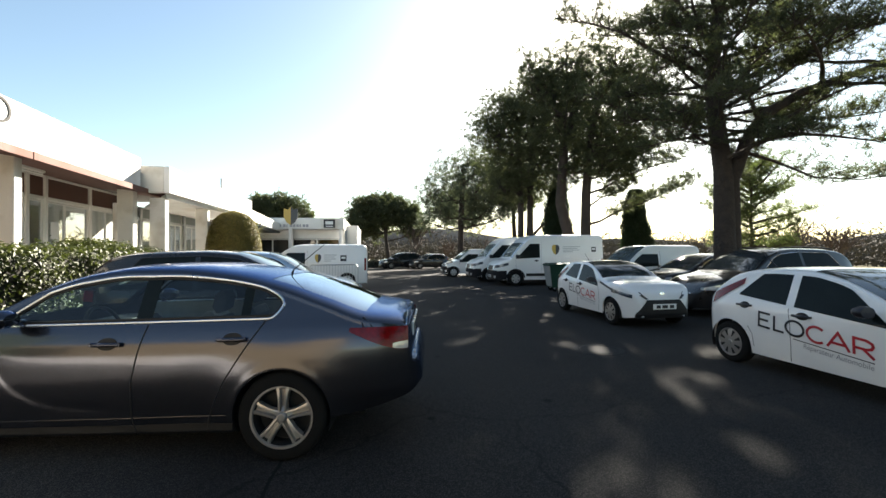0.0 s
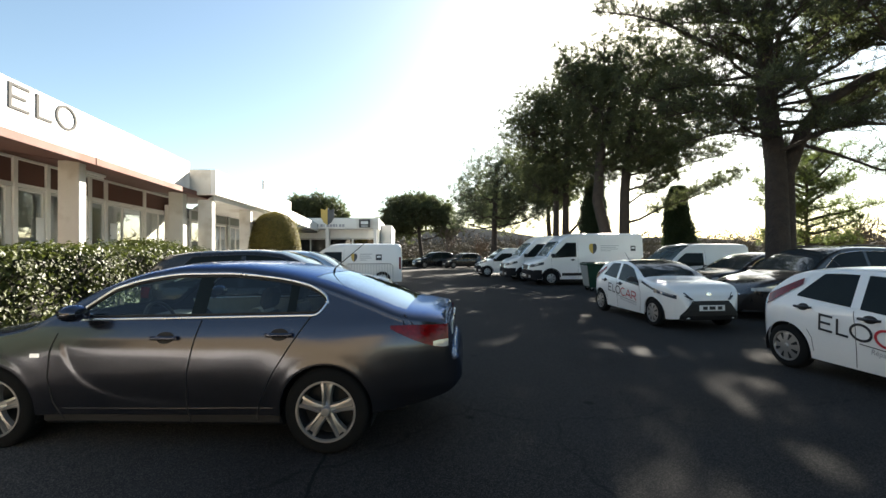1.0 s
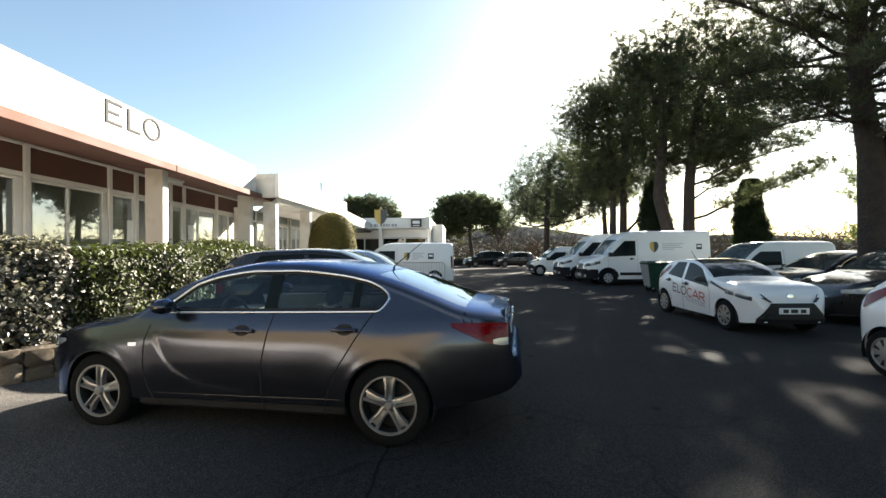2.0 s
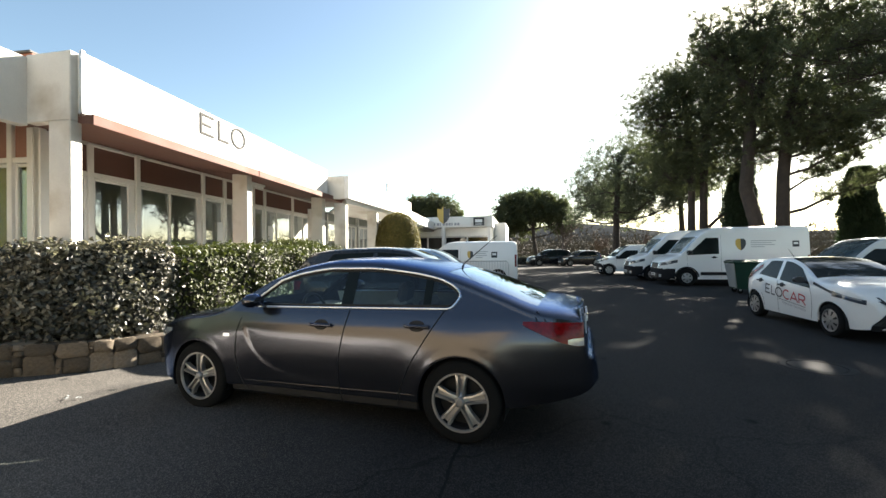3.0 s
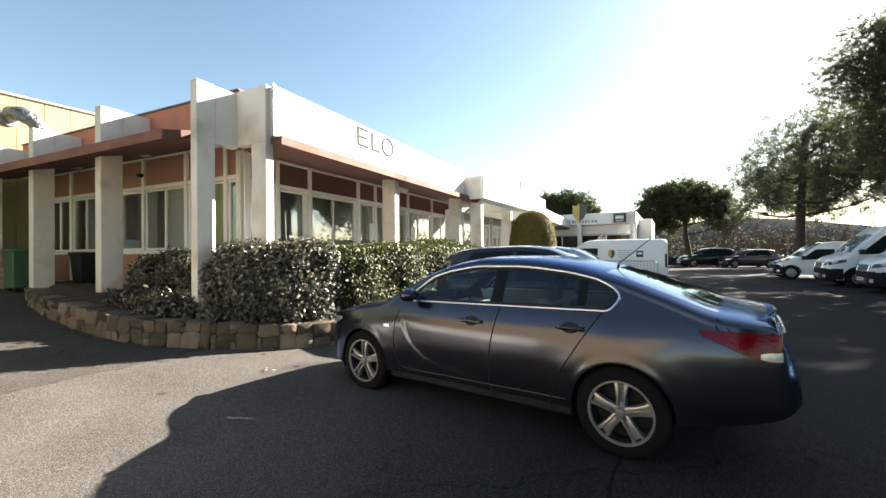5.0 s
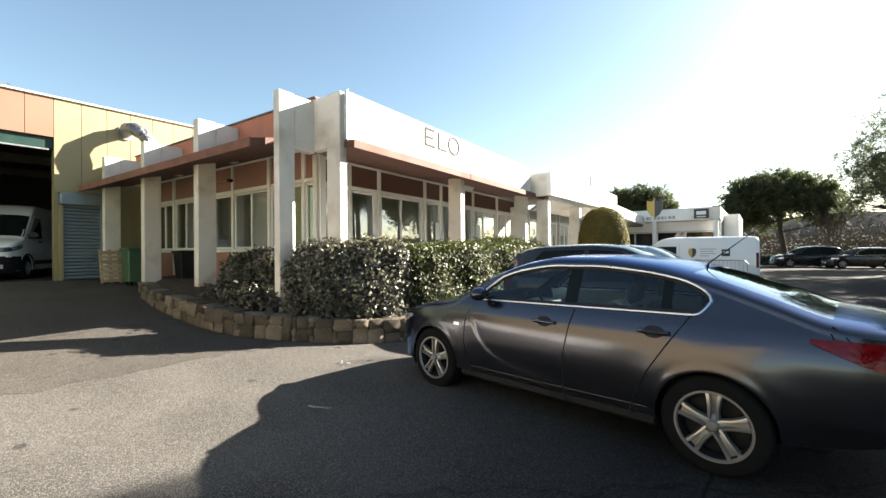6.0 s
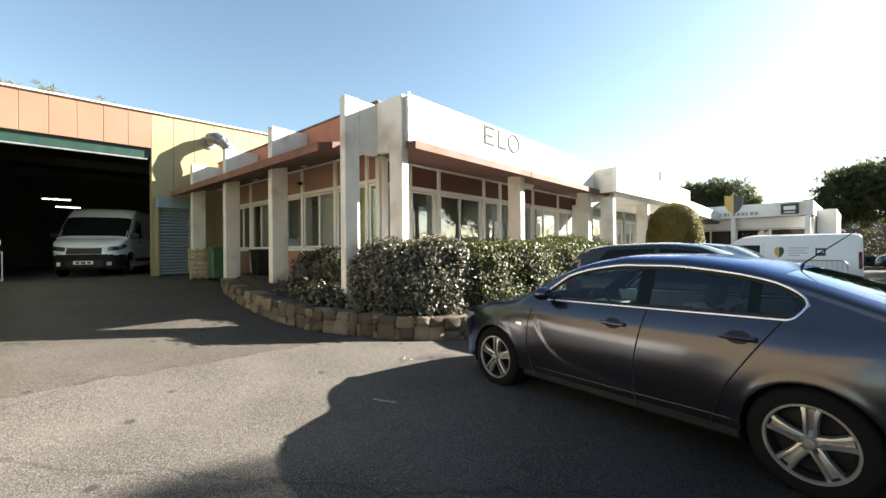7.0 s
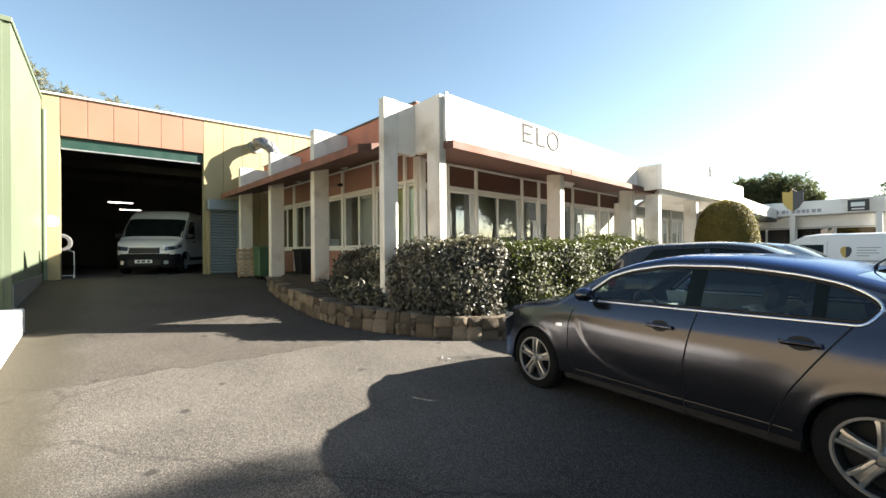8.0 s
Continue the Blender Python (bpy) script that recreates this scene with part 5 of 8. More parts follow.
# ---- the grey saloon in front ----
def grey_saloon(m):
    lo = lambda x: 1.065 - 0.012 * x + 0.1 * max((0.13 - x) / 0.11, 0) ** 2.2
    top = curve_fn(INSIGNIA["top"])
    def hi(x):
        return max(lo(x) + 0.002, min(float(top(x)) - 0.095 + 0.02 * min(max(1.1 - x, 0), 1), lo(x) + max(2.17 - x, 0) * 0.75, 1.165 + 0.32 * math.sqrt(max(x - 0.02, 0) + 1e-6)))
    frac = lambda t, a, c: a + (c - a) * t
    def holes(x, y, z):
        if 0.02 < x < 2.16 and lo(x) + 0.004 < z < hi(x) - 0.004:
            return True
        bb = holes.b
        zr, r = bb.rim(x)
        w = bb.side(x, zr)
        if z > zr + 0.02 and 1.62 < x < 2.42 and abs(y) < 0.9 * w:
            return True
        if z > zr + 0.02 and -0.6 < x < 0.18 and abs(y) < 0.82 * w:
            return True
        return False
    holes.b = Body(**INSIGNIA)
    b, car = base_car(INSIGNIA, "saloon_car", "dark grey-brown metallic saloon parked beside the stone bed", "car", M_GREY, m, 0.335, 0.232, "spoke", step=0.0125, holes=holes, rows=64, cap=16)
    spans = ((0.032, 0.28), (0.33, 1.02), (1.12, 2.165))
    for sgn in (1, -1):
        for x0, x1 in spans:
            p = part("side_window", b.patch(x0 - 0.01, x1 + 0.01, lo, hi, sgn, -0.006, 40, 8), G_CAR if x0 > 1 else G_DARK, car, smooth=True)
        for x0, x1 in ((0.27, 0.34), (1.01, 1.13)):
            part("window_pillar", b.patch(x0, x1, lo, hi, sgn, -0.003, 4, 8), M_DARKWIN, car, smooth=True)
        xs = np.concatenate([np.linspace(0.021, 0.1, 14), np.linspace(0.12, 2.0, 50), np.linspace(2.02, 2.17, 8)])
        loop = [(x, hi(x)) for x in xs] + [(x, lo(x)) for x in xs[::-1]]
        loop.append(loop[0])
        part("window_trim", b.line(loop, sgn, 0.0105, 0.0, 8), M_TRIM, car, "bright chrome window surround", smooth=True)
        inner = [(x, max(hi(x) - 0.022, lo(x))) for x in xs] + [(x, min(lo(x) + 0.02, hi(x))) for x in xs[::-1]]
        part("window_seal", b.line(inner + inner[:1], sgn, 0.012, -0.006, 6), M_BLACK, car)
        # door gaps, crease of the front door, sill strip
        seam(b, [(x, lo(x) + (0.205 - lo(x)) * t) for t, x in ((0.02, 1.02), (0.2, 1.05), (0.5, 1.10), (0.8, 1.11), (0.98, 1.09))], car, sgn, 0.0055)
        seam(b, [(0.13, lo(0.1)), (0.28, 0.84), (0.42, 0.62), (0.52, 0.40), (0.56, 0.25)], car, sgn, 0.0055)
        seam(b, [(2.20, 0.94), (2.24, 0.80), (2.25, 0.6), (2.22, 0.40), (2.15, 0.25)], car, sgn, 0.0055)
        seam(b, [(-0.58, 1.05), (-0.62, 0.95), (-0.68, 0.88)], car, sgn, 0.0055)
        part("sill_strip", b.line([(0.42, 0.36), (1.2, 0.35), (2.15, 0.345)], sgn, 0.002, 0.0, 6), M_GREY, car)
        seam(b, [(-0.60, 1.06), (-0.66, 1.0), (-0.68, 0.975)], car, sgn, 0.0055)
        part("door_card", b.patch(0.45, 2.2, lambda x: 0.45, lambda x: 1.04, sgn, -0.07, 12, 4), M_SEATPALE, car)
        # rear lamp
        lamp = b.patch(-0.945, -0.50, lambda x: 0.80 + 0.17 * max(min((x + 0.90) / 0.42, 1), 0) ** 1.25, lambda x: 0.985 - 0.05 * max(-0.7 - x, 0), sgn, 0.010, 30, 8)
        part("tail_lamp", lamp, M_RED, car, "red wraparound tail lamp", smooth=True)
        lamp = b.patch(-0.945, -0.83, lambda x: 0.803 + 0.17 * max((x + 0.90) / 0.42, 0) ** 1.25, lambda x: 0.86 - 0.2 * max(x + 0.87, 0), sgn, 0.014, 10, 3)
        part("reverse_lamp", lamp, M_LAMP, car, smooth=True)
        head = b.patch(3.12, 3.5, lambda x: 0.66 + 0.10 * max(0, (3.4 - x) / 0.25), lambda x: 0.80 - 0.06 * (x - 3.15), sgn, 0.006, 16, 5)
        part("headlamp", head, M_LAMP, car, "clear headlamp", smooth=True)
        part("side_repeater", b.patch(2.32, 2.40, lambda x: 0.755, lambda x: 0.785, sgn, 0.004, 3, 1), M_LAMP, car)
    scr = part("windscreen", b.lid(1.6, 2.44, (0.93, 0.95), -0.004, 20, 20), G_CAR, car, smooth=True)
    part("rear_window", b.lid(-0.62, 0.2, (0.85, 0.86), -0.003, 20, 20), G_REAR, car, "dark sloping rear window", smooth=True)
    handles(b, car, ((1.29, 0.905), (0.37, 0.925)), M_GREY)
    mirror(b, car, 1.98, 1.06, M_GREY, 1.0)
    # boot lip, bumper chrome, plate recess
    part("boot_spoiler", Shape().tube([(-0.925 + 0.10 * (y / 0.62) ** 2, y, 1.045 - 0.05 * (y / 0.62) ** 4) for y in np.linspace(-0.62, 0.62, 15)], [0.008] + [0.026] * 13 + [0.008], 8), M_GREY, car, smooth=True)
    part("chrome_strip", Shape().tube([(-0.962 - 0.01 * (1 - (y / 0.6) ** 2), y, 0.95) for y in np.linspace(-0.42, 0.42, 13)], 0.010, 8), M_TRIM, car, smooth=True)
    part("rear_skirt", box(-0.86, -0.42, -0.66, 0.66, 0.36, 0.48, bev=0.05), M_BLACK, car)
    plate(car, -0.955, 0, 0.86, -1)
    part("antenna", Shape().tube([(0.22, 0, 1.37), (0.20, 0, 1.415), (-0.14, 0, 1.69)], [0.016, 0.006, 0.0025], 8), M_BLACK, car, smooth=True)
    # cabin
    part("cabin_floor", box(-0.6, 2.3, -0.72, 0.72, 0.30, 0.36), M_BLACK, car)
    part("dashboard", box(1.85, 2.35, -0.72, 0.72, 0.62, 0.93, bev=0.08), M_BLACK, car)
    seats(car, (1.12, 0.42), 0.37, 0.54)
    part("seat_cover", box(1.05, 1.28, -0.62, -0.18, 0.62, 0.98, bev=0.08), M_SEATPALE, car)
    # panels added to stop sun slivers in the car's shadow
    for sgn in (1, -1):
        part("sun_visor", Shape().prism([(1.58, 1.41), (1.90, 1.30), (1.90, 1.285), (1.58, 1.395)], "y", *sorted((sgn * 0.04, sgn * 0.60))), M_SEATPALE, car)
    part("sill", box(0.36, 2.38, -0.86, 0.86, 0.2, 0.34, bev=0.03), M_BLACK, car)
    wh = Shape()
    wh.tube([(0.19 * math.cos(a) * 0.35, 0.19 * math.sin(a), 0.19 * math.cos(a)) for a in np.linspace(0, 2 * math.pi, 25)], 0.016, 8, caps=False)
    wh.tube([(0, -0.18, 0), (0, 0.18, 0)], 0.022, 6).tube([(0, 0, 0), (0.06, 0, -0.17)], 0.022, 6)
    wh.moved(pose(1.72, 0.37, 0.93))
    part("steering_wheel", wh, M_BLACK, car, smooth=True)
    return car


def marked_hatch(m, label, group):
    """Small white city car with letters on its doors."""
    b, car = base_car(AYGO, "city_car", label, "car", M_CARWHITE, m, 0.285, 0.19, 8, group=group, wide=0.17)
    lo = lambda x: 0.955 - 0.10 * (x - 0.2)
    def hi(x):
        return max(lo(x) + 0.002, min(float(b.top(x)) - 0.085, lo(x) + max(1.90 - x, 0) * 0.72, lo(x) + max(x - 0.10, 0) * 1.1))
    glazing(b, car, ((0.12, 0.80), (0.90, 1.84)), lo, hi, M_DARKWIN, (1.02, 1.9, (0.93, 0.92)), (-0.42, -0.2, (0.8, 0.8)))
    for sgn in (1, -1):
        part("door_pillar", b.patch(0.80, 0.90, lo, hi, sgn, 0.004, 4, 6), M_CARWHITE, car)
        seam(b, [(0.84, 0.86), (0.88, 0.66), (0.88, 0.4), (0.86, 0.22)], car, sgn)
        seam(b, [(1.82, 0.84), (1.90, 0.66), (1.90, 0.45), (1.84, 0.24)], car, sgn)
        seam(b, [(0.30, 0.56), (0.36, 0.46), (0.37, 0.3)], car, sgn)
        tail = b.patch(-0.32, 0.16, lambda x: 0.80 + 0.66 * (x + 0.32), lambda x: min(0.96 + 0.5 * (x + 0.32), float(b.top(x)) - 0.06), sgn, 0.012, 16, 4)
        part("tail_lamp", tail, M_RED, car, "tall red tail lamp", smooth=True)
        part("fender_band", b.patch(1.90, 2.50, lambda x: 0.612 + 0.262 * (2.9 - x), lambda x: 0.655 + 0.262 * (2.9 - x), sgn, 0.007, 16, 3), M_INK, car, "black band from the screen to the lamp")
        part("headlamp", b.patch(2.40, 2.90, lambda x: 0.615 + 0.235 * (2.9 - x) - 0.12 * max(2.6 - x, 0), lambda x: 0.69 + 0.21 * (2.9 - x), sgn, 0.010, 18, 5), M_LAMPDARK, car, "smoked swept-back headlamp", smooth=True)
        part("headlamp_strip", b.patch(2.46, 2.86, lambda x: 0.668 + 0.21 * (2.9 - x), lambda x: 0.685 + 0.21 * (2.9 - x), sgn, 0.014, 10, 1), M_LAMP, car, smooth=True)
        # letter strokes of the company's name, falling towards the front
        t, h, z0 = 0.028, 0.175, 0.592
        def stroke(pts, mat, lift):
            pts = [(px, pz - 0.107 * (px - 0.5)) for px, pz in pts]
            rows = ([], [])
            for k, (px, pz) in enumerate(pts):
                a, c = Vector(pts[max(k - 1, 0)]), Vector(pts[min(k + 1, len(pts) - 1)])
                p = Vector((px, pz))
                da, dc = (p - a).normalized() if k else (c - p).normalized(), (c - p).normalized() if k < len(pts) - 1 else (p - a).normalized()
                n = Vector((-(da + dc).y, (da + dc).x)).normalized()
                wide = t / 2 / max(n.dot(Vector((-da.y, da.x))), 0.45)
                for row, e in zip(rows, (1, -1)):
                    q = p + n * wide * e
                    row.append((q.x, sgn * (b.side(q.x, q.y) + lift), q.y))
            part("sticker", Shape().sheet(list(rows)), mat, car)
        def arc(a0, a1):
            return [(0.5 + 0.5 * math.cos(radians(a)), 0.5 + 0.5 * math.sin(radians(a))) for a in np.linspace(a0, a1, 25)]
        signs = ((0.47, 0.155, M_INK, ([(1, 0), (0, 0), (0, 1), (1, 1)], [(0.1, 0.5), (0.88, 0.5)])),
                 (0.68, 0.125, M_INK, ([(0, 1), (0, 0), (1, 0)],)),
                 (0.83, 0.215, M_INK, (arc(0, 360),)),
                 (1.085, 0.205, M_REDPAINT, (arc(48, 312),)),
                 (1.30, 0.22, M_REDPAINT, ([(0, 0), (0.5, 1), (1, 0)], [(0.2, 0.32), (0.8, 0.32)])),
                 (1.56, 0.18, M_REDPAINT, ([(0, 0), (0, 1), (0.62, 1), (0.92, 0.88), (0.97, 0.72), (0.88, 0.55), (0.62, 0.46), (0.08, 0.46)], [(0.5, 0.44), (1, 0)])))
        for x0, w, mat, strokes in signs:
            for k, pts in enumerate(strokes):
                at = [(x0 + w * u, z0 + h * v) for u, v in pts] if sgn < 0 else [(2.2 - x0 - w * u, z0 + h * v) for u, v in pts]
                stroke(at, mat, 0.006 + 0.001 * k)
        t = 0.010
        stroke([(0.92, z0 - 0.04), (1.3, z0 - 0.04), (1.74, z0 - 0.04)], M_INK, 0.006)
        # the readable trade line below, letter by letter along the door
        txt = bpy.data.curves.new("trade_line", "FONT")
        txt.body, txt.size, txt.shear = "R\u00e9parateur Automobile", 0.085, 0.2
        ob = bpy.data.objects.new("tmp", txt)
        me = bpy.data.meshes.new_from_object(ob)
        bpy.data.objects.remove(ob)
        wdt = max(v.co.x for v in me.vertices)
        for v in me.vertices:
            px = 1.03 + v.co.x * 0.70 / wdt if sgn < 0 else 1.73 - v.co.x * 0.70 / wdt
            pz = z0 - 0.115 + v.co.y - 0.107 * (px - 0.5)
            v.co = (px, sgn * (b.side(px, pz) + 0.006), pz)
        me.materials.append(M_GREYINK)
        part("trade_line", me, None, car, "thin grey writing on the door")
    handles(b, car, ((0.24, 0.835), (1.02, 0.79)), M_INK)
    mirror(b, car, 1.70, 0.89, M_INK, 0.95)
    part("grille", Shape().sheet([[(3.0 - 0.07 * (y / 0.6) ** 8 + d, y, z) for y in np.linspace(-w, w, 17)] for z, d, w in ((0.21, -0.02, 0.60), (0.30, 0.012, 0.60), (0.40, 0.014, 0.52), (0.52, 0.006, 0.42), (0.585, -0.012, 0.37))]), M_BLACK, car, "black front grille opening")
    for sg in (1, -1):
        part("front_blade", Shape().sheet([[(2.985 - 0.07 * (y / 0.6) ** 8 - 0.5 * max(z - 0.6, 0) + 0.012, sg * y, z) for y in (a0, a1)] for z, a0, a1 in ((0.60, 0.34, 0.40), (0.67, 0.42, 0.50), (0.74, 0.48, 0.60))]), M_INK, car)
    part("front_badge", Shape().lathe([(0.001, 0.02), (0.06, 0.012), (0.065, 0)], 20, "x", (2.93, 0, 0.68)), M_CHROME, car)
    plate(car, 3.02, 0, 0.45, 1)
    part("antenna", Shape().tube([(0.0, 0, 1.34), (-0.2, 0, 1.52)], [0.01, 0.004], 6), M_BLACK, car)
    return car


def panel_van(m, spec, name, label, paint=None, windows=True, wheel=(0.34, 0.2), emblem=False, black_bumper=True, group="", screen=None):
    b, car = base_car(spec, name, label, "van", paint or M_CARWHITE, m, wheel[0], wheel[1], 6, step=0.08, group=group, hub=M_STEEL)
    big = spec is BOXER
    z0, z1 = (1.32, 1.98) if big else (1.02, 1.48)
    far = 0.6 if spec is LONGVAN else 0.0
    xa, xb = (2.25, 3.42) if big else (1.05 + far, 2.28 + far)
    lo = lambda x: z0 - 0.04 * (x - xa)
    hi = lambda x: max(lo(x) + 0.002, min(z1, float(b.top(x)) - 0.2, lo(x) + max(xb - x, 0) * 0.95 + 0.02))
    sx = (3.02, 3.64, (0.96, 0.975)) if big else (1.52 + far, 2.36 + far, (0.95, 0.96))
    glazing(b, car, ((xa, xb),), lo, hi, M_DARKWIN, sx, screen_mat=screen or M_SCREENSKY)
    for sgn in (1, -1):
        seam(b, [(xa - 0.08, z1 + 0.1), (xa - 0.08, 0.35)], car, sgn)
        seam(b, [(xb + 0.02, z0), (xb + 0.0, 0.75)], car, sgn)
        xh, xf = b.x1 - (0.62 if big else 0.55), b.x1 - 0.14
        part("headlamp", b.patch(xh, xf, lambda x: 0.86 + 0.24 * (xf - x), lambda x: 0.95 + 0.46 * (xf - x) - 0.35 * (xf - x) ** 2, sgn, 0.008, 12, 4), M_LAMPDARK, car, "smoked swept-back headlamp", smooth=True)
        part("headlamp_bulb", b.patch(xf - 0.24, xf - 0.08, lambda x: 0.89 + 0.24 * (xf - x), lambda x: 0.95 + 0.36 * (xf - x), sgn, 0.013, 6, 3), M_LAMP, car, smooth=True)
        part("side_moulding", b.patch(b.axles[0] + 0.5, b.axles[1] - 0.5, lambda x: 0.45, lambda x: 0.58, sgn, 0.014, 10, 3), M_BLACK if big else (paint or M_CARWHITE), car, "dark side moulding" if big else "")
        part("tail_lamp", b.patch(b.x0 + 0.02, b.x0 + 0.1, lambda x: 0.75, lambda x: 1.25, sgn, 0.006, 3, 6), M_RED, car)
        if black_bumper:
            xf = b.axles[1] + b.arch[1][0] + 0.02
            part("bumper_corner", b.patch(xf, b.x1 - 0.2, lambda x: 0.29, lambda x: 0.72, sgn, 0.014, 10, 4), M_BUMPER, car, "black bumper corner", smooth=True)
            part("arch_trim", b.line([(b.axles[1] + (b.arch[1][0] + 0.03) * math.cos(q), b.arch[1][1] + (b.arch[1][0] + 0.03) * math.sin(q)) for q in np.linspace(0.1, math.pi - 0.1, 16)], sgn, 0.028, 0.0, 6), M_BUMPER, car, smooth=True)
        if emblem:
            xe = 1.45 if big else 0.55 + far
            ze = 1.7 if big else 1.25
            w, h = (0.4, 0.5) if big else (0.26, 0.36)
            for q, mat in ((1, M_GOLD), (-1, M_NAVY)):
                rows = [[(xe + q * sgn * w * f * t, sgn * (b.side(xe, ze + h * zz) + 0.006), ze + h * zz) for t in (0, 1)] for zz, f in ((-0.5, 0.03), (-0.3, 0.32), (0.0, 0.48), (0.3, 0.46), (0.45, 0.3))]
                part("emblem_half", Shape().sheet(rows), mat, car)
            for i, (a, l) in enumerate(((0.0, 0.9), (0.0, 0.75), (0.0, 0.85), (0.0, 0.5))):
                xx = xe - w * 0.9 - a
                if not big:
                    l *= 0.55
                part("writing_bar", b.patch(xx - l, xx, lambda x, i=i: ze + 0.12 - i * 0.08, lambda x, i=i: ze + 0.145 - i * 0.08, sgn, 0.006, 2, 1), M_GREYINK, car)
            xs = xe - (1.95 if big else 1.0)
            part("square_sign", b.patch(xs - 0.12, xs + 0.12, lambda x: ze - 0.12, lambda x: ze + 0.12, sgn, 0.006, 2, 1), M_INK, car)
            part("square_sign_bar", b.patch(xs - 0.08, xs + 0.08, lambda x: ze - 0.02, lambda x: ze + 0.06, sgn, 0.009, 2, 1), M_PLATE, car)
    handles(b, car, ((xa + 0.18, z0 - 0.14),), M_BLACK)
    mirror(b, car, xb - 0.05, z0 + 0.02, M_BLACK, 1.35)
    px, pw = zip(*spec["plan"])
    tx, tz = zip(*spec["top"])
    half = max(pw)

    def nose(y, z, lift):
        """The nose's surface, rounded in plan and towards the bonnet."""
        return (min(float(np.interp(abs(y), pw[::-1], px[::-1])), float(np.interp(z, tz[::-1], tx[::-1]))) + lift, y, z)

    skirt = M_BUMPER if black_bumper else (paint or M_CARWHITE)
    part("front_bumper", Shape().sheet([[nose(y, z, d) for y in np.linspace(-half * 0.965, half * 0.965, 25)] for z, d in ((0.24, -0.03), (0.29, 0.018), (0.42, 0.03), (0.56, 0.03), (0.68, 0.02), (0.73, 0.002))]), skirt, car, "black front bumper" if black_bumper else "", smooth=True)
    part("lower_grille", Shape().sheet([[nose(y, z, 0.036) for y in np.linspace(-0.5, 0.5, 11)] for z in (0.32, 0.42, 0.52)]), M_BLACK, car)
    part("grille", Shape().sheet([[nose(y, z, 0.014) for y in np.linspace(-0.46, 0.46, 13)] for z in (0.74, 0.84, 0.93)]), M_BLACK, car, "black grille")
    part("grille_rim", Shape().tube([nose(y, z, 0.02) for y, z in [(-0.47, 0.74)] + [(-0.47, 0.94), (0.0, 0.95), (0.47, 0.94), (0.47, 0.74)]], 0.012, 6), M_CHROME, car, "chrome grille rim")
    for sg in (1, -1):
        part("front_lamp", Shape().sheet([[nose(sg * y, z + 0.12 * (y - 0.5), 0.012) for y in np.linspace(0.5, half * 0.86, 7)] for z in (0.82, 0.89, 0.96)]), M_LAMPDARK, car, smooth=True)
        part("fog_lamp", Shape().sheet([[nose(sg * y, z, 0.038) for y in (0.60, 0.66, 0.72)] for z in (0.36, 0.42, 0.48)]), M_LAMP, car)
    plate(car, b.x1 + 0.045, 0, 0.46, 1)
    return car


def plain_car(m, spec, name, label, paint, group="", rails=False):
    b, car = base_car(spec, name, label, "car", paint, m, spec["arch"][0][1], spec["arch"][0][1] * 0.66, "spoke", step=0.07, group=group)
    tall = spec is TALLCAR
    z0 = 1.0 if tall else 0.95
    lo = lambda x: z0 + 0.02 * (0.8 - x)
    x0, x1 = b.x0 + 0.42, (2.12 if tall else 1.95)
    hi = lambda x: max(lo(x) + 0.002, min(float(b.top(x)) - 0.11, lo(x) + max(x1 - x, 0) * 0.75, lo(x) + max(x - x0, 0) * 1.2))
    glazing(b, car, ((x0, 0.72), (0.8, x1)), lo, hi, M_DARKWIN, ((1.32, 2.26, (0.93, 0.93)) if tall else (1.22, 2.14, (0.93, 0.93))), (b.x0 + 0.08, b.x0 + 0.36, (0.82, 0.82)), (M_BLACK if paint is M_CARBLACK else M_CHROME, 0.008))
    for sgn in (1, -1):
        seam(b, [(0.76, z0), (0.80, 0.7), (0.80, 0.25)], car, sgn)
        seam(b, [(1.95, z0 - 0.03), (2.02, 0.7), (2.0, 0.28)], car, sgn)
        part("headlamp", b.patch(b.x1 - 0.48, b.x1 - 0.1, lambda x: 0.66, lambda x: 0.72 + 0.2 * (b.x1 - 0.1 - x), sgn, 0.006, 10, 3), M_LAMP, car, "clear headlamp", smooth=True)
        part("tail_lamp", b.patch(b.x0 + 0.02, b.x0 + 0.22, lambda x: 0.85, lambda x: 1.02, sgn, 0.006, 5, 3), M_RED, car, smooth=True)
        if rails:
            part("roof_rail", Shape().tube([(x, sgn * 0.56, float(b.top(x)) + 0.02) for x in np.linspace(-0.35, 1.2, 10)], 0.016, 6), M_BLACK, car)
    handles(b, car, ((0.25, z0 - 0.13), (1.0, z0 - 0.13)), paint)
    mirror(b, car, x1 - 0.12, z0 + 0.03, paint, 1.0)
    part("grille", Shape().sheet([[(b.x1 + 0.0 - 0.15 * (y / 0.5) ** 2 + d, y, z) for y in np.linspace(-0.45, 0.45, 9)] for z, d in ((0.30, 0.0), (0.42, 0.01), (0.58, -0.015), (0.64, -0.05))]), M_BLACK, car)
    part("grille_bar", Shape().tube([(b.x1 + 0.005 - 0.15 * (y / 0.5) ** 2, y, 0.56) for y in np.linspace(-0.36, 0.36, 9)], 0.016, 8), M_CHROME, car)
    plate(car, b.x1 + 0.02, 0, 0.42, 1)
    return car


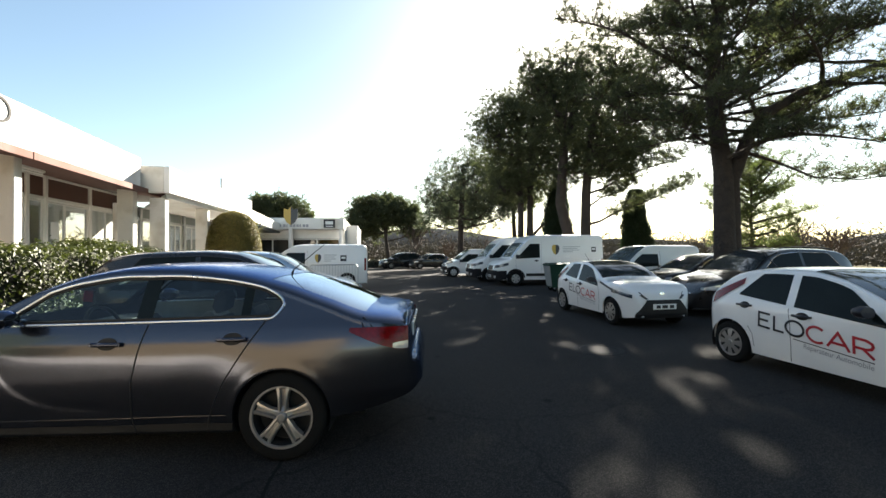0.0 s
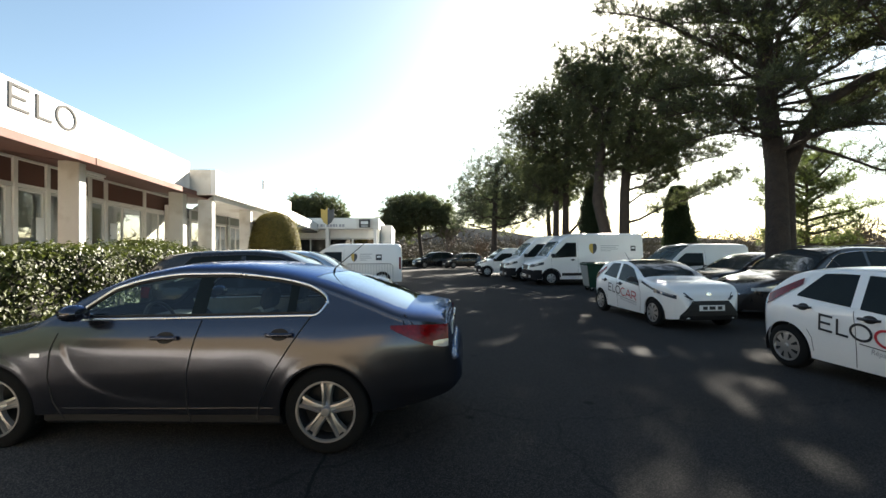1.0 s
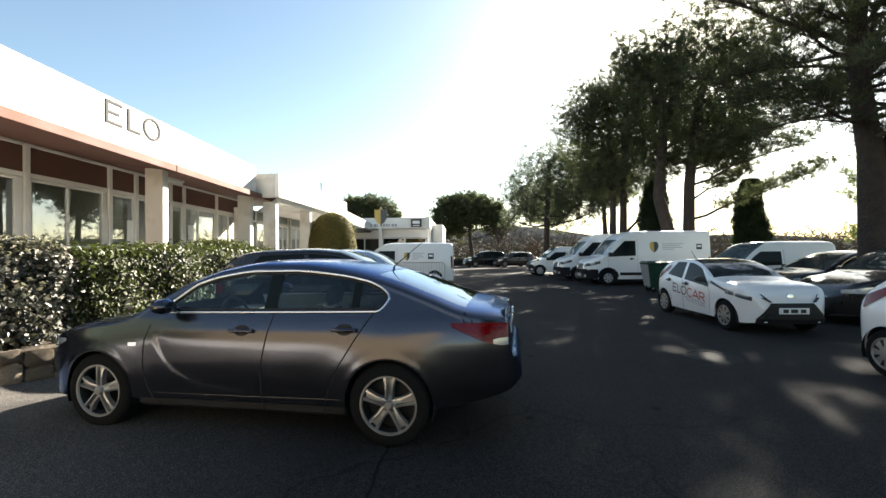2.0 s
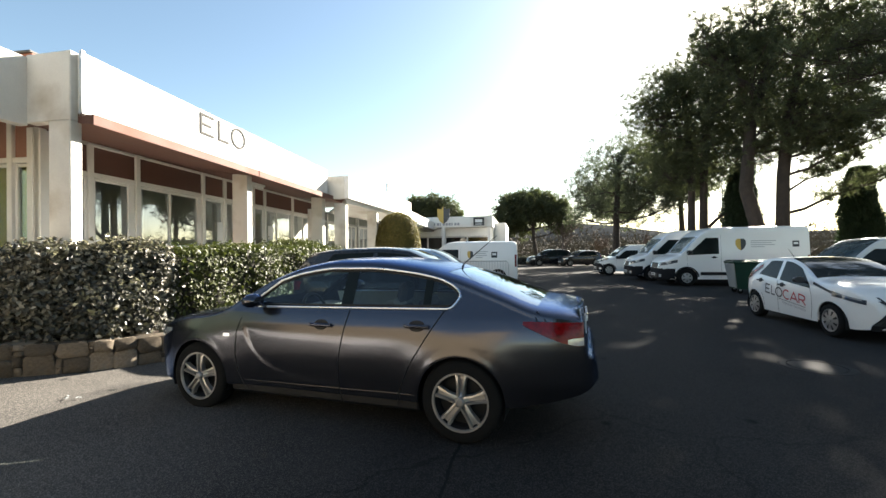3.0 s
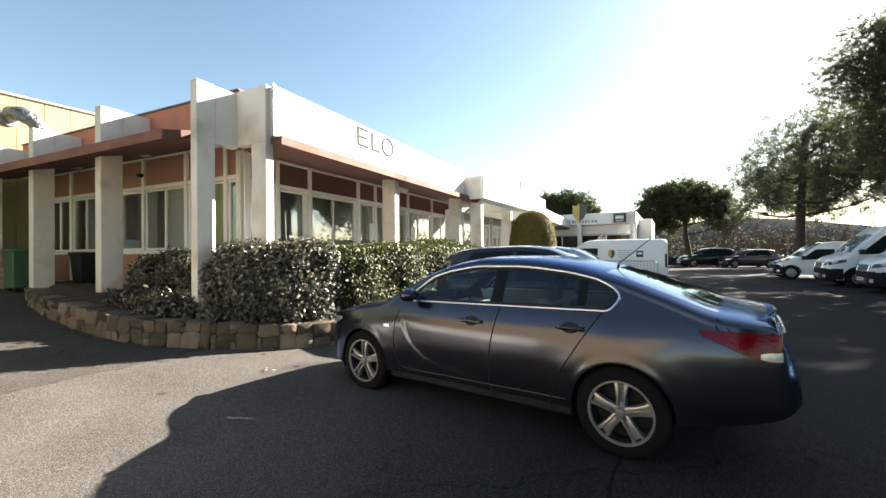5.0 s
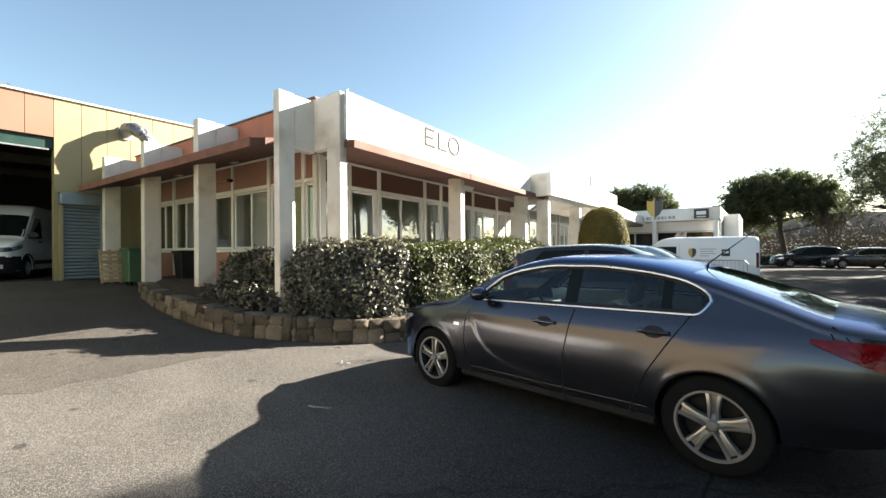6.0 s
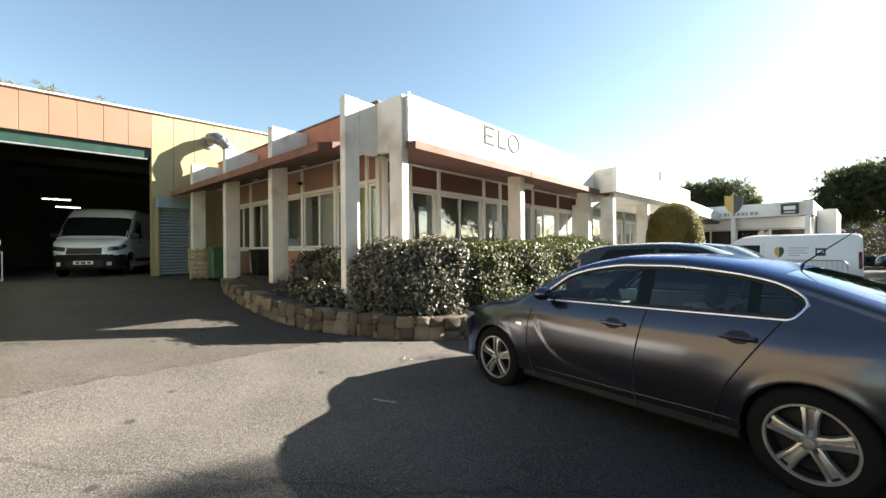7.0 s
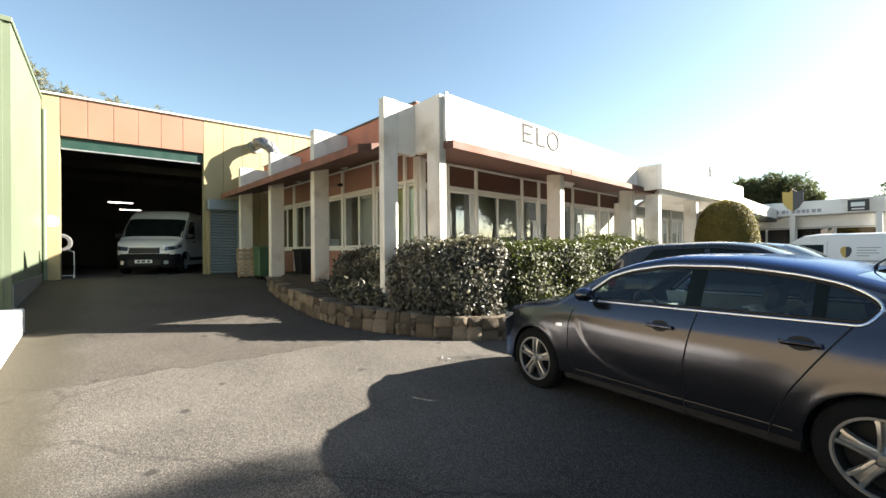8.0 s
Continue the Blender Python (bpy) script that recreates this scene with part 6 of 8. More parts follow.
# the grey saloon: nearer wheels at (-0.70, 3.37) and (-3.42, 3.74)
ang = math.degrees(math.atan2(3.74 - 3.37, -3.42 + 0.70))
off = 0.81
a_ = radians(ang)
grey_saloon(pose(-0.70 + off * math.sin(a_), 3.37 - off * math.cos(a_), 0, 0, 0.4, ang))
CARS = "cars parked along the trees"
marked_hatch(pose(5.04 + 0.72, 10.60, 0, 0, 0, -90), "small white city car with dark and red door stickers", "marked city cars")
marked_hatch(pose(5.02 + 0.72, 5.17, 0, 0, 0, -90), "small white city car with dark and red door stickers", "marked city cars")
plain_car(pose(10.9, 9.25, 0, 0, 0, 181), TALLCAR, "family_car", "black tall family car with silver grille bar", M_CARDARK, CARS, rails=True)
plain_car(pose(11.7, 12.2, 0, 0, 0, 180), HATCH, "hatchback", "dark brown hatchback parked nose out", M_CARDARK, CARS)
plain_car(pose(14.6, 6.3, 0, 0, 0, 181), HATCH, "hatchback", "dark hatchback behind the tall family car", M_CARDARK, CARS)
panel_van(pose(11.7, 15.2, 0, 0, 0, 180), SMALLVAN, "small_van", "small white panel van parked under the pines", group="parked vans", black_bumper=False)
panel_van(pose(9.89, 19.65, 0, 0, 0, 180), BOXER, "panel_van", "large white panel van with shield emblem on its side", emblem=True, group="parked vans")
panel_van(pose(9.4, 22.5, 0, 0, 0, 180), BOXER, "panel_van", "large white panel van beside another van", group="parked vans")
panel_van(pose(7.5, 27.0, 0, 0, 0, 182), SMALLVAN, "small_van", "small white van with black bumper", group="parked vans")
panel_van(pose(-1.3, 19.7, 0, 0, 0, 180) @ Matrix.Scale(1.09, 4), LONGVAN, "small_van", "white small van with shield emblem beside a crowd barrier", emblem=True, group="parked vans", black_bumper=False)
plain_car(pose(-3.68, 7.95, 0, 0, 0, 3), TALLCAR, "hatchback", "black hatchback parked nose towards the road", M_CARBLACK, "cars before the office")
plain_car(pose(-3.8, 10.6, 0, 0, 0, 2), TALLCAR, "hatchback", "pale blue metallic hatchback beside a black one", M_CARBLUE, "cars before the office")
plain_car(pose(3.6, 43.5, 0, 0, 0, 200), TALLCAR, "family_car", "dark car parked far down the road", M_CARBLACK, CARS)
plain_car(pose(6.4, 42.5, 0, 0, 0, 200), HATCH, "hatchback", "dark hatchback parked far down the road", M_CARDARK, CARS)
panel_van(pose(-22.35, 2.75, 0.756, 0, 0, -23), BOXER, "panel_van", "white van parked inside the workshop", group="parked vans", screen=M_DARKWIN)
panel_van(pose(-23.4, 4.25, 0.756, 0, 0, 2), BOXER, "panel_van", "white van half hidden inside the workshop", group="parked vans")

# ---- plants ----
def blades(points, n, length, width, rng, droop=0.0, up=0.3):
    """Needle bundles round each point, as thin triangles."""
    P = np.repeat(np.asarray(points, float), n, axis=0)
    k = len(P)
    d = rng.normal(size=(k, 3))
    d[:, 2] += up
    d /= np.linalg.norm(d, axis=1)[:, None]
    side = np.cross(d, rng.normal(size=(k, 3)))
    side /= np.linalg.norm(side, axis=1)[:, None] + 1e-9
    L = length * rng.uniform(0.6, 1.2, size=(k, 1))
    s = P + d * L * 0.12
    v = np.stack([s - side * width / 2, s + side * width / 2, s + d * L], 1).reshape(-1, 3)
    return v, np.arange(3 * k).reshape(-1, 3)


# sun patches of the road (x, y, radius) and the yard's shade edge, read off the view; crowns are thinned to match
SUN_PATCHES = [(3.67, 6.2, 0.22), (3.13, 6.65, 0.16), (3.75, 9.4, 0.22), (4.2, 9.75, 0.15), (3.3, 4.66, 0.1), (3.45, 5.45, 0.08), (5.3, 6.2, 0.12),
               (3.65, 11.0, 0.14), (2.7, 16.4, 0.25), (4.9, 26.9, 0.35), (1.1, 27.1, 0.4), (3.6, 21.9, 0.25), (1.65, 19.6, 0.25)]
SHADE_EDGE = curve_fn([(0.3, -3.75), (1.2, -3.6), (1.9, -3.55), (2.3, -3.7), (2.9, -4.35), (3.4, -4.65), (4.6, -4.95)])


def sunned(P):
    """Keeps the places whose shade misses the sunny patches of road and yard."""
    P = np.asarray(P, float)
    g = P[:, :2] - P[:, 2:] * np.array([TO_SUN.x, TO_SUN.y]) / TO_SUN.z
    keep = np.ones(len(P), bool)
    for x, y, r in SUN_PATCHES:
        keep &= np.hypot(g[:, 0] - x, (g[:, 1] - y) * 0.8) > r + 0.05
    keep &= ~((g[:, 1] > 0.3) & (g[:, 1] < 4.6) & (g[:, 0] < SHADE_EDGE(g[:, 1])) & (g[:, 0] > -14))
    return keep


def tri_mesh(name, v, f, mat):
    me = bpy.data.meshes.new(name)
    n = f.shape[1]
    me.vertices.add(len(v))
    me.vertices.foreach_set("co", np.asarray(v, np.float32).ravel())
    me.loops.add(f.size)
    me.loops.foreach_set("vertex_index", f.ravel().astype(np.int32))
    me.polygons.add(len(f))
    me.polygons.foreach_set("loop_start", np.arange(0, f.size, n, dtype=np.int32))
    me.update(calc_edges=True)
    me.materials.append(mat)
    return me


def limb(p0, way, length, rng, steps=6, lift=0.15, wob=0.12):
    pts, p, d = [Vector(p0)], Vector(p0), Vector(way).normalized()
    for i in range(steps):
        d = (d + Vector(rng.normal(size=3)) * wob + Vector((0, 0, lift / steps))).normalized()
        p = p + d * length / steps
        pts.append(p.copy())
    return pts


def pine(name, x, y, stems, radius, crown_lo, crown_hi, seed, limbs=26, label="", mat=None, per=16, dens=1.0, lean=0.0, twig=6, blade=0.2, flat=0.0, wide=0.03, paths=None):
    """A pine: stems (list of offset, height, thickness), limbs up the crown, twigs and needle clumps."""
    rng = np.random.default_rng(seed)
    tree = thing(name, pose(x, y, rise(x)), label or "tall umbrella pine with dark needles and bare lower limbs", "tree", "pines")
    wood, tips = Shape(), []
    lines = [([Vector(p) for p in pts], r) for pts, r in paths or ()]
    for (ox, oy, dx, dy, h, r) in stems or ():
        path = [Vector((ox * 0.2 * min(i, 5) / 5 + ox + dx * (i / 9) ** 1.3 + 0.12 * math.sin(i * 1.3 + seed), oy + dy * (i / 9) ** 1.3 + 0.1 * math.cos(i * 1.1 + seed), h * i / 9)) for i in range(10)]
        path[0] = Vector((ox, oy, -0.05))
        lines.append((path, r))
    for path, r in lines:
        m = len(path) - 1
        part("trunk", Shape().tube(path, [r * (1.25 if i == 0 and path[0].z < 1 else 1) * (1 - 0.7 * i / m) for i in range(m + 1)], 12), M_BARK, tree, smooth=True)
        z0, z1 = max(path[0].z, crown_lo), path[-1].z
        n = limbs if path[0].z < 1 and paths is None else int(limbs * (0.45 if path[0].z > 1 else 0.75))
        for k in range(n):
            t = (k + rng.uniform(0, 1)) / n
            z = z0 + (z1 - z0) * t
            i = max(j for j in range(m) if path[j].z <= z)
            base = path[i].lerp(path[i + 1], (z - path[i].z) / max(path[i + 1].z - path[i].z, 0.01))
            tt = (z - crown_lo) / (crown_hi - crown_lo)
            a = k * 2.399 + rng.uniform(-0.4, 0.4)
            reach = radius * (0.35 + 0.65 * math.sin(math.pi * min(0.2 + 0.72 * tt, 1))) * rng.uniform(0.7, 1.1)
            pts = limb(base, (math.cos(a), math.sin(a), 0.1 + 0.5 * tt), reach, rng, 6, 0.2)
            wood.tube(pts, [max(0.085 * (1 - i / 7), 0.012) for i in range(7)], 6, caps=False)
            for j in range(2, 7):
                for q in range(twig):
                    b = rng.uniform(0, 2 * math.pi)
                    ln = rng.uniform(0.35, 1.0) * (1.15 - 0.09 * j) * radius / 4
                    tp = limb(pts[j], (math.cos(b), math.sin(b), rng.uniform(-0.1, 0.6)), ln, rng, 3, 0.25)
                    wood.tube(tp, [0.016, 0.012, 0.009, 0.005], 4, caps=False)
                    tips += [tp[2], tp[3]]
                    if rng.uniform() < dens:
                        tips.append(tp[3] + Vector(rng.normal(size=3)) * 0.22)
    tagged(part("branchwork", wood, M_BARK, tree, fix=False), kind="stuff")
    pts = np.array([tuple(p) for p in tips])
    pts = np.repeat(pts, 2, axis=0) + rng.normal(size=(2 * len(pts), 3)) * 0.13
    v, f = blades(pts, per, blade, wide, rng)
    tagged(part("crown", tri_mesh("crown", v, f, mat or M_NEEDLE), None, tree), kind="stuff")
    return tree


def leaf_block(name, rows, label, category, mat, count, seed, size=0.07, group="", pale=0):
    """A clipped hedge: a near-black core for the shade inside and leaves on its skin. rows: x, y, half width, z0, z1
    along its run.
    """
    rng = np.random.default_rng(seed)
    th = thing(name, pose(0, 0, 0), label, category, group)
    P = [np.array(r, float) for r in rows]
    seg = [np.linalg.norm(b[:2] - a[:2]) for a, b in zip(P, P[1:])]
    tot = sum(seg)
    sh = Shape()
    rings = []
    for i, r in enumerate(P):
        way = P[min(i + 1, len(P) - 1)][:2] - P[max(i - 1, 0)][:2]
        way /= np.linalg.norm(way)
        n = np.array([-way[1], way[0]])
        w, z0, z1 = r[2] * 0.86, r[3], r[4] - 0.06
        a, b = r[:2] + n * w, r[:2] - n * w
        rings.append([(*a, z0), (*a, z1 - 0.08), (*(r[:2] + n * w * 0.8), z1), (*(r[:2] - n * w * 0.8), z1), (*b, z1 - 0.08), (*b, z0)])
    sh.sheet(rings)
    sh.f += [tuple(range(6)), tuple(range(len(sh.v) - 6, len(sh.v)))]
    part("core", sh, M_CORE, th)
    V, N = [], []
    turn = []
    for i in range(len(P)):
        way = P[min(i + 1, len(P) - 1)][:2] - P[max(i - 1, 0)][:2]
        turn.append(np.array([-way[1], way[0]]) / np.linalg.norm(way))
    s = rng.uniform(0, tot, count)
    cum = np.cumsum([0] + seg)
    for d in s:
        i = min(np.searchsorted(cum, d, side="right") - 1, len(seg) - 1)
        t = (d - cum[i]) / seg[i]
        r = P[i] * (1 - t) + P[i + 1] * t
        way = (P[i + 1] - P[i])[:2] / seg[i]
        n = turn[i] * (1 - t) + turn[i + 1] * t
        n /= np.linalg.norm(n)
        hgt = r[4] - r[3]
        u = rng.uniform(0, 2 * hgt + 2 * r[2])
        bulge = 1 + 0.15 * math.sin(d * 4.3 + u * 2.6) + 0.09 * math.sin(d * 13 + u * 5) + 0.05 * math.sin(u * 9)
        if u < hgt:
            q, nn = np.array([*(r[:2] + n * r[2] * bulge), r[3] + u]), np.array([*n, 0.25])
        elif u < 2 * hgt:
            q, nn = np.array([*(r[:2] - n * r[2] * bulge), r[3] + u - hgt]), np.array([*-n, 0.25])
        else:
            e = (u - 2 * hgt) / r[2] - 1
            q, nn = np.array([*(r[:2] + n * r[2] * e), r[4] + 0.035 * math.sin(d * 5.3) + 0.02 * math.sin(d * 11) + rng.uniform(-0.04, 0.06)]), np.array([0, 0, 1.0])
        if i in (0, len(seg) - 1) and rng.uniform() < 0.06:
            q[:2] += way * rng.uniform(-0.1, 0.1)
        V.append(q + rng.normal(size=3) * 0.055)
        N.append(nn)
    # end faces
    for e, sg in ((0, -1), (-1, 1)):
        r = P[e]
        way = (P[1] - P[0])[:2] if e == 0 else (P[-1] - P[-2])[:2]
        way /= np.linalg.norm(way)
        n = np.array([-way[1], way[0]])
        for _ in range(int(count * r[2] * (r[4] - r[3]) / max(tot, 0.3) / 1.2)):
            V.append(np.array([*(r[:2] + n * r[2] * rng.uniform(-1, 1) + way * sg * rng.uniform(0, 0.05)), rng.uniform(r[3], r[4])]))
            N.append(np.array([*(way * sg), 0.2]))
    V, N = np.array(V), np.array(N)
    leaves(th, V, N, size, mat, rng)
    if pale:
        # pale leaves stand in for sun glints, thickest along the clipped top
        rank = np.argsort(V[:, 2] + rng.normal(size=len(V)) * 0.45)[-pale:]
        leaves(th, V[rank] + N[rank] * 0.02, N[rank], size * 0.9, M_HEDGELIT, rng, "young_leaves")
    return th


def leaves(parent, V, N, size, mat, rng, name="leaves"):
    """Folded leaves at places V that face roughly along N."""
    k = len(V)
    n = N + rng.normal(size=(k, 3)) * 0.45
    n /= np.linalg.norm(n, axis=1)[:, None]
    t = np.cross(n, rng.normal(size=(k, 3)))
    t /= np.linalg.norm(t, axis=1)[:, None] + 1e-9
    b = np.cross(n, t)
    L = size * rng.uniform(0.65, 1.3, size=(k, 1))
    W = L * 0.3
    base, tip = V - t * L * 0.5, V + t * L * 0.5 - n * L * 0.12
    mid = V + n * L * 0.02
    l, r = mid + b * W + n * L * 0.1, mid - b * W + n * L * 0.1
    v = np.stack([base, l, tip, r], 1).reshape(-1, 3)
    i = np.arange(k)[:, None] * 4
    f = np.concatenate([i + np.array([[0, 2, 1]]), i + np.array([[0, 3, 2]])])
    return tagged(part(name, tri_mesh(name, v, f, mat), None, parent), kind="stuff")


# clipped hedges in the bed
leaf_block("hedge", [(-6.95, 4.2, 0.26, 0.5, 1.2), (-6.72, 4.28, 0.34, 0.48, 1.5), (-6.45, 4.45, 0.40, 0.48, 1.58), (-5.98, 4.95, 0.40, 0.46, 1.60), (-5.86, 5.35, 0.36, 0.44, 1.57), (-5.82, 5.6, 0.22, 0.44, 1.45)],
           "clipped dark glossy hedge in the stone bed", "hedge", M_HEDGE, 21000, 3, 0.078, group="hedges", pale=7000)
leaf_block("hedge", [(-5.88, 5.45, 0.2, 0.36, 1.4), (-5.8, 5.75, 0.36, 0.36, 1.52), (-5.7, 6.4, 0.42, 0.3, 1.58), (-5.6, 7.5, 0.42, 0.3, 1.60), (-5.6, 9.6, 0.42, 0.3, 1.60), (-5.6, 11.4, 0.42, 0.3, 1.58)],
           "clipped bright green hedge along the office front", "hedge", M_HEDGE2, 24000, 4, 0.075, group="hedges")
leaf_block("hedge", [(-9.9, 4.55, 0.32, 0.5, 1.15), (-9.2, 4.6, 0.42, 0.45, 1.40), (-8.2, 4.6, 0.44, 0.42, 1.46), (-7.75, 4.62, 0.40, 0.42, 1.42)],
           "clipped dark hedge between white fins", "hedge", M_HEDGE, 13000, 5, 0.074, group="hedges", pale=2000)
leaf_block("shrub", [(-9.3, 3.85, 0.22, 0.5, 0.72), (-8.4, 3.8, 0.26, 0.46, 0.86), (-7.6, 3.85, 0.25, 0.42, 0.78), (-7.05, 4.0, 0.22, 0.42, 0.76)],
           "straggling dark shrub low in the stone bed", "shrub", M_HEDGE, 5000, 15, 0.085, group="hedges")
leaf_block("hedge", [(-6.6, 10.4, 0.5, 0.7, 1.78), (-6.6, 11.6, 0.5, 0.7, 1.78)], "low clipped shrub before the office windows", "hedge", M_HEDGE2, 5000, 6, 0.07, group="hedges")


def topiary():
    rng = np.random.default_rng(9)
    th = thing("topiary", pose(-5.44, 17.0, 0.0) @ Matrix.Diagonal((1.25, 1.25, 1.117, 1)), "tall clipped olive-green dome topiary beside a yucca", "shrub")
    prof = [(0.60, 0.0), (0.74, 0.4), (0.80, 1.1), (0.76, 1.8), (0.62, 2.4), (0.38, 2.75), (0.02, 2.9)]
    part("core", Shape().lathe([(r * 0.96, z) for r, z in prof], 28), M_TOPIARY, th)
    f = curve_fn([(z, r) for r, z in prof])
    V, N = [], []
    for _ in range(26000):
        z, a = 2.9 * rng.uniform() ** 0.9, rng.uniform(0, 2 * math.pi)
        r = float(f(z)) * (1 + rng.normal() * 0.012)
        V.append((r * math.cos(a), r * math.sin(a), z))
        N.append((math.cos(a), math.sin(a), 0.3 + 1.5 * max(z - 2.2, 0)))
    leaves(th, np.array(V), np.array(N), 0.055, M_TOPIARY, rng)


topiary()


def yucca(x, y, z, h, n, seed, size):
    rng = np.random.default_rng(seed)
    th = thing("yucca", pose(x, y, z), "spiky yucca plant with pale green sword leaves", "plant", "yuccas")
    part("stem", Shape().tube([(0, 0, 0), (0.02, 0.02, h)], [0.09, 0.07], 8), M_BARK, th)
    s = Shape()
    for k in range(n):
        a, e = k * 2.399, rng.uniform(-0.2, 1.4)
        d = Vector((math.cos(a) * math.cos(e), math.sin(a) * math.cos(e), math.sin(e)))
        sd = d.cross(Vector((0, 0, 1))).normalized() * 0.025
        p = Vector((0.02, 0.02, h))
        m, t = p + d * size * 0.6, p + d * size + Vector((0, 0, -0.12 * size))
        s.add([p - sd, p + sd, m + sd, m - sd, t], [(0, 1, 2, 3), (3, 2, 4)])
    part("leaves", s, M_YUCCA, th, fix=False)


yucca(-5.25, 19.0, 0, 2.45, 70, 1, 0.78)
yucca(-6.35, 8.95, 0.5, 0.75, 50, 2, 0.55)

# pines along the parked cars
def clump_pine(x, y, stems, clumps, seed, label, mat=None, per=26, blade=0.24, wide=0.036, fill=150, far=1.0, arms=()):
    """A dense pine: stems as point lists with a thickness, and round clumps of foliage carried by limbs."""
    rng = np.random.default_rng(seed)
    tree = thing("pine_tree", Matrix.Translation((x * far, y * far, 1.56 * (1 - far))) @ Matrix.Scale(far, 4), label, "tree", "pines")
    wood, tips, paths = Shape(), [], []
    for pts, r in stems:
        n = len(pts)
        pts = [Vector(p) for p in pts]
        part("trunk", Shape().tube(pts, [r * (1.3 if i == 0 else 1 - 0.6 * i / n) for i in range(n)], 12), M_BARK, tree, smooth=True)
        paths += [pts[i].lerp(pts[i + 1], t) for i in range(n - 1) for t in (0.0, 0.33, 0.66)]
    for pts, r in arms:
        pts = [Vector(p) for p in pts]
        wood.tube(pts, [max(r * (1 - i / len(pts)), 0.01) for i in range(len(pts))], 7, caps=False)
        tips.append(np.array([tuple(p) for p in shoots(wood, pts, rng, 5.0, 0.6)])[::2])
    for cx, cy, cz, cr in clumps:
        cr *= 1.22
        c = Vector((cx, cy, cz))
        low = [p for p in paths if p.z < c.z - 0.2 and p.z > 1.5] or paths
        base = min(low, key=lambda p: (p - c).length + 0.6 * abs(c.z - 1.0 - p.z))
        mid = base.lerp(c, 0.55) + Vector((0, 0, -0.25 * cr))
        wood.tube([base, base.lerp(mid, 0.5) + Vector(rng.normal(size=3)) * 0.08, mid, c], [0.085, 0.07, 0.055, 0.03], 6, caps=False)
        k = int(fill * cr * cr) + 8
        d = rng.normal(size=(k, 3))
        d /= np.linalg.norm(d, axis=1)[:, None]
        lump = 1 + 0.16 * np.sin(3.1 * d[:, :1] * 2 + cx * 7) + 0.14 * np.sin(5 * d[:, 1:2] + 3 * d[:, 2:] + cy * 3) + 0.10 * rng.normal(size=(k, 1))
        q = d * (rng.uniform(0.12, 1.0, size=(k, 1)) ** 0.45) * cr * lump * np.array([1.06, 1.06, 0.86]) + np.array(tuple(c))
        tips.append(q)
        for e in q[:: max(k // 26, 1)]:
            e = Vector(e)
            s = (mid if rng.uniform() < 0.4 else c)
            wood.tube([s, s.lerp(e, 0.5) + Vector(rng.normal(size=3)) * 0.08, e], [0.024, 0.016, 0.006], 4, caps=False)
    tagged(part("branchwork", wood, M_BARK, tree, fix=False), kind="stuff")
    pts = np.concatenate(tips)
    pts = np.repeat(pts, 2, axis=0) + rng.normal(size=(2 * len(pts), 3)) * 0.11
    pts = pts[sunned(pts * far + np.array([x * far, y * far, 1.56 * (1 - far)]))]
    v, f = blades(pts, per // 2, blade, wide, rng, up=0.5)
    tagged(part("crown", tri_mesh("crown", v, f, mat or M_NEEDLE), None, tree), kind="stuff")
    return tree


DENSE = "tall dense umbrella pine over the parked vans"


def shoots(wood, pts, rng, per_metre=5.0, size=1.0):
    """Side shoots along the outer part of a limb; gives the places of their needle tufts."""
    m, tufts = len(pts) - 1, []
    total = sum((q - p).length for p, q in zip(pts, pts[1:]))
    for k in range(int(total * per_metre)):
        u = (0.30 + 0.70 * (k + rng.uniform()) / (total * per_metre)) * m
        i = min(int(u), m - 1)
        p, way = pts[i].lerp(pts[i + 1], u - i), (pts[i + 1] - pts[i]).normalized()
        turn = rng.uniform(0.5, 1.2) * (1 if k % 2 else -1)
        d = Matrix.Rotation(turn, 3, "Z") @ way + Vector((0, 0, rng.uniform(-0.15, 0.55)))
        sub = limb(p, d, size * rng.uniform(0.35, 1.1) * (1.25 - 0.6 * u / m), rng, 3, 0.25, 0.2)
        wood.tube(sub, [0.016, 0.012, 0.009, 0.005], 4, caps=False)
        for q in (1, 2, 3):
            for _ in range(2):
                e = sub[q] + Vector((*(rng.normal(size=2) * 0.2), rng.uniform(-0.05, 0.3))) * size
                wood.tube([sub[q], e], [0.006, 0.004], 3, caps=False)
                tufts += [e, sub[q].lerp(e, 0.6)]
    return tufts


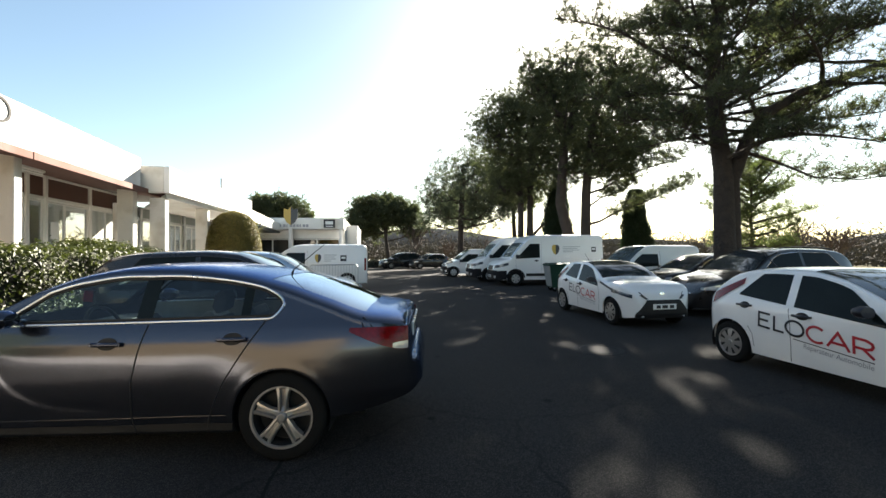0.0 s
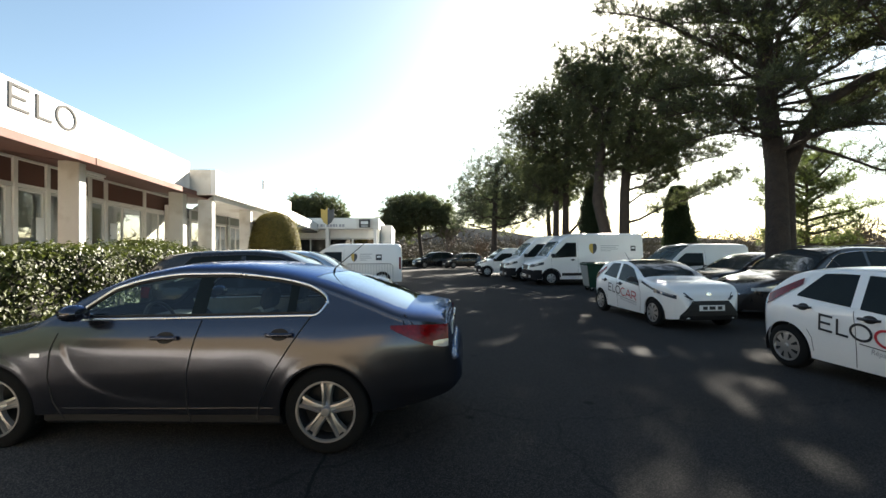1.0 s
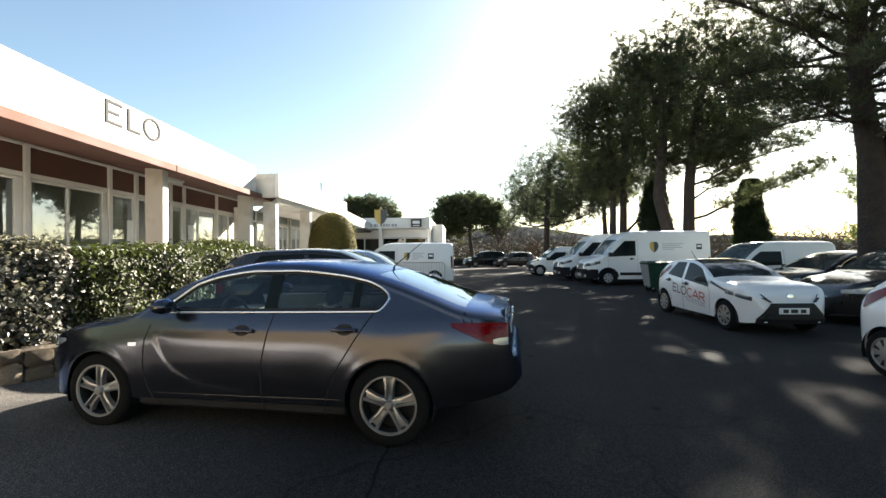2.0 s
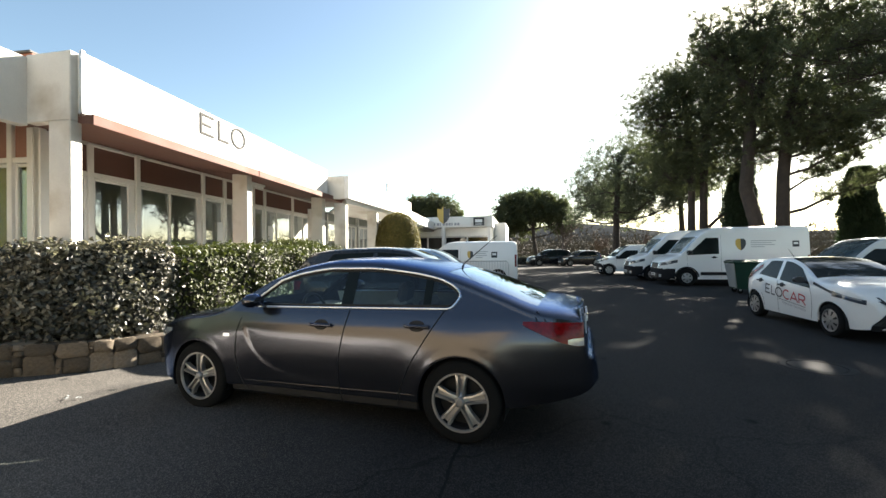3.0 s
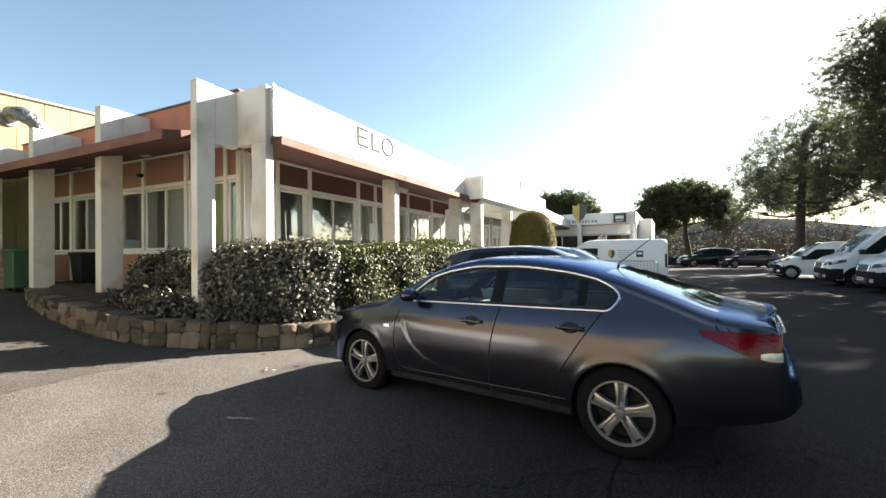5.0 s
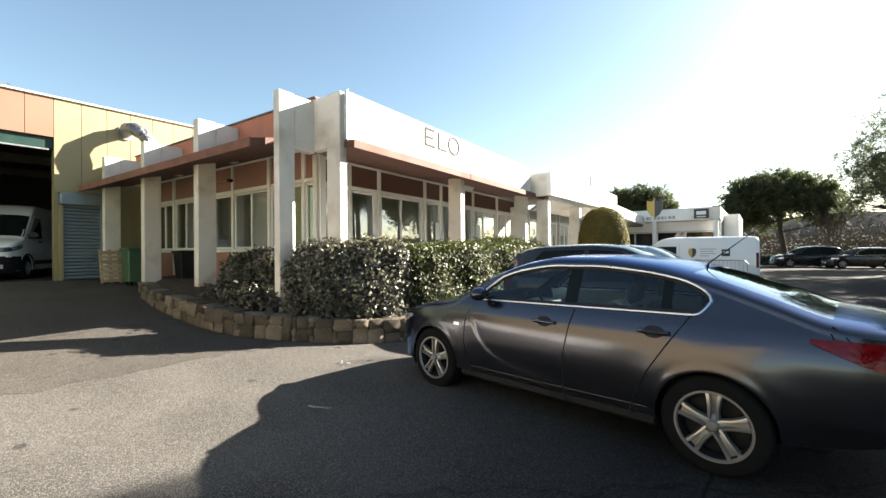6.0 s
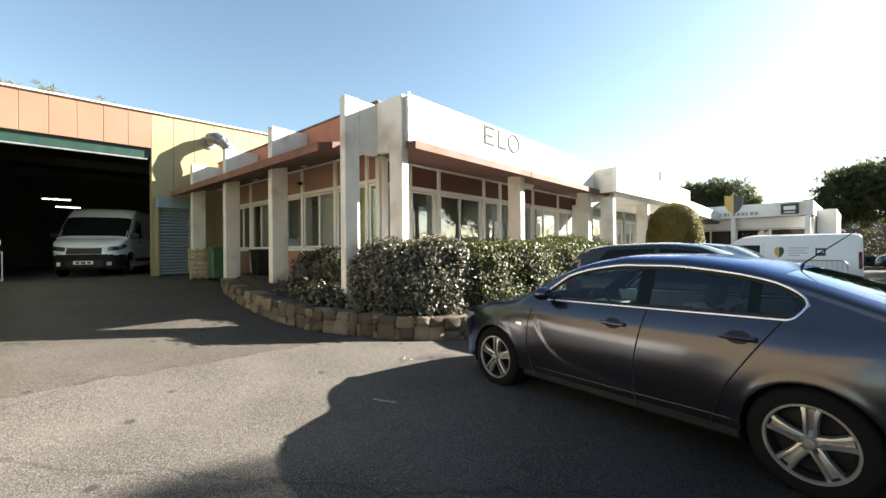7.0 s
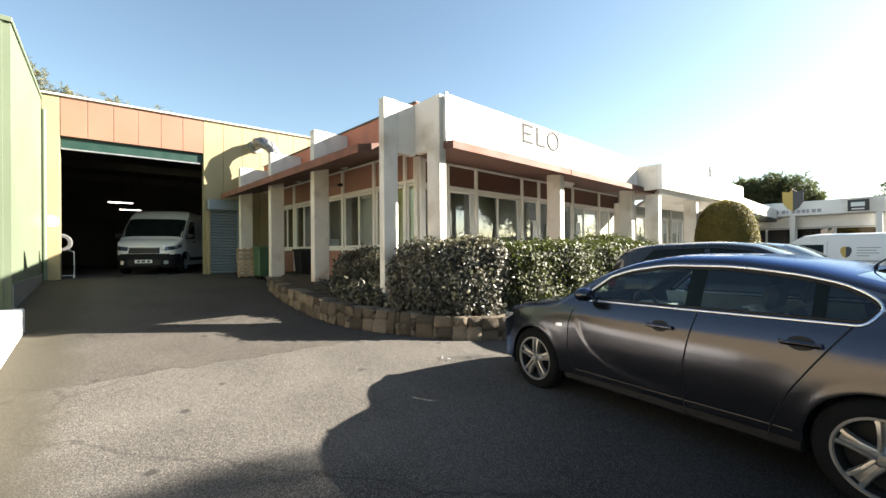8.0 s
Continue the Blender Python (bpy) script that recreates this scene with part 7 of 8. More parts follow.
def spreading_pine(x, y, trunks, arms, count, reach, lo, hi, seed, label):
    """An open pine: trunks and arms as point lists, limbs all the way up, side shoots and needle tufts at their ends."""
    rng = np.random.default_rng(seed)
    tree = thing("pine_tree", pose(x, y, rise(x)), label, "tree", "pines")
    wood, tufts, limbs = Shape(), [], []
    for pts, r in trunks:
        pts = [Vector(p) for p in pts]
        m = len(pts) - 1
        part("trunk", Shape().tube(pts, [r * (1.25 if i == 0 and pts[0].z < 1 else 1) * (1 - 0.72 * i / m) for i in range(m + 1)], 14), M_BARK, tree, smooth=True)
        z0, z1 = max(pts[0].z + 0.3, lo), pts[-1].z
        n = int(count * (z1 - z0) / (hi - lo))
        for k in range(n):
            z = z0 + (z1 - z0) * (k + rng.uniform()) / n
            i = max(j for j in range(m) if pts[j].z <= z)
            base = pts[i].lerp(pts[i + 1], (z - pts[i].z) / max(pts[i + 1].z - pts[i].z, 0.01))
            tt = (z - lo) / (hi - lo)
            a = k * 2.399 + rng.uniform(-0.5, 0.5) + seed
            ln = reach * (0.62 + 0.38 * math.sin(math.pi * min(0.15 + 0.8 * tt, 1))) * rng.uniform(0.7, 1.1)
            limbs.append((limb(base, (math.cos(a), math.sin(a), 0.12 + 0.75 * tt), ln, rng, 9, -0.1, 0.10), 0.05 + 0.02 * (1 - tt)))
    for pts, r in arms:
        limbs.append(([Vector(p) for p in pts], r))
    for pts, r in limbs:
        m = len(pts) - 1
        wood.tube(pts, [max(r * (1 - i / (m + 0.5)), 0.010) for i in range(m + 1)], 7, caps=False)
        tufts += shoots(wood, pts, rng)
    tagged(part("branchwork", wood, M_BARK, tree, fix=False), kind="stuff")
    pts = np.array([tuple(p) for p in tufts])
    pts = pts[sunned(pts + np.array([x, y, rise(x)]))]
    v, f = blades(pts, 10, 0.17, 0.02, rng, up=0.7)
    tagged(part("crown", tri_mesh("crown", v, f, M_NEEDLE), None, tree), kind="stuff")
    return tree


spreading_pine(10.33, 10.9,
               [([(0, 0, -0.05), (-0.02, 0, 1.5), (-0.05, 0, 4.0), (-0.3, 0, 5.7), (-0.33, 0, 7.4), (-0.1, 0, 9.1), (0.1, 0, 11.2), (0.3, 0, 13.5)], 0.33),
                ([(0.26, 0.02, -0.05), (0.25, 0, 1.5), (0.2, -0.05, 3.7), (0.36, -0.4, 4.8), (0.6, -0.7, 5.45), (1.3, -1.2, 5.95), (2.6, -1.6, 6.4), (4.2, -2.1, 7.0)], 0.25),
                ([(-0.25, 0, 5.9), (0.5, 0.1, 6.6), (1.15, 0.2, 7.3), (2.3, 0.2, 8.8), (3.1, 0.25, 10.7), (3.9, 0.3, 13.0)], 0.15)],
               [([(-0.33, 0, 6.7), (-1.2, 0.1, 7.1), (-2.1, 0.3, 7.6), (-3.0, 0.5, 8.2), (-3.9, 0.7, 8.5), (-4.9, 0.9, 8.7)], 0.085),
                ([(-0.33, 0, 7.6), (-1.1, -0.2, 8.2), (-2.0, -0.3, 9.0), (-2.9, -0.2, 9.6), (-3.8, 0.0, 10.0), (-4.6, 0.2, 10.1)], 0.08),
                ([(-0.3, 0, 6.1), (-1.1, 0.2, 6.3), (-2.1, 0.5, 6.4), (-3.0, 0.7, 6.3)], 0.06),
                ([(-0.2, 0, 5.2), (-1.2, 0.3, 5.5), (-2.2, 0.4, 5.6), (-3.1, 0.5, 5.4)], 0.05),
                ([(0.4, -0.4, 4.9), (1.4, -0.6, 5.0), (2.6, -0.9, 4.9), (3.9, -1.2, 4.7), (5.0, -1.4, 4.8)], 0.07),
                ([(0.5, -0.5, 5.2), (1.6, -0.3, 5.5), (2.9, -0.3, 5.6), (4.2, -0.4, 5.7), (5.3, -0.5, 5.9)], 0.075),
                ([(0.35, -0.3, 4.5), (1.2, -0.5, 4.2), (2.2, -0.8, 3.7), (3.4, -1.1, 3.6), (4.6, -1.4, 3.8)], 0.055)],
               50, 3.9, 4.3, 13.3, 11, "large spreading umbrella pine with forked trunk behind the cars")
clump_pine(8.3, 16.1, [([(-0.05, 0, -0.05), (-0.25, 0.05, 1.6), (-0.75, 0.1, 3.6), (-0.6, 0, 6.0), (0.3, 0, 8.8)], 0.27), ([(0.3, 0, -0.05), (0.3, 0, 1.6), (0.35, 0, 4.0), (0.6, 0, 6.5), (1.2, 0.1, 8.8)], 0.25), ],
           [(0.51, -0.16, 8.68, 1.46), (-0.9, -0.73, 6.99, 1.36), (1.89, 0.44, 7.76, 1.65), (0.35, -0.6, 5.9, 1.3), (2.44, 0.03, 8.88, 1.18), (3.1, 0.46, 6.9, 1.29), (-0.3, 0, 8.95, 0.75), (3.29, -0.6, 7.71, 0.94), (1.1, -1.07, 8.95, 0.94), (-0.1, 0.98, 5.6, 0.95), (0.2, 2.2, 7.6, 1.5), (2.2, 2.4, 6.6, 1.4), (3.3, 0.3, 6.2, 0.5), (-0.6, -0.2, 9.3, 1.0), (-1.5, 0.0, 8.1, 0.9), (-2.1, -0.3, 8.9, 0.62), (-2.2, -0.6, 8.3, 0.5), (1.0, -0.4, 5.3, 0.9), (-0.4, 0.3, 5.0, 0.8), (1.7, 0.3, 6.0, 1.1)], 12, DENSE, far=1.42,
           arms=[([(0.35, 0, 2.7), (0.9, -0.1, 2.85), (1.6, -0.3, 3.25), (2.6, -0.5, 3.6), (3.6, -0.7, 4.05), (4.7, -0.9, 4.5)], 0.06), ([(0.38, 0, 4.0), (1.0, -0.15, 4.2), (1.8, -0.3, 4.7), (3.0, -0.5, 5.1), (4.3, -0.6, 5.5)], 0.055),
                 ([(0.4, 0, 4.6), (1.2, 0.1, 4.8), (2.2, 0.2, 5.4), (3.6, 0.3, 6.1)], 0.055), ([(0.36, 0, 3.4), (1.2, 0.3, 3.9), (2.2, 0.4, 4.2), (3.3, 0.6, 4.9)], 0.045)], per=46, blade=0.16, wide=0.021, fill=95)
clump_pine(7.55, 20.5, [([(-0.2, 0, -0.05), (-0.2, 0, 1.8), (-0.15, 0, 4.5), (-0.3, 0, 7.6)], 0.2), ([(0.3, 0, -0.05), (0.3, 0, 1.8), (0.35, 0, 4.5), (0.5, 0, 8.8)], 0.22), ([(0.32, 0, 2.3), (1.0, 0, 3.0), (2.2, -0.2, 3.5)], 0.07)],
           [(-0.4, 0.1, 7.7, 1.66), (-1.05, 0.8, 6.4, 1.2), (0.35, -0.7, 8.6, 1.6), (0.3, -1.0, 6.0, 1.6), (1.7, 0.5, 10.2, 1.3), (-1.65, -0.3, 7.4, 0.95), (-0.55, 0.1, 9.2, 0.8), (0.1, 0, 4.9, 1.1), (1.6, 1.5, 7.5, 1.7), (0.4, 1.9, 6.4, 1.5), (-1.0, 0.0, 9.0, 1.0), (-1.9, 0.0, 8.2, 0.9), (-1.2, 0.2, 5.0, 0.8)], 13, DENSE, far=1.3, per=44, blade=0.17, wide=0.022, fill=95)
clump_pine(7.0, 34.3, [([(0, 0, -0.05), (0, 0, 2.0), (0.05, 0, 4.5), (0.3, 0, 8.8)], 0.3)],
           [(0.16, 0, 8.7, 1.82), (-1.25, 1.2, 7.3, 1.72), (1.4, -1.2, 7.2, 2.0), (-1.9, -0.7, 5.0, 1.24), (0.55, 0.9, 5.6, 1.85), (2.7, -0.4, 5.5, 1.63), (1.7, -0.3, 9.3, 1.24), (3.8, -0.5, 6.7, 1.2), (4.1, 0, 4.9, 0.8), (2.9, 0.4, 8.0, 1.1), (-2.7, 0, 6.4, 1.0), (-2.8, 0.3, 4.2, 0.8), (1.2, 0.5, 4.1, 1.0)], 14, "rounded umbrella pine further down the road", mat=M_NEEDLE4, per=14, blade=0.30, wide=0.045, fill=72)
# pines added behind the visible crowns to cast shade on the road
for i, (x, y, z) in enumerate(((12.6, 37.0, 7.6), (9.25, 45.5, 6.6))):
    clump_pine(x, y, [([(0, 0, -0.05), (0.1, 0, 2.5), (0, 0, 5), (0.1, 0, z + 1)], 0.26)],
               [(0, 0, z + 1.2, 1.7), (-1.6, 0.3, z, 1.5), (1.6, -0.3, z, 1.6), (0.2, 1.5, z - 0.2, 1.5), (0, -1.5, z - 0.3, 1.4), (-0.9, -0.8, z - 1.2, 1.0), (1.0, 0.8, z - 1.3, 1.0)], 40 + i, "umbrella pine added behind the nearer pines to shade the road", per=16, blade=0.34, wide=0.06, fill=90)
# unseen pines added past the walk's start, for the saloon's tail to mirror and to cut sky light
for i, (x, y, z) in enumerate(((9.0, -7.5, 7.0), (14.5, -3.0, 7.6), (12.0, -15.0, 7.4))):
    clump_pine(x, y, [([(0, 0, -0.05), (0.1, 0, 2.5), (0, 0, 5), (0.1, 0, z + 1)], 0.26)],
               [(0, 0, z + 1.2, 1.9), (-1.8, 0.3, z, 1.6), (1.8, -0.3, z, 1.7), (0.2, 1.7, z - 0.2, 1.6), (0, -1.7, z - 0.3, 1.6), (-1.0, -0.8, z - 1.6, 1.3), (1.0, 0.8, z - 1.8, 1.3), (0, 0, z - 2.6, 1.3)], 50 + i, "unseen umbrella pine added past the parked cars", per=14, blade=0.34, wide=0.07, fill=80)
ROUND = "broad round umbrella pine with a low dark crown"
clump_pine(1.4, 49.4, [([(0, 0, -0.1), (-0.1, 0, 1.5), (-0.3, 0, 3.0), (-0.5, 0, 6)], 0.3)],
           [(-0.5, 0, 6.5, 2.0), (-3.1, 0.4, 5.85, 1.85), (1.8, 0.6, 5.9, 1.74), (-1.8, -0.8, 7.1, 1.3), (0.8, -0.2, 7.0, 1.2), (3.1, -0.5, 5.2, 0.94), (-4.3, 0.6, 4.9, 0.94), (-1.5, 1.2, 4.9, 1.7), (2.9, 0.3, 4.3, 1.1), (-3.4, 0.2, 4.4, 1.2), (0.3, 0.8, 7.5, 1.1), (-2.9, 0.3, 7.0, 1.1), (2.6, 0.2, 6.4, 1.2)], 15, ROUND, per=14, blade=0.4, wide=0.09, fill=90)
clump_pine(-13.0, 54.7, [([(0, 0, -0.1), (0, 0, 3), (0, 0, 6)], 0.3)],
           [(-0.1, 0, 7.3, 1.85), (-2.9, 0.4, 7.0, 1.56), (2.5, 0.6, 7.1, 1.71), (1.3, -0.2, 7.8, 1.28), (-1.2, -0.8, 7.8, 1.14), (4.4, -0.7, 6.4, 0.85), (0.5, 0, 6.0, 1.5)], 16, ROUND, per=14, blade=0.4, wide=0.09, fill=90)
pine("pine_tree", 20.5, 20.0, [(0, 0, 0.2, 0, 6.0, 0.12)], 2.6, 1.5, 6.0, 17, limbs=30, twig=5, mat=M_NEEDLE2, label="young sparse pine with yellowish needles", dens=0.3, per=10)
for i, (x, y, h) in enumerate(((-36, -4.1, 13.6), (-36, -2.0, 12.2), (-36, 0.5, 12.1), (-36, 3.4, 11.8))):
    clump_pine(x, y, [([(0, 0, 0.6), (0, 0, h - 3), (0.1, 0, h - 0.5)], 0.2)], [(0, 0, h - 0.7, 0.6), (0.3, 0.7, h - 1.2, 0.55), (-0.2, -0.7, h - 1.5, 0.6), (0.2, 0.3, h - 1.9, 0.8), (0, 1.1, h - 2.1, 0.5)], 30 + i, "hazy pine top behind the workshop roof", mat=M_NEEDLE3, per=16, blade=0.3, wide=0.05, fill=60)


def cypress(x, y, h, r, seed):
    rng = np.random.default_rng(seed)
    th = thing("cypress_tree", pose(x, y, 0), "narrow dark columnar cypress", "tree", "cypresses")
    part("trunk", Shape().tube([(0, 0, 0), (0, 0, h * 0.9)], [0.14, 0.03], 8), M_BARK, th)
    z = rng.uniform(0.02, 1, 11000) ** 0.9
    a = rng.uniform(0, 2 * math.pi, 11000)
    rr = r * np.clip(np.minimum(z * 8, 1.2 - z) * 1.0, 0, 1) ** 0.6 * rng.uniform(0.45, 1.05, 11000) * (1 + 0.2 * np.sin(a * 3 + z * 9) + 0.16 * np.sin(a * 5 - z * 23))
    pts = np.stack([rr * np.cos(a), rr * np.sin(a), z * h], 1)
    v, f = blades(pts, 8, 0.24, 0.035, rng, up=1.6)
    part("crown", tri_mesh("crown", v, f, M_CYPRESS), None, th)


cypress(17.2, 25.4, 5.6, 0.95, 1)
cypress(12.2, 26.6, 6.2, 1.05, 2)


def bare_tree(x, y, h, seed, spread=0.9):
    rng = np.random.default_rng(seed)
    th = thing("bare_tree", pose(x, y, 0), "leafless reddish winter tree", "tree", "bare trees")
    s = Shape()
    def grow(p, d, l, r, lv):
        pts = limb(p, d, l, rng, 3, 0.2, 0.1)
        s.tube(pts, [r, r * 0.85, r * 0.75, r * 0.6], 5 if lv < 2 else 3, caps=False)
        if lv < 5:
            for _ in range(3 if lv else 5):
                nd = (Vector(d) + Vector(rng.normal(size=3)) * 0.55 * spread + Vector((0, 0, 0.15))).normalized()
                grow(pts[rng.integers(1, 4)], nd, l * rng.uniform(0.6, 0.8), r * 0.66, lv + 1)
    grow((0, 0, -0.05), (0, 0, 1), h * 0.33, 0.15, 0)
    tagged(part("branchwork", s, M_BARE, th, fix=False), kind="stuff")


for i, (x, y, h) in enumerate(((4.4, 47.9, 6.8), (9.5, 56, 5.0), (26, 23, 4.2), (13.5, 52, 5.2), (34, 26, 4.5))):
    bare_tree(x, y, h, 60 + i)


def far_woods():
    """A belt of low woods and scrub round the yard's far sides, and hazy hills."""
    rng = np.random.default_rng(77)
    pts, sizes = [], []
    for _ in range(2600):
        a = radians(rng.uniform(-38, 82))
        d = rng.uniform(60, 150)
        h = rng.uniform(1.2, 4.4) * (0.7 + d / 150)
        cx, cy = d * math.sin(a), d * math.cos(a)
        m = 60
        q = rng.normal(size=(m, 3)) * np.array([1.6, 1.6, h * 0.3]) + np.array([cx, cy, h * 0.45])
        q[:, 2] = np.abs(q[:, 2]) - 0.6
        pts.append(q)
    pts = np.concatenate(pts)
    v, f = blades(pts, 2, 0.6, 0.2, rng)
    ob = new("far_scrub", tri_mesh("far_scrub", v, f, M_FARWOOD))
    tagged(ob, "pale winter scrub and woods beyond the yard", "woodland", kind="stuff")
    th = Shape()
    rows = []
    for k, (d, hh) in enumerate(((380, -6), (420, 13), (520, 24), (600, 29))):
        rows.append([(d * math.sin(a), d * math.cos(a), hh * (0.75 + 0.35 * math.sin(a * 5.1 + 1) + 0.2 * math.sin(a * 13)) if hh > 0 else hh) for a in np.linspace(radians(-60), radians(100), 90)])
    th.sheet(rows)
    tagged(solid("hills", th, M_HILL, smooth=True), "low hazy wooded hills", "hills", kind="structure")
    # clipped border at the road's end
    leaf_block("hedge", [(-1.5, 46.8, 0.6, 0, 0.75), (3.0, 47.0, 0.7, 0, 0.9), (11, 46.5, 0.6, 0, 0.7)], "low hedge across the end of the road", "hedge", M_HEDGE, 6000, 8, 0.16, group="hedges")


far_woods()

# ---- stone bed ----
def bed_wall():
    """Rubble wall along the bed: a mortar core and single stones on its face."""
    rng = np.random.default_rng(21)
    line = [(-4.75, 6.3), (-5.0, 5.45), (-5.33, 4.83), (-5.67, 4.35), (-6.12, 3.93), (-6.6, 3.62), (-7.16, 3.30), (-7.73, 3.12), (-8.65, 3.04), (-10.16, 3.10), (-12.0, 3.36), (-13.6, 3.75)]
    P = [Vector((x, y, 0)) for x, y in line]
    H = 0.38
    wall = thing("stone_bed_wall", pose(0, 0, 0), "low rubble stone wall round the planted bed", "wall")
    core = Shape()
    inner = []
    for i, p in enumerate(P):
        way = (P[min(i + 1, len(P) - 1)] - P[max(i - 1, 0)]).normalized()
        inner.append(Vector((way.y, -way.x, 0)))
    rows = []
    for p, n in zip(P, inner):
        g = rise(p.x)
        h = H * (1.0 if p.x > -9 else max(0.55, 1 - 0.09 * (-9 - p.x)))
        q = p + n * 0.30
        rows.append([(p.x + n.x * 0.07, p.y + n.y * 0.07, g - 0.1), (p.x + n.x * 0.07, p.y + n.y * 0.07, g + h - 0.03), (q.x, q.y, g + h - 0.03), (q.x, q.y, g - 0.1)])
    core.sheet(rows)
    part("mortar_core", core, M_MORTAR, wall)
    cum = [0]
    for a, b in zip(P, P[1:]):
        cum.append(cum[-1] + (b - a).length)
    def at(d):
        i = max(0, min(int(np.searchsorted(cum, d, side="right")) - 1, len(P) - 2))
        t = (d - cum[i]) / (cum[i + 1] - cum[i])
        p, n = P[i].lerp(P[i + 1], t), inner[i].lerp(inner[i + 1], t).normalized()
        return p, n
    def stone(seed):
        r = np.random.default_rng(seed)
        s = Shape()
        n = int(r.integers(7, 11))
        ang = np.sort(np.linspace(0, 2 * math.pi, n, endpoint=False) + 0.6 + r.uniform(-0.22, 0.22, n))
        out = []
        base = [(math.copysign(abs(math.cos(a)) ** 0.38, math.cos(a)) * r.uniform(0.9, 1.08), math.copysign(abs(math.sin(a)) ** 0.38, math.sin(a)) * r.uniform(0.9, 1.08)) for a in ang]
        tilt = r.uniform(-0.02, 0.02, 2)
        for sc, d in ((1.0, 0.0), (0.975, 0.04), (0.88, 0.05)):
            out.append([(0.5 * sc * a, d + (tilt[0] * a + tilt[1] * c) * (d > 0) + r.uniform(-0.006, 0.006), 0.5 * sc * c) for a, c in base])
        vs = [p for ring_ in out for p in ring_] + [(r.uniform(-0.1, 0.1), 0.053, r.uniform(-0.1, 0.1))]
        fs = [(i * n + k, i * n + (k + 1) % n, (i + 1) * n + (k + 1) % n, (i + 1) * n + k) for i in range(2) for k in range(n)]
        fs += [(2 * n + k, 2 * n + (k + 1) % n, 3 * n) for k in range(n)]
        return s.add(vs, fs).mesh("stone", M_STONE, smooth=25)
    kinds = [stone(s) for s in range(14)]
    total = cum[-1]
    def high(x):
        return H * (1.0 if x > -9 else max(0.55, 1 - 0.09 * (-9 - x)))
    def lay(d, w, f0, f1):
        p, n = at(min(d + w / 2, total - 0.01))
        h = high(p.x)
        ob = part("stone", kinds[rng.integers(14)], None, wall)
        ob.matrix_basis = Matrix.Translation((p.x + n.x * 0.05, p.y + n.y * 0.05, rise(p.x) + h * (f0 + f1) / 2)) @ Matrix.Rotation(math.atan2(n.x, -n.y), 4, "Z") @ pose(0, 0, 0, 0, rng.uniform(-4, 4), 0) @ Matrix.Diagonal((w * 1.04, rng.uniform(0.7, 1.15), h * (f1 - f0) * 1.05, 1))
    d = 0.0
    while d < total:
        w = rng.uniform(0.18, 0.42)
        m = rng.uniform(0.34, 0.66)
        if rng.uniform() < 0.03:
            lay(d, w * 0.6, -0.04, 1.0)
            d += w * 0.6
            continue
        for f0, f1 in ((-0.04, m), (m, 1.0)):
            k = rng.uniform()
            if k < 0.26:
                c = rng.uniform(0.3, 0.7)
                lay(d, w * c, f0, f1)
                lay(d + w * c, w * (1 - c), f0, f1)
            elif k < 0.5 and w > 0.2:
                c = rng.uniform(0.7, 0.82)
                lay(d, w * c, f0, f1)
                lay(d + w * c, w * (1 - c), f0, (f0 + f1) / 2)
                lay(d + w * c, w * (1 - c), (f0 + f1) / 2, f1)
            else:
                lay(d, w, f0, f1)
        d += w
    # flat capping stones, flush with the face
    d = 0.0
    while d < total:
        w = rng.uniform(0.3, 0.6)
        p, n = at(min(d + w / 2, total - 0.01))
        ob = part("capping_stone", kinds[rng.integers(14)], None, wall)
        ob.matrix_basis = Matrix.Translation((p.x + n.x * 0.2, p.y + n.y * 0.2, rise(p.x) + high(p.x) - 0.035)) @ Matrix.Rotation(math.atan2(n.x, -n.y), 4, "Z") @ pose(0, 0, 0, 90, 0, 0) @ Matrix.Diagonal((w * 1.0, 0.6, 0.36, 1))
        d += w
    # soil of the bed
    rows = []
    for p, n in zip(P, inner):
        g = rise(p.x)
        h = H * (1.0 if p.x > -9 else max(0.55, 1 - 0.09 * (-9 - p.x)))
        back = Vector((max(min(p.x, -6.0), -13.6) - 1.2, 5.6, 0)) if p.y < 5 else Vector((-8.2, p.y + 2, 0))
        row = []
        for k in range(9):
            q = (p + n * 0.2).lerp(back, k / 8)
            row.append((q.x, q.y, g + h - 0.06 + 0.07 * min(k, 2) + 0.02 * math.sin(k * 3 + p.x * 5)))
        rows.append(row)
    part("soil", Shape().sheet(rows), M_SOIL, wall)
    # fallen leaves on the soil are too small to pick apart
    return wall


bed_wall()
tagged(solid("planting_strip", box(-7.0, -5.1, 5.5, 14.2, -0.05, 0.32, bev=0.03), M_SOIL), "soil strip under the office hedge", "planting bed", kind="structure")


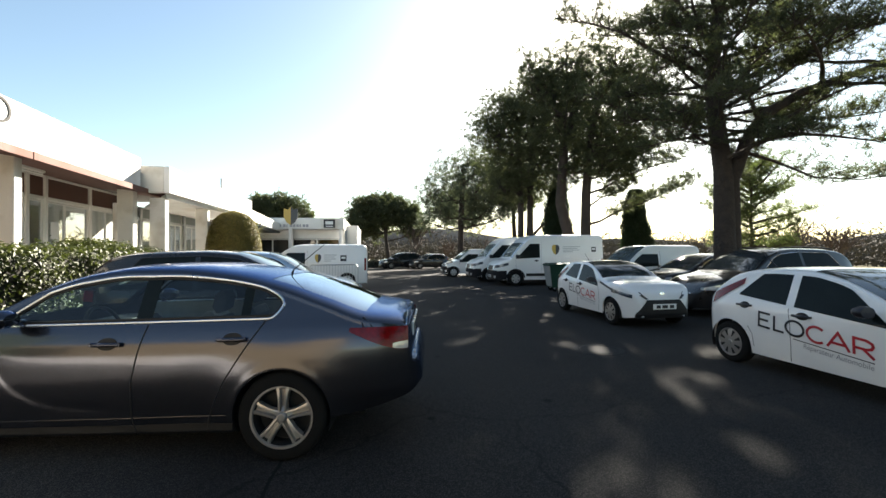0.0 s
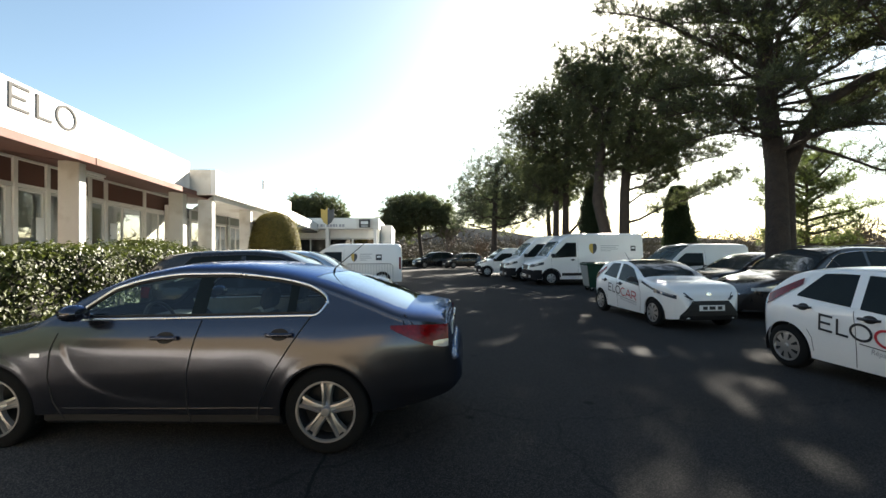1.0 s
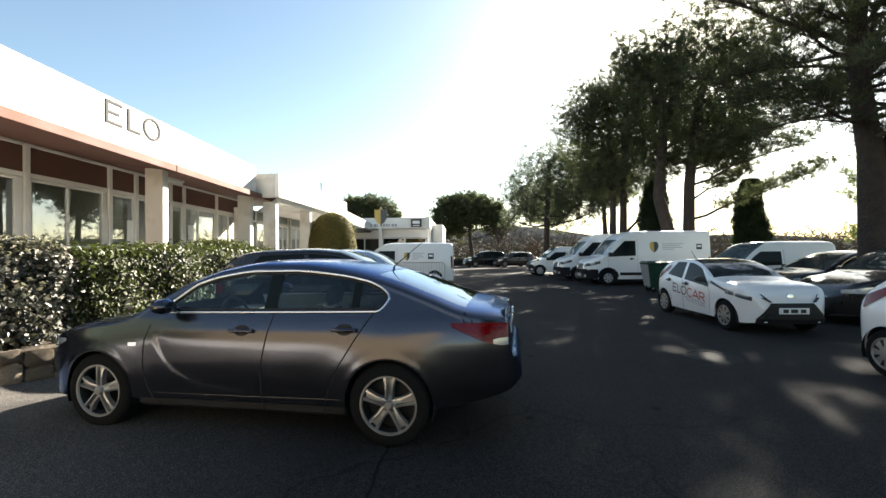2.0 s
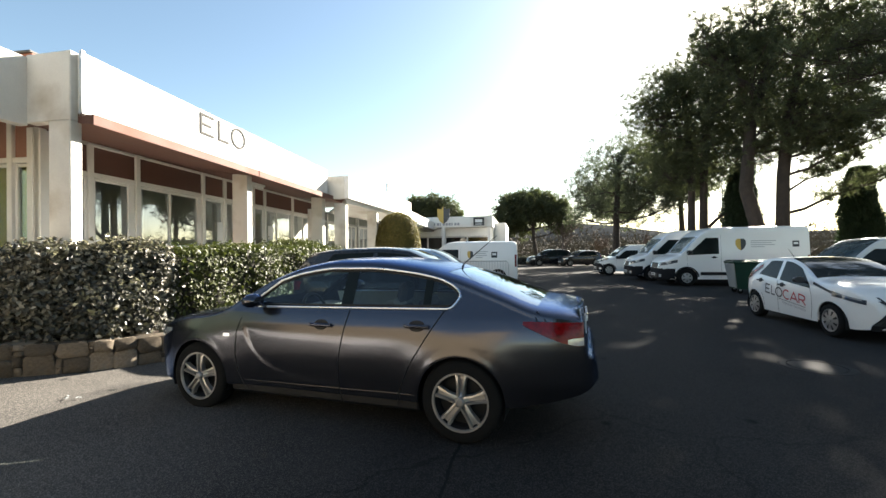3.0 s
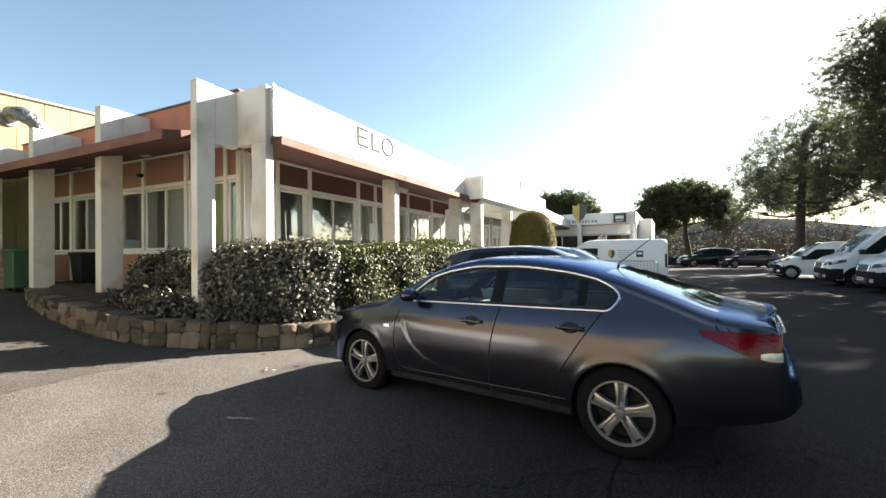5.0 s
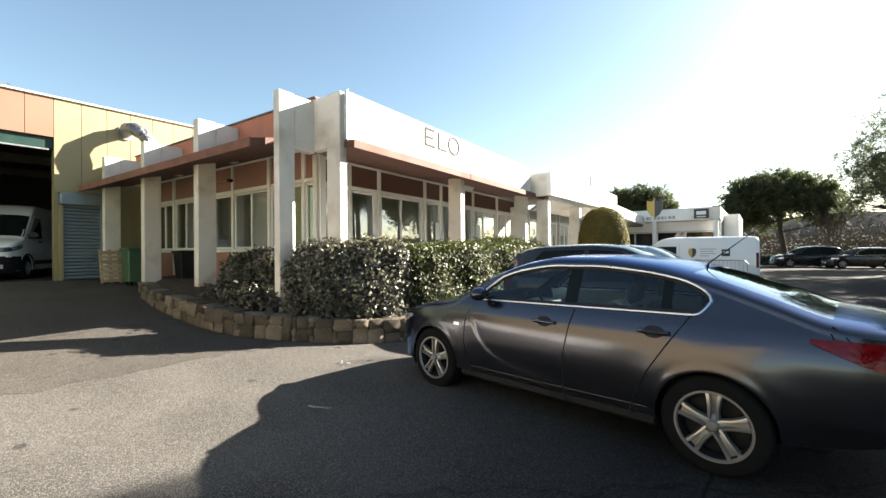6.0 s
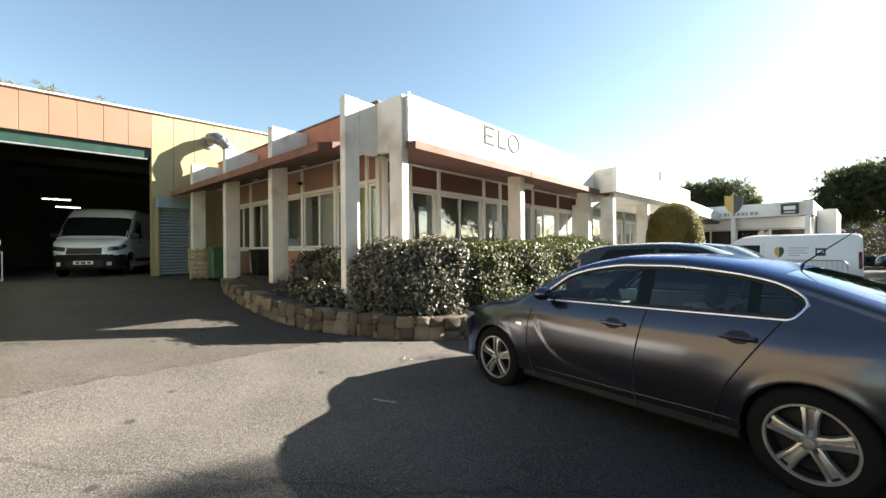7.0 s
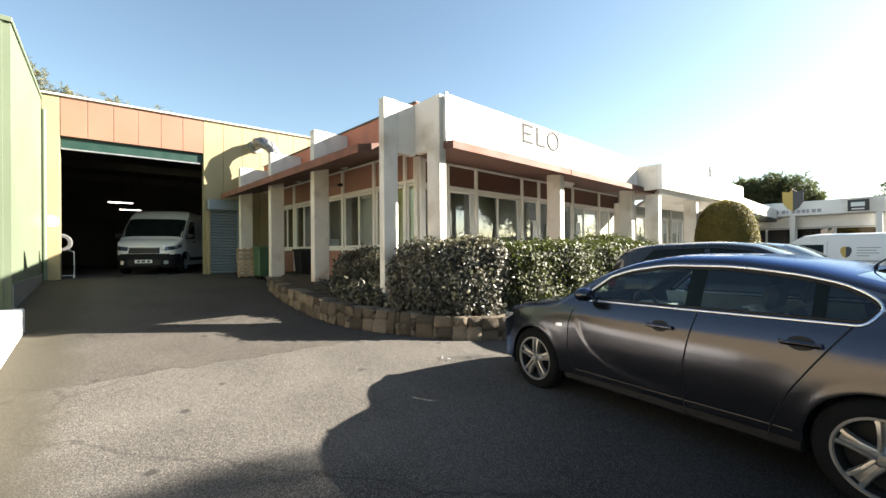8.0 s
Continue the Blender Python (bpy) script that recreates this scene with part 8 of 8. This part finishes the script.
def waste_bin(x, y, turn, tub, label):
    th = thing("waste_container", pose(x, y, 0, 0, 0, turn), label, "bin", "waste containers")
    s = Shape()
    s.add([(-0.55, -0.4, 0.16), (0.55, -0.4, 0.16), (0.55, 0.4, 0.16), (-0.55, 0.4, 0.16), (-0.66, -0.5, 1.05), (0.66, -0.5, 1.05), (0.66, 0.5, 1.05), (-0.66, 0.5, 1.05)],
          [(0, 3, 2, 1), (4, 5, 6, 7), (0, 1, 5, 4), (1, 2, 6, 5), (2, 3, 7, 6), (3, 0, 4, 7)])
    part("tub", s, tub, th)
    part("rim", box(-0.7, 0.7, -0.54, 0.54, 1.03, 1.08, bev=0.02), tub, th)
    part("end_panel", Shape().add([(-0.575, -0.37, 0.2), (-0.575, 0.37, 0.2), (-0.555, 0.37, 0.2), (-0.555, -0.37, 0.2), (-0.685, -0.49, 1.02), (-0.685, 0.49, 1.02), (-0.665, 0.49, 1.02), (-0.665, -0.49, 1.02)],
                                  [(0, 3, 2, 1), (4, 5, 6, 7), (0, 1, 5, 4), (1, 2, 6, 5), (2, 3, 7, 6), (3, 0, 4, 7)]), M_BINPALE, th, "pale grey end panel")
    lid = Shape().sheet([[(x_, y_, 1.075 + 0.07 * math.cos(y_ * 2.6)) for x_ in (-0.68, 0.0, 0.68)] for y_ in np.linspace(-0.54, 0.54, 9)])
    part("lid", lid, M_BINGREEN, th, "dark green lid")
    for a in (-0.45, 0.45):
        for b in (-0.3, 0.3):
            part("castor", Shape().lathe([(0.001, -0.025), (0.08, -0.025), (0.08, 0.025), (0.001, 0.025)], 14, "y", (a, b, 0.08)), M_RUBBER, th)
            part("castor_fork", box(a - 0.03, a + 0.03, b - 0.045, b + 0.045, 0.1, 0.17), M_STEEL, th)
    for a in (-0.74, 0.74):
        part("side_pin", Shape().tube([(a * 0.93, 0, 1.0), (a, 0, 1.0)], 0.03, 8), M_STEEL, th)


waste_bin(7.5, 15.9, -8, M_BINGREEN, "dark green four-wheeled waste container with pale grey end")


def barrier(x, y, turn):
    th = thing("crowd_barrier", pose(x, y, 0, 0, 0, turn), "galvanised steel crowd barrier", "barrier")
    fr = [(-1.0, 0, 0.12), (-1.0, 0, 1.0), (-0.9, 0, 1.1), (0.9, 0, 1.1), (1.0, 0, 1.0), (1.0, 0, 0.12), (-1.0, 0, 0.12)]
    part("barrier_frame", Shape().tube(fr, 0.02, 8), M_STEEL, th)
    bar = Shape().tube([(0, 0, 0.12), (0, 0, 1.1)], 0.008, 6).mesh("bar", M_STEEL)
    for k in range(16):
        ob = part("bar", bar, None, th)
        ob.location.x = -0.88 + k * 1.76 / 15
    for s in (-0.8, 0.8):
        part("foot", Shape().tube([(s, -0.3, 0.015), (s, 0, 0.1), (s, 0.3, 0.015)], 0.015, 6), M_STEEL, th)


barrier(-1.8, 18.0, 2)


def street_lamp(x, y, h):
    th = thing("street_lamp", pose(x, y, 0), "slender grey street lamp with one arm", "lamp", "street lamps")
    part("pole", Shape().tube([(0, 0, -0.1), (0, 0, h * 0.9), (0.1, 0, h), (0.5, 0, h + 0.12)], [0.07, 0.045, 0.04, 0.03], 8), M_STEEL, th)
    part("lamp_head", box(0.4, 0.9, -0.1, 0.1, h + 0.08, h + 0.18, bev=0.04), M_STEEL, th)


street_lamp(14.6, 34.5, 7.2)
street_lamp(52, 48, 6.0)


def yard_clutter():
    # bins, pallet and steps by the workshop corner
    x, y = -14.9, 3.7
    th = thing("green_skip", pose(-14.7, 4.05, rise(-14.7)), "green painted steel rubbish skip by the workshop", "bin")
    part("tub", box(-0.3, 0.3, -0.3, 0.3, 0.1, 1.0, bev=0.03), M_GREENPAINT, th)
    part("rim", box(-0.34, 0.34, -0.34, 0.34, 0.98, 1.06, bev=0.02), M_GREENPAINT, th)
    for s in (-0.2, 0.2):
        part("wheel", Shape().lathe([(0.001, -0.02), (0.07, -0.02), (0.07, 0.02), (0.001, 0.02)], 12, "y", (s, -0.2, 0.07)), M_RUBBER, th)
    th = thing("wheelie_bin", pose(-13.0, 4.75, rise(-13.0)), "black wheeled rubbish bin under the canopy", "bin")
    s = Shape()
    s.add([(-0.22, -0.22, 0.06), (0.22, -0.22, 0.06), (0.22, 0.22, 0.06), (-0.22, 0.22, 0.06), (-0.29, -0.29, 1.0), (0.29, -0.29, 1.0), (0.29, 0.29, 1.0), (-0.29, 0.29, 1.0)],
          [(0, 3, 2, 1), (4, 5, 6, 7), (0, 1, 5, 4), (1, 2, 6, 5), (2, 3, 7, 6), (3, 0, 4, 7)])
    part("tub", s, M_BLACK, th)
    part("lid", box(-0.31, 0.31, -0.33, 0.31, 1.0, 1.07, bev=0.02), M_BLACK, th)
    th = thing("pallet", pose(-15.3, 3.62, rise(-15.3), 0, -14, 0), "wooden pallet leaning by the workshop door", "pallet")
    for k in range(7):
        part("board", box(-0.03, 0.0, -0.25, 0.25, 0.05 + k * 0.14, 0.14 + k * 0.14, bev=0.004), M_WOOD, th)
    for s in (-0.22, 0.0, 0.22):
        part("bearer", box(-0.11, -0.03, s - 0.03, s + 0.03, 0.03, 1.02, bev=0.004), M_WOOD, th)
    # tyre trolley inside the gate
    th = thing("tyre_trolley", pose(-17.5, -0.98, 0.756) @ Matrix.Scale(0.85, 4), "white tube trolley holding a tyre inside the gate", "trolley")
    part("trolley_frame", Shape().tube([(0, -0.4, 0.1), (0, -0.4, 1.25), (0, 0.25, 0.95), (0, 0.25, 0.1), (0, -0.4, 0.1)], 0.022, 8), M_FRAME, th)
    part("trolley_foot", Shape().tube([(-0.35, 0.25, 0.05), (0.35, 0.25, 0.05)], 0.03, 8), M_FRAME, th)
    part("trolley_foot", Shape().tube([(-0.35, -0.4, 0.05), (0.35, -0.4, 0.05)], 0.03, 8), M_FRAME, th)
    part("tyre", Shape().lathe([(0.2, -0.09), (0.29, -0.1), (0.32, -0.06), (0.32, 0.06), (0.29, 0.1), (0.2, 0.09)], 28, "x", (0.06, -0.1, 1.28), closed=True), M_TYREGREY, th, smooth=True)
    tagged(solid("round_sign", Shape().lathe([(0.001, 0.02), (0.16, 0.02), (0.16, 0.0)], 28, "x", (GX + 0.003, -1.22, 2.45)), M_PAPER), "round white sign on the yellow cladding", "sign")
    # small shreds on the asphalt
    rng = np.random.default_rng(5)
    th = thing("litter", pose(-5.0, 3.62, 0.004), "crumpled grey paper shreds on the asphalt", "litter")
    s = Shape()
    for k in range(9):
        a = rng.uniform(0, 6.28)
        c = Vector((rng.normal() * 0.08, rng.normal() * 0.04, 0.006))
        u, w = Vector((math.cos(a), math.sin(a), 0.1)) * 0.016, Vector((-math.sin(a), math.cos(a), 0.25)) * 0.009
        s.add([c - u - w, c + u - w, c + u + w, c - u + w], [(0, 1, 2, 3)])
    part("paper", s.moved(pose(0, 0, 0.012)), M_BINPALE, th)
    # iron cover in the road
    th = thing("manhole_cover", pose(3.49, 6.16, 0.0), "round cast iron manhole cover in the asphalt", "manhole cover")
    part("cover_ring", Shape().lathe([(0.31, 0.0), (0.31, 0.008), (0.38, 0.008), (0.40, 0.0)], 36), M_IRON, th)
    part("cover_plate", Shape().lathe([(0.001, 0.007), (0.295, 0.007), (0.30, 0.0)], 36), M_IRON, th)


yard_clutter()
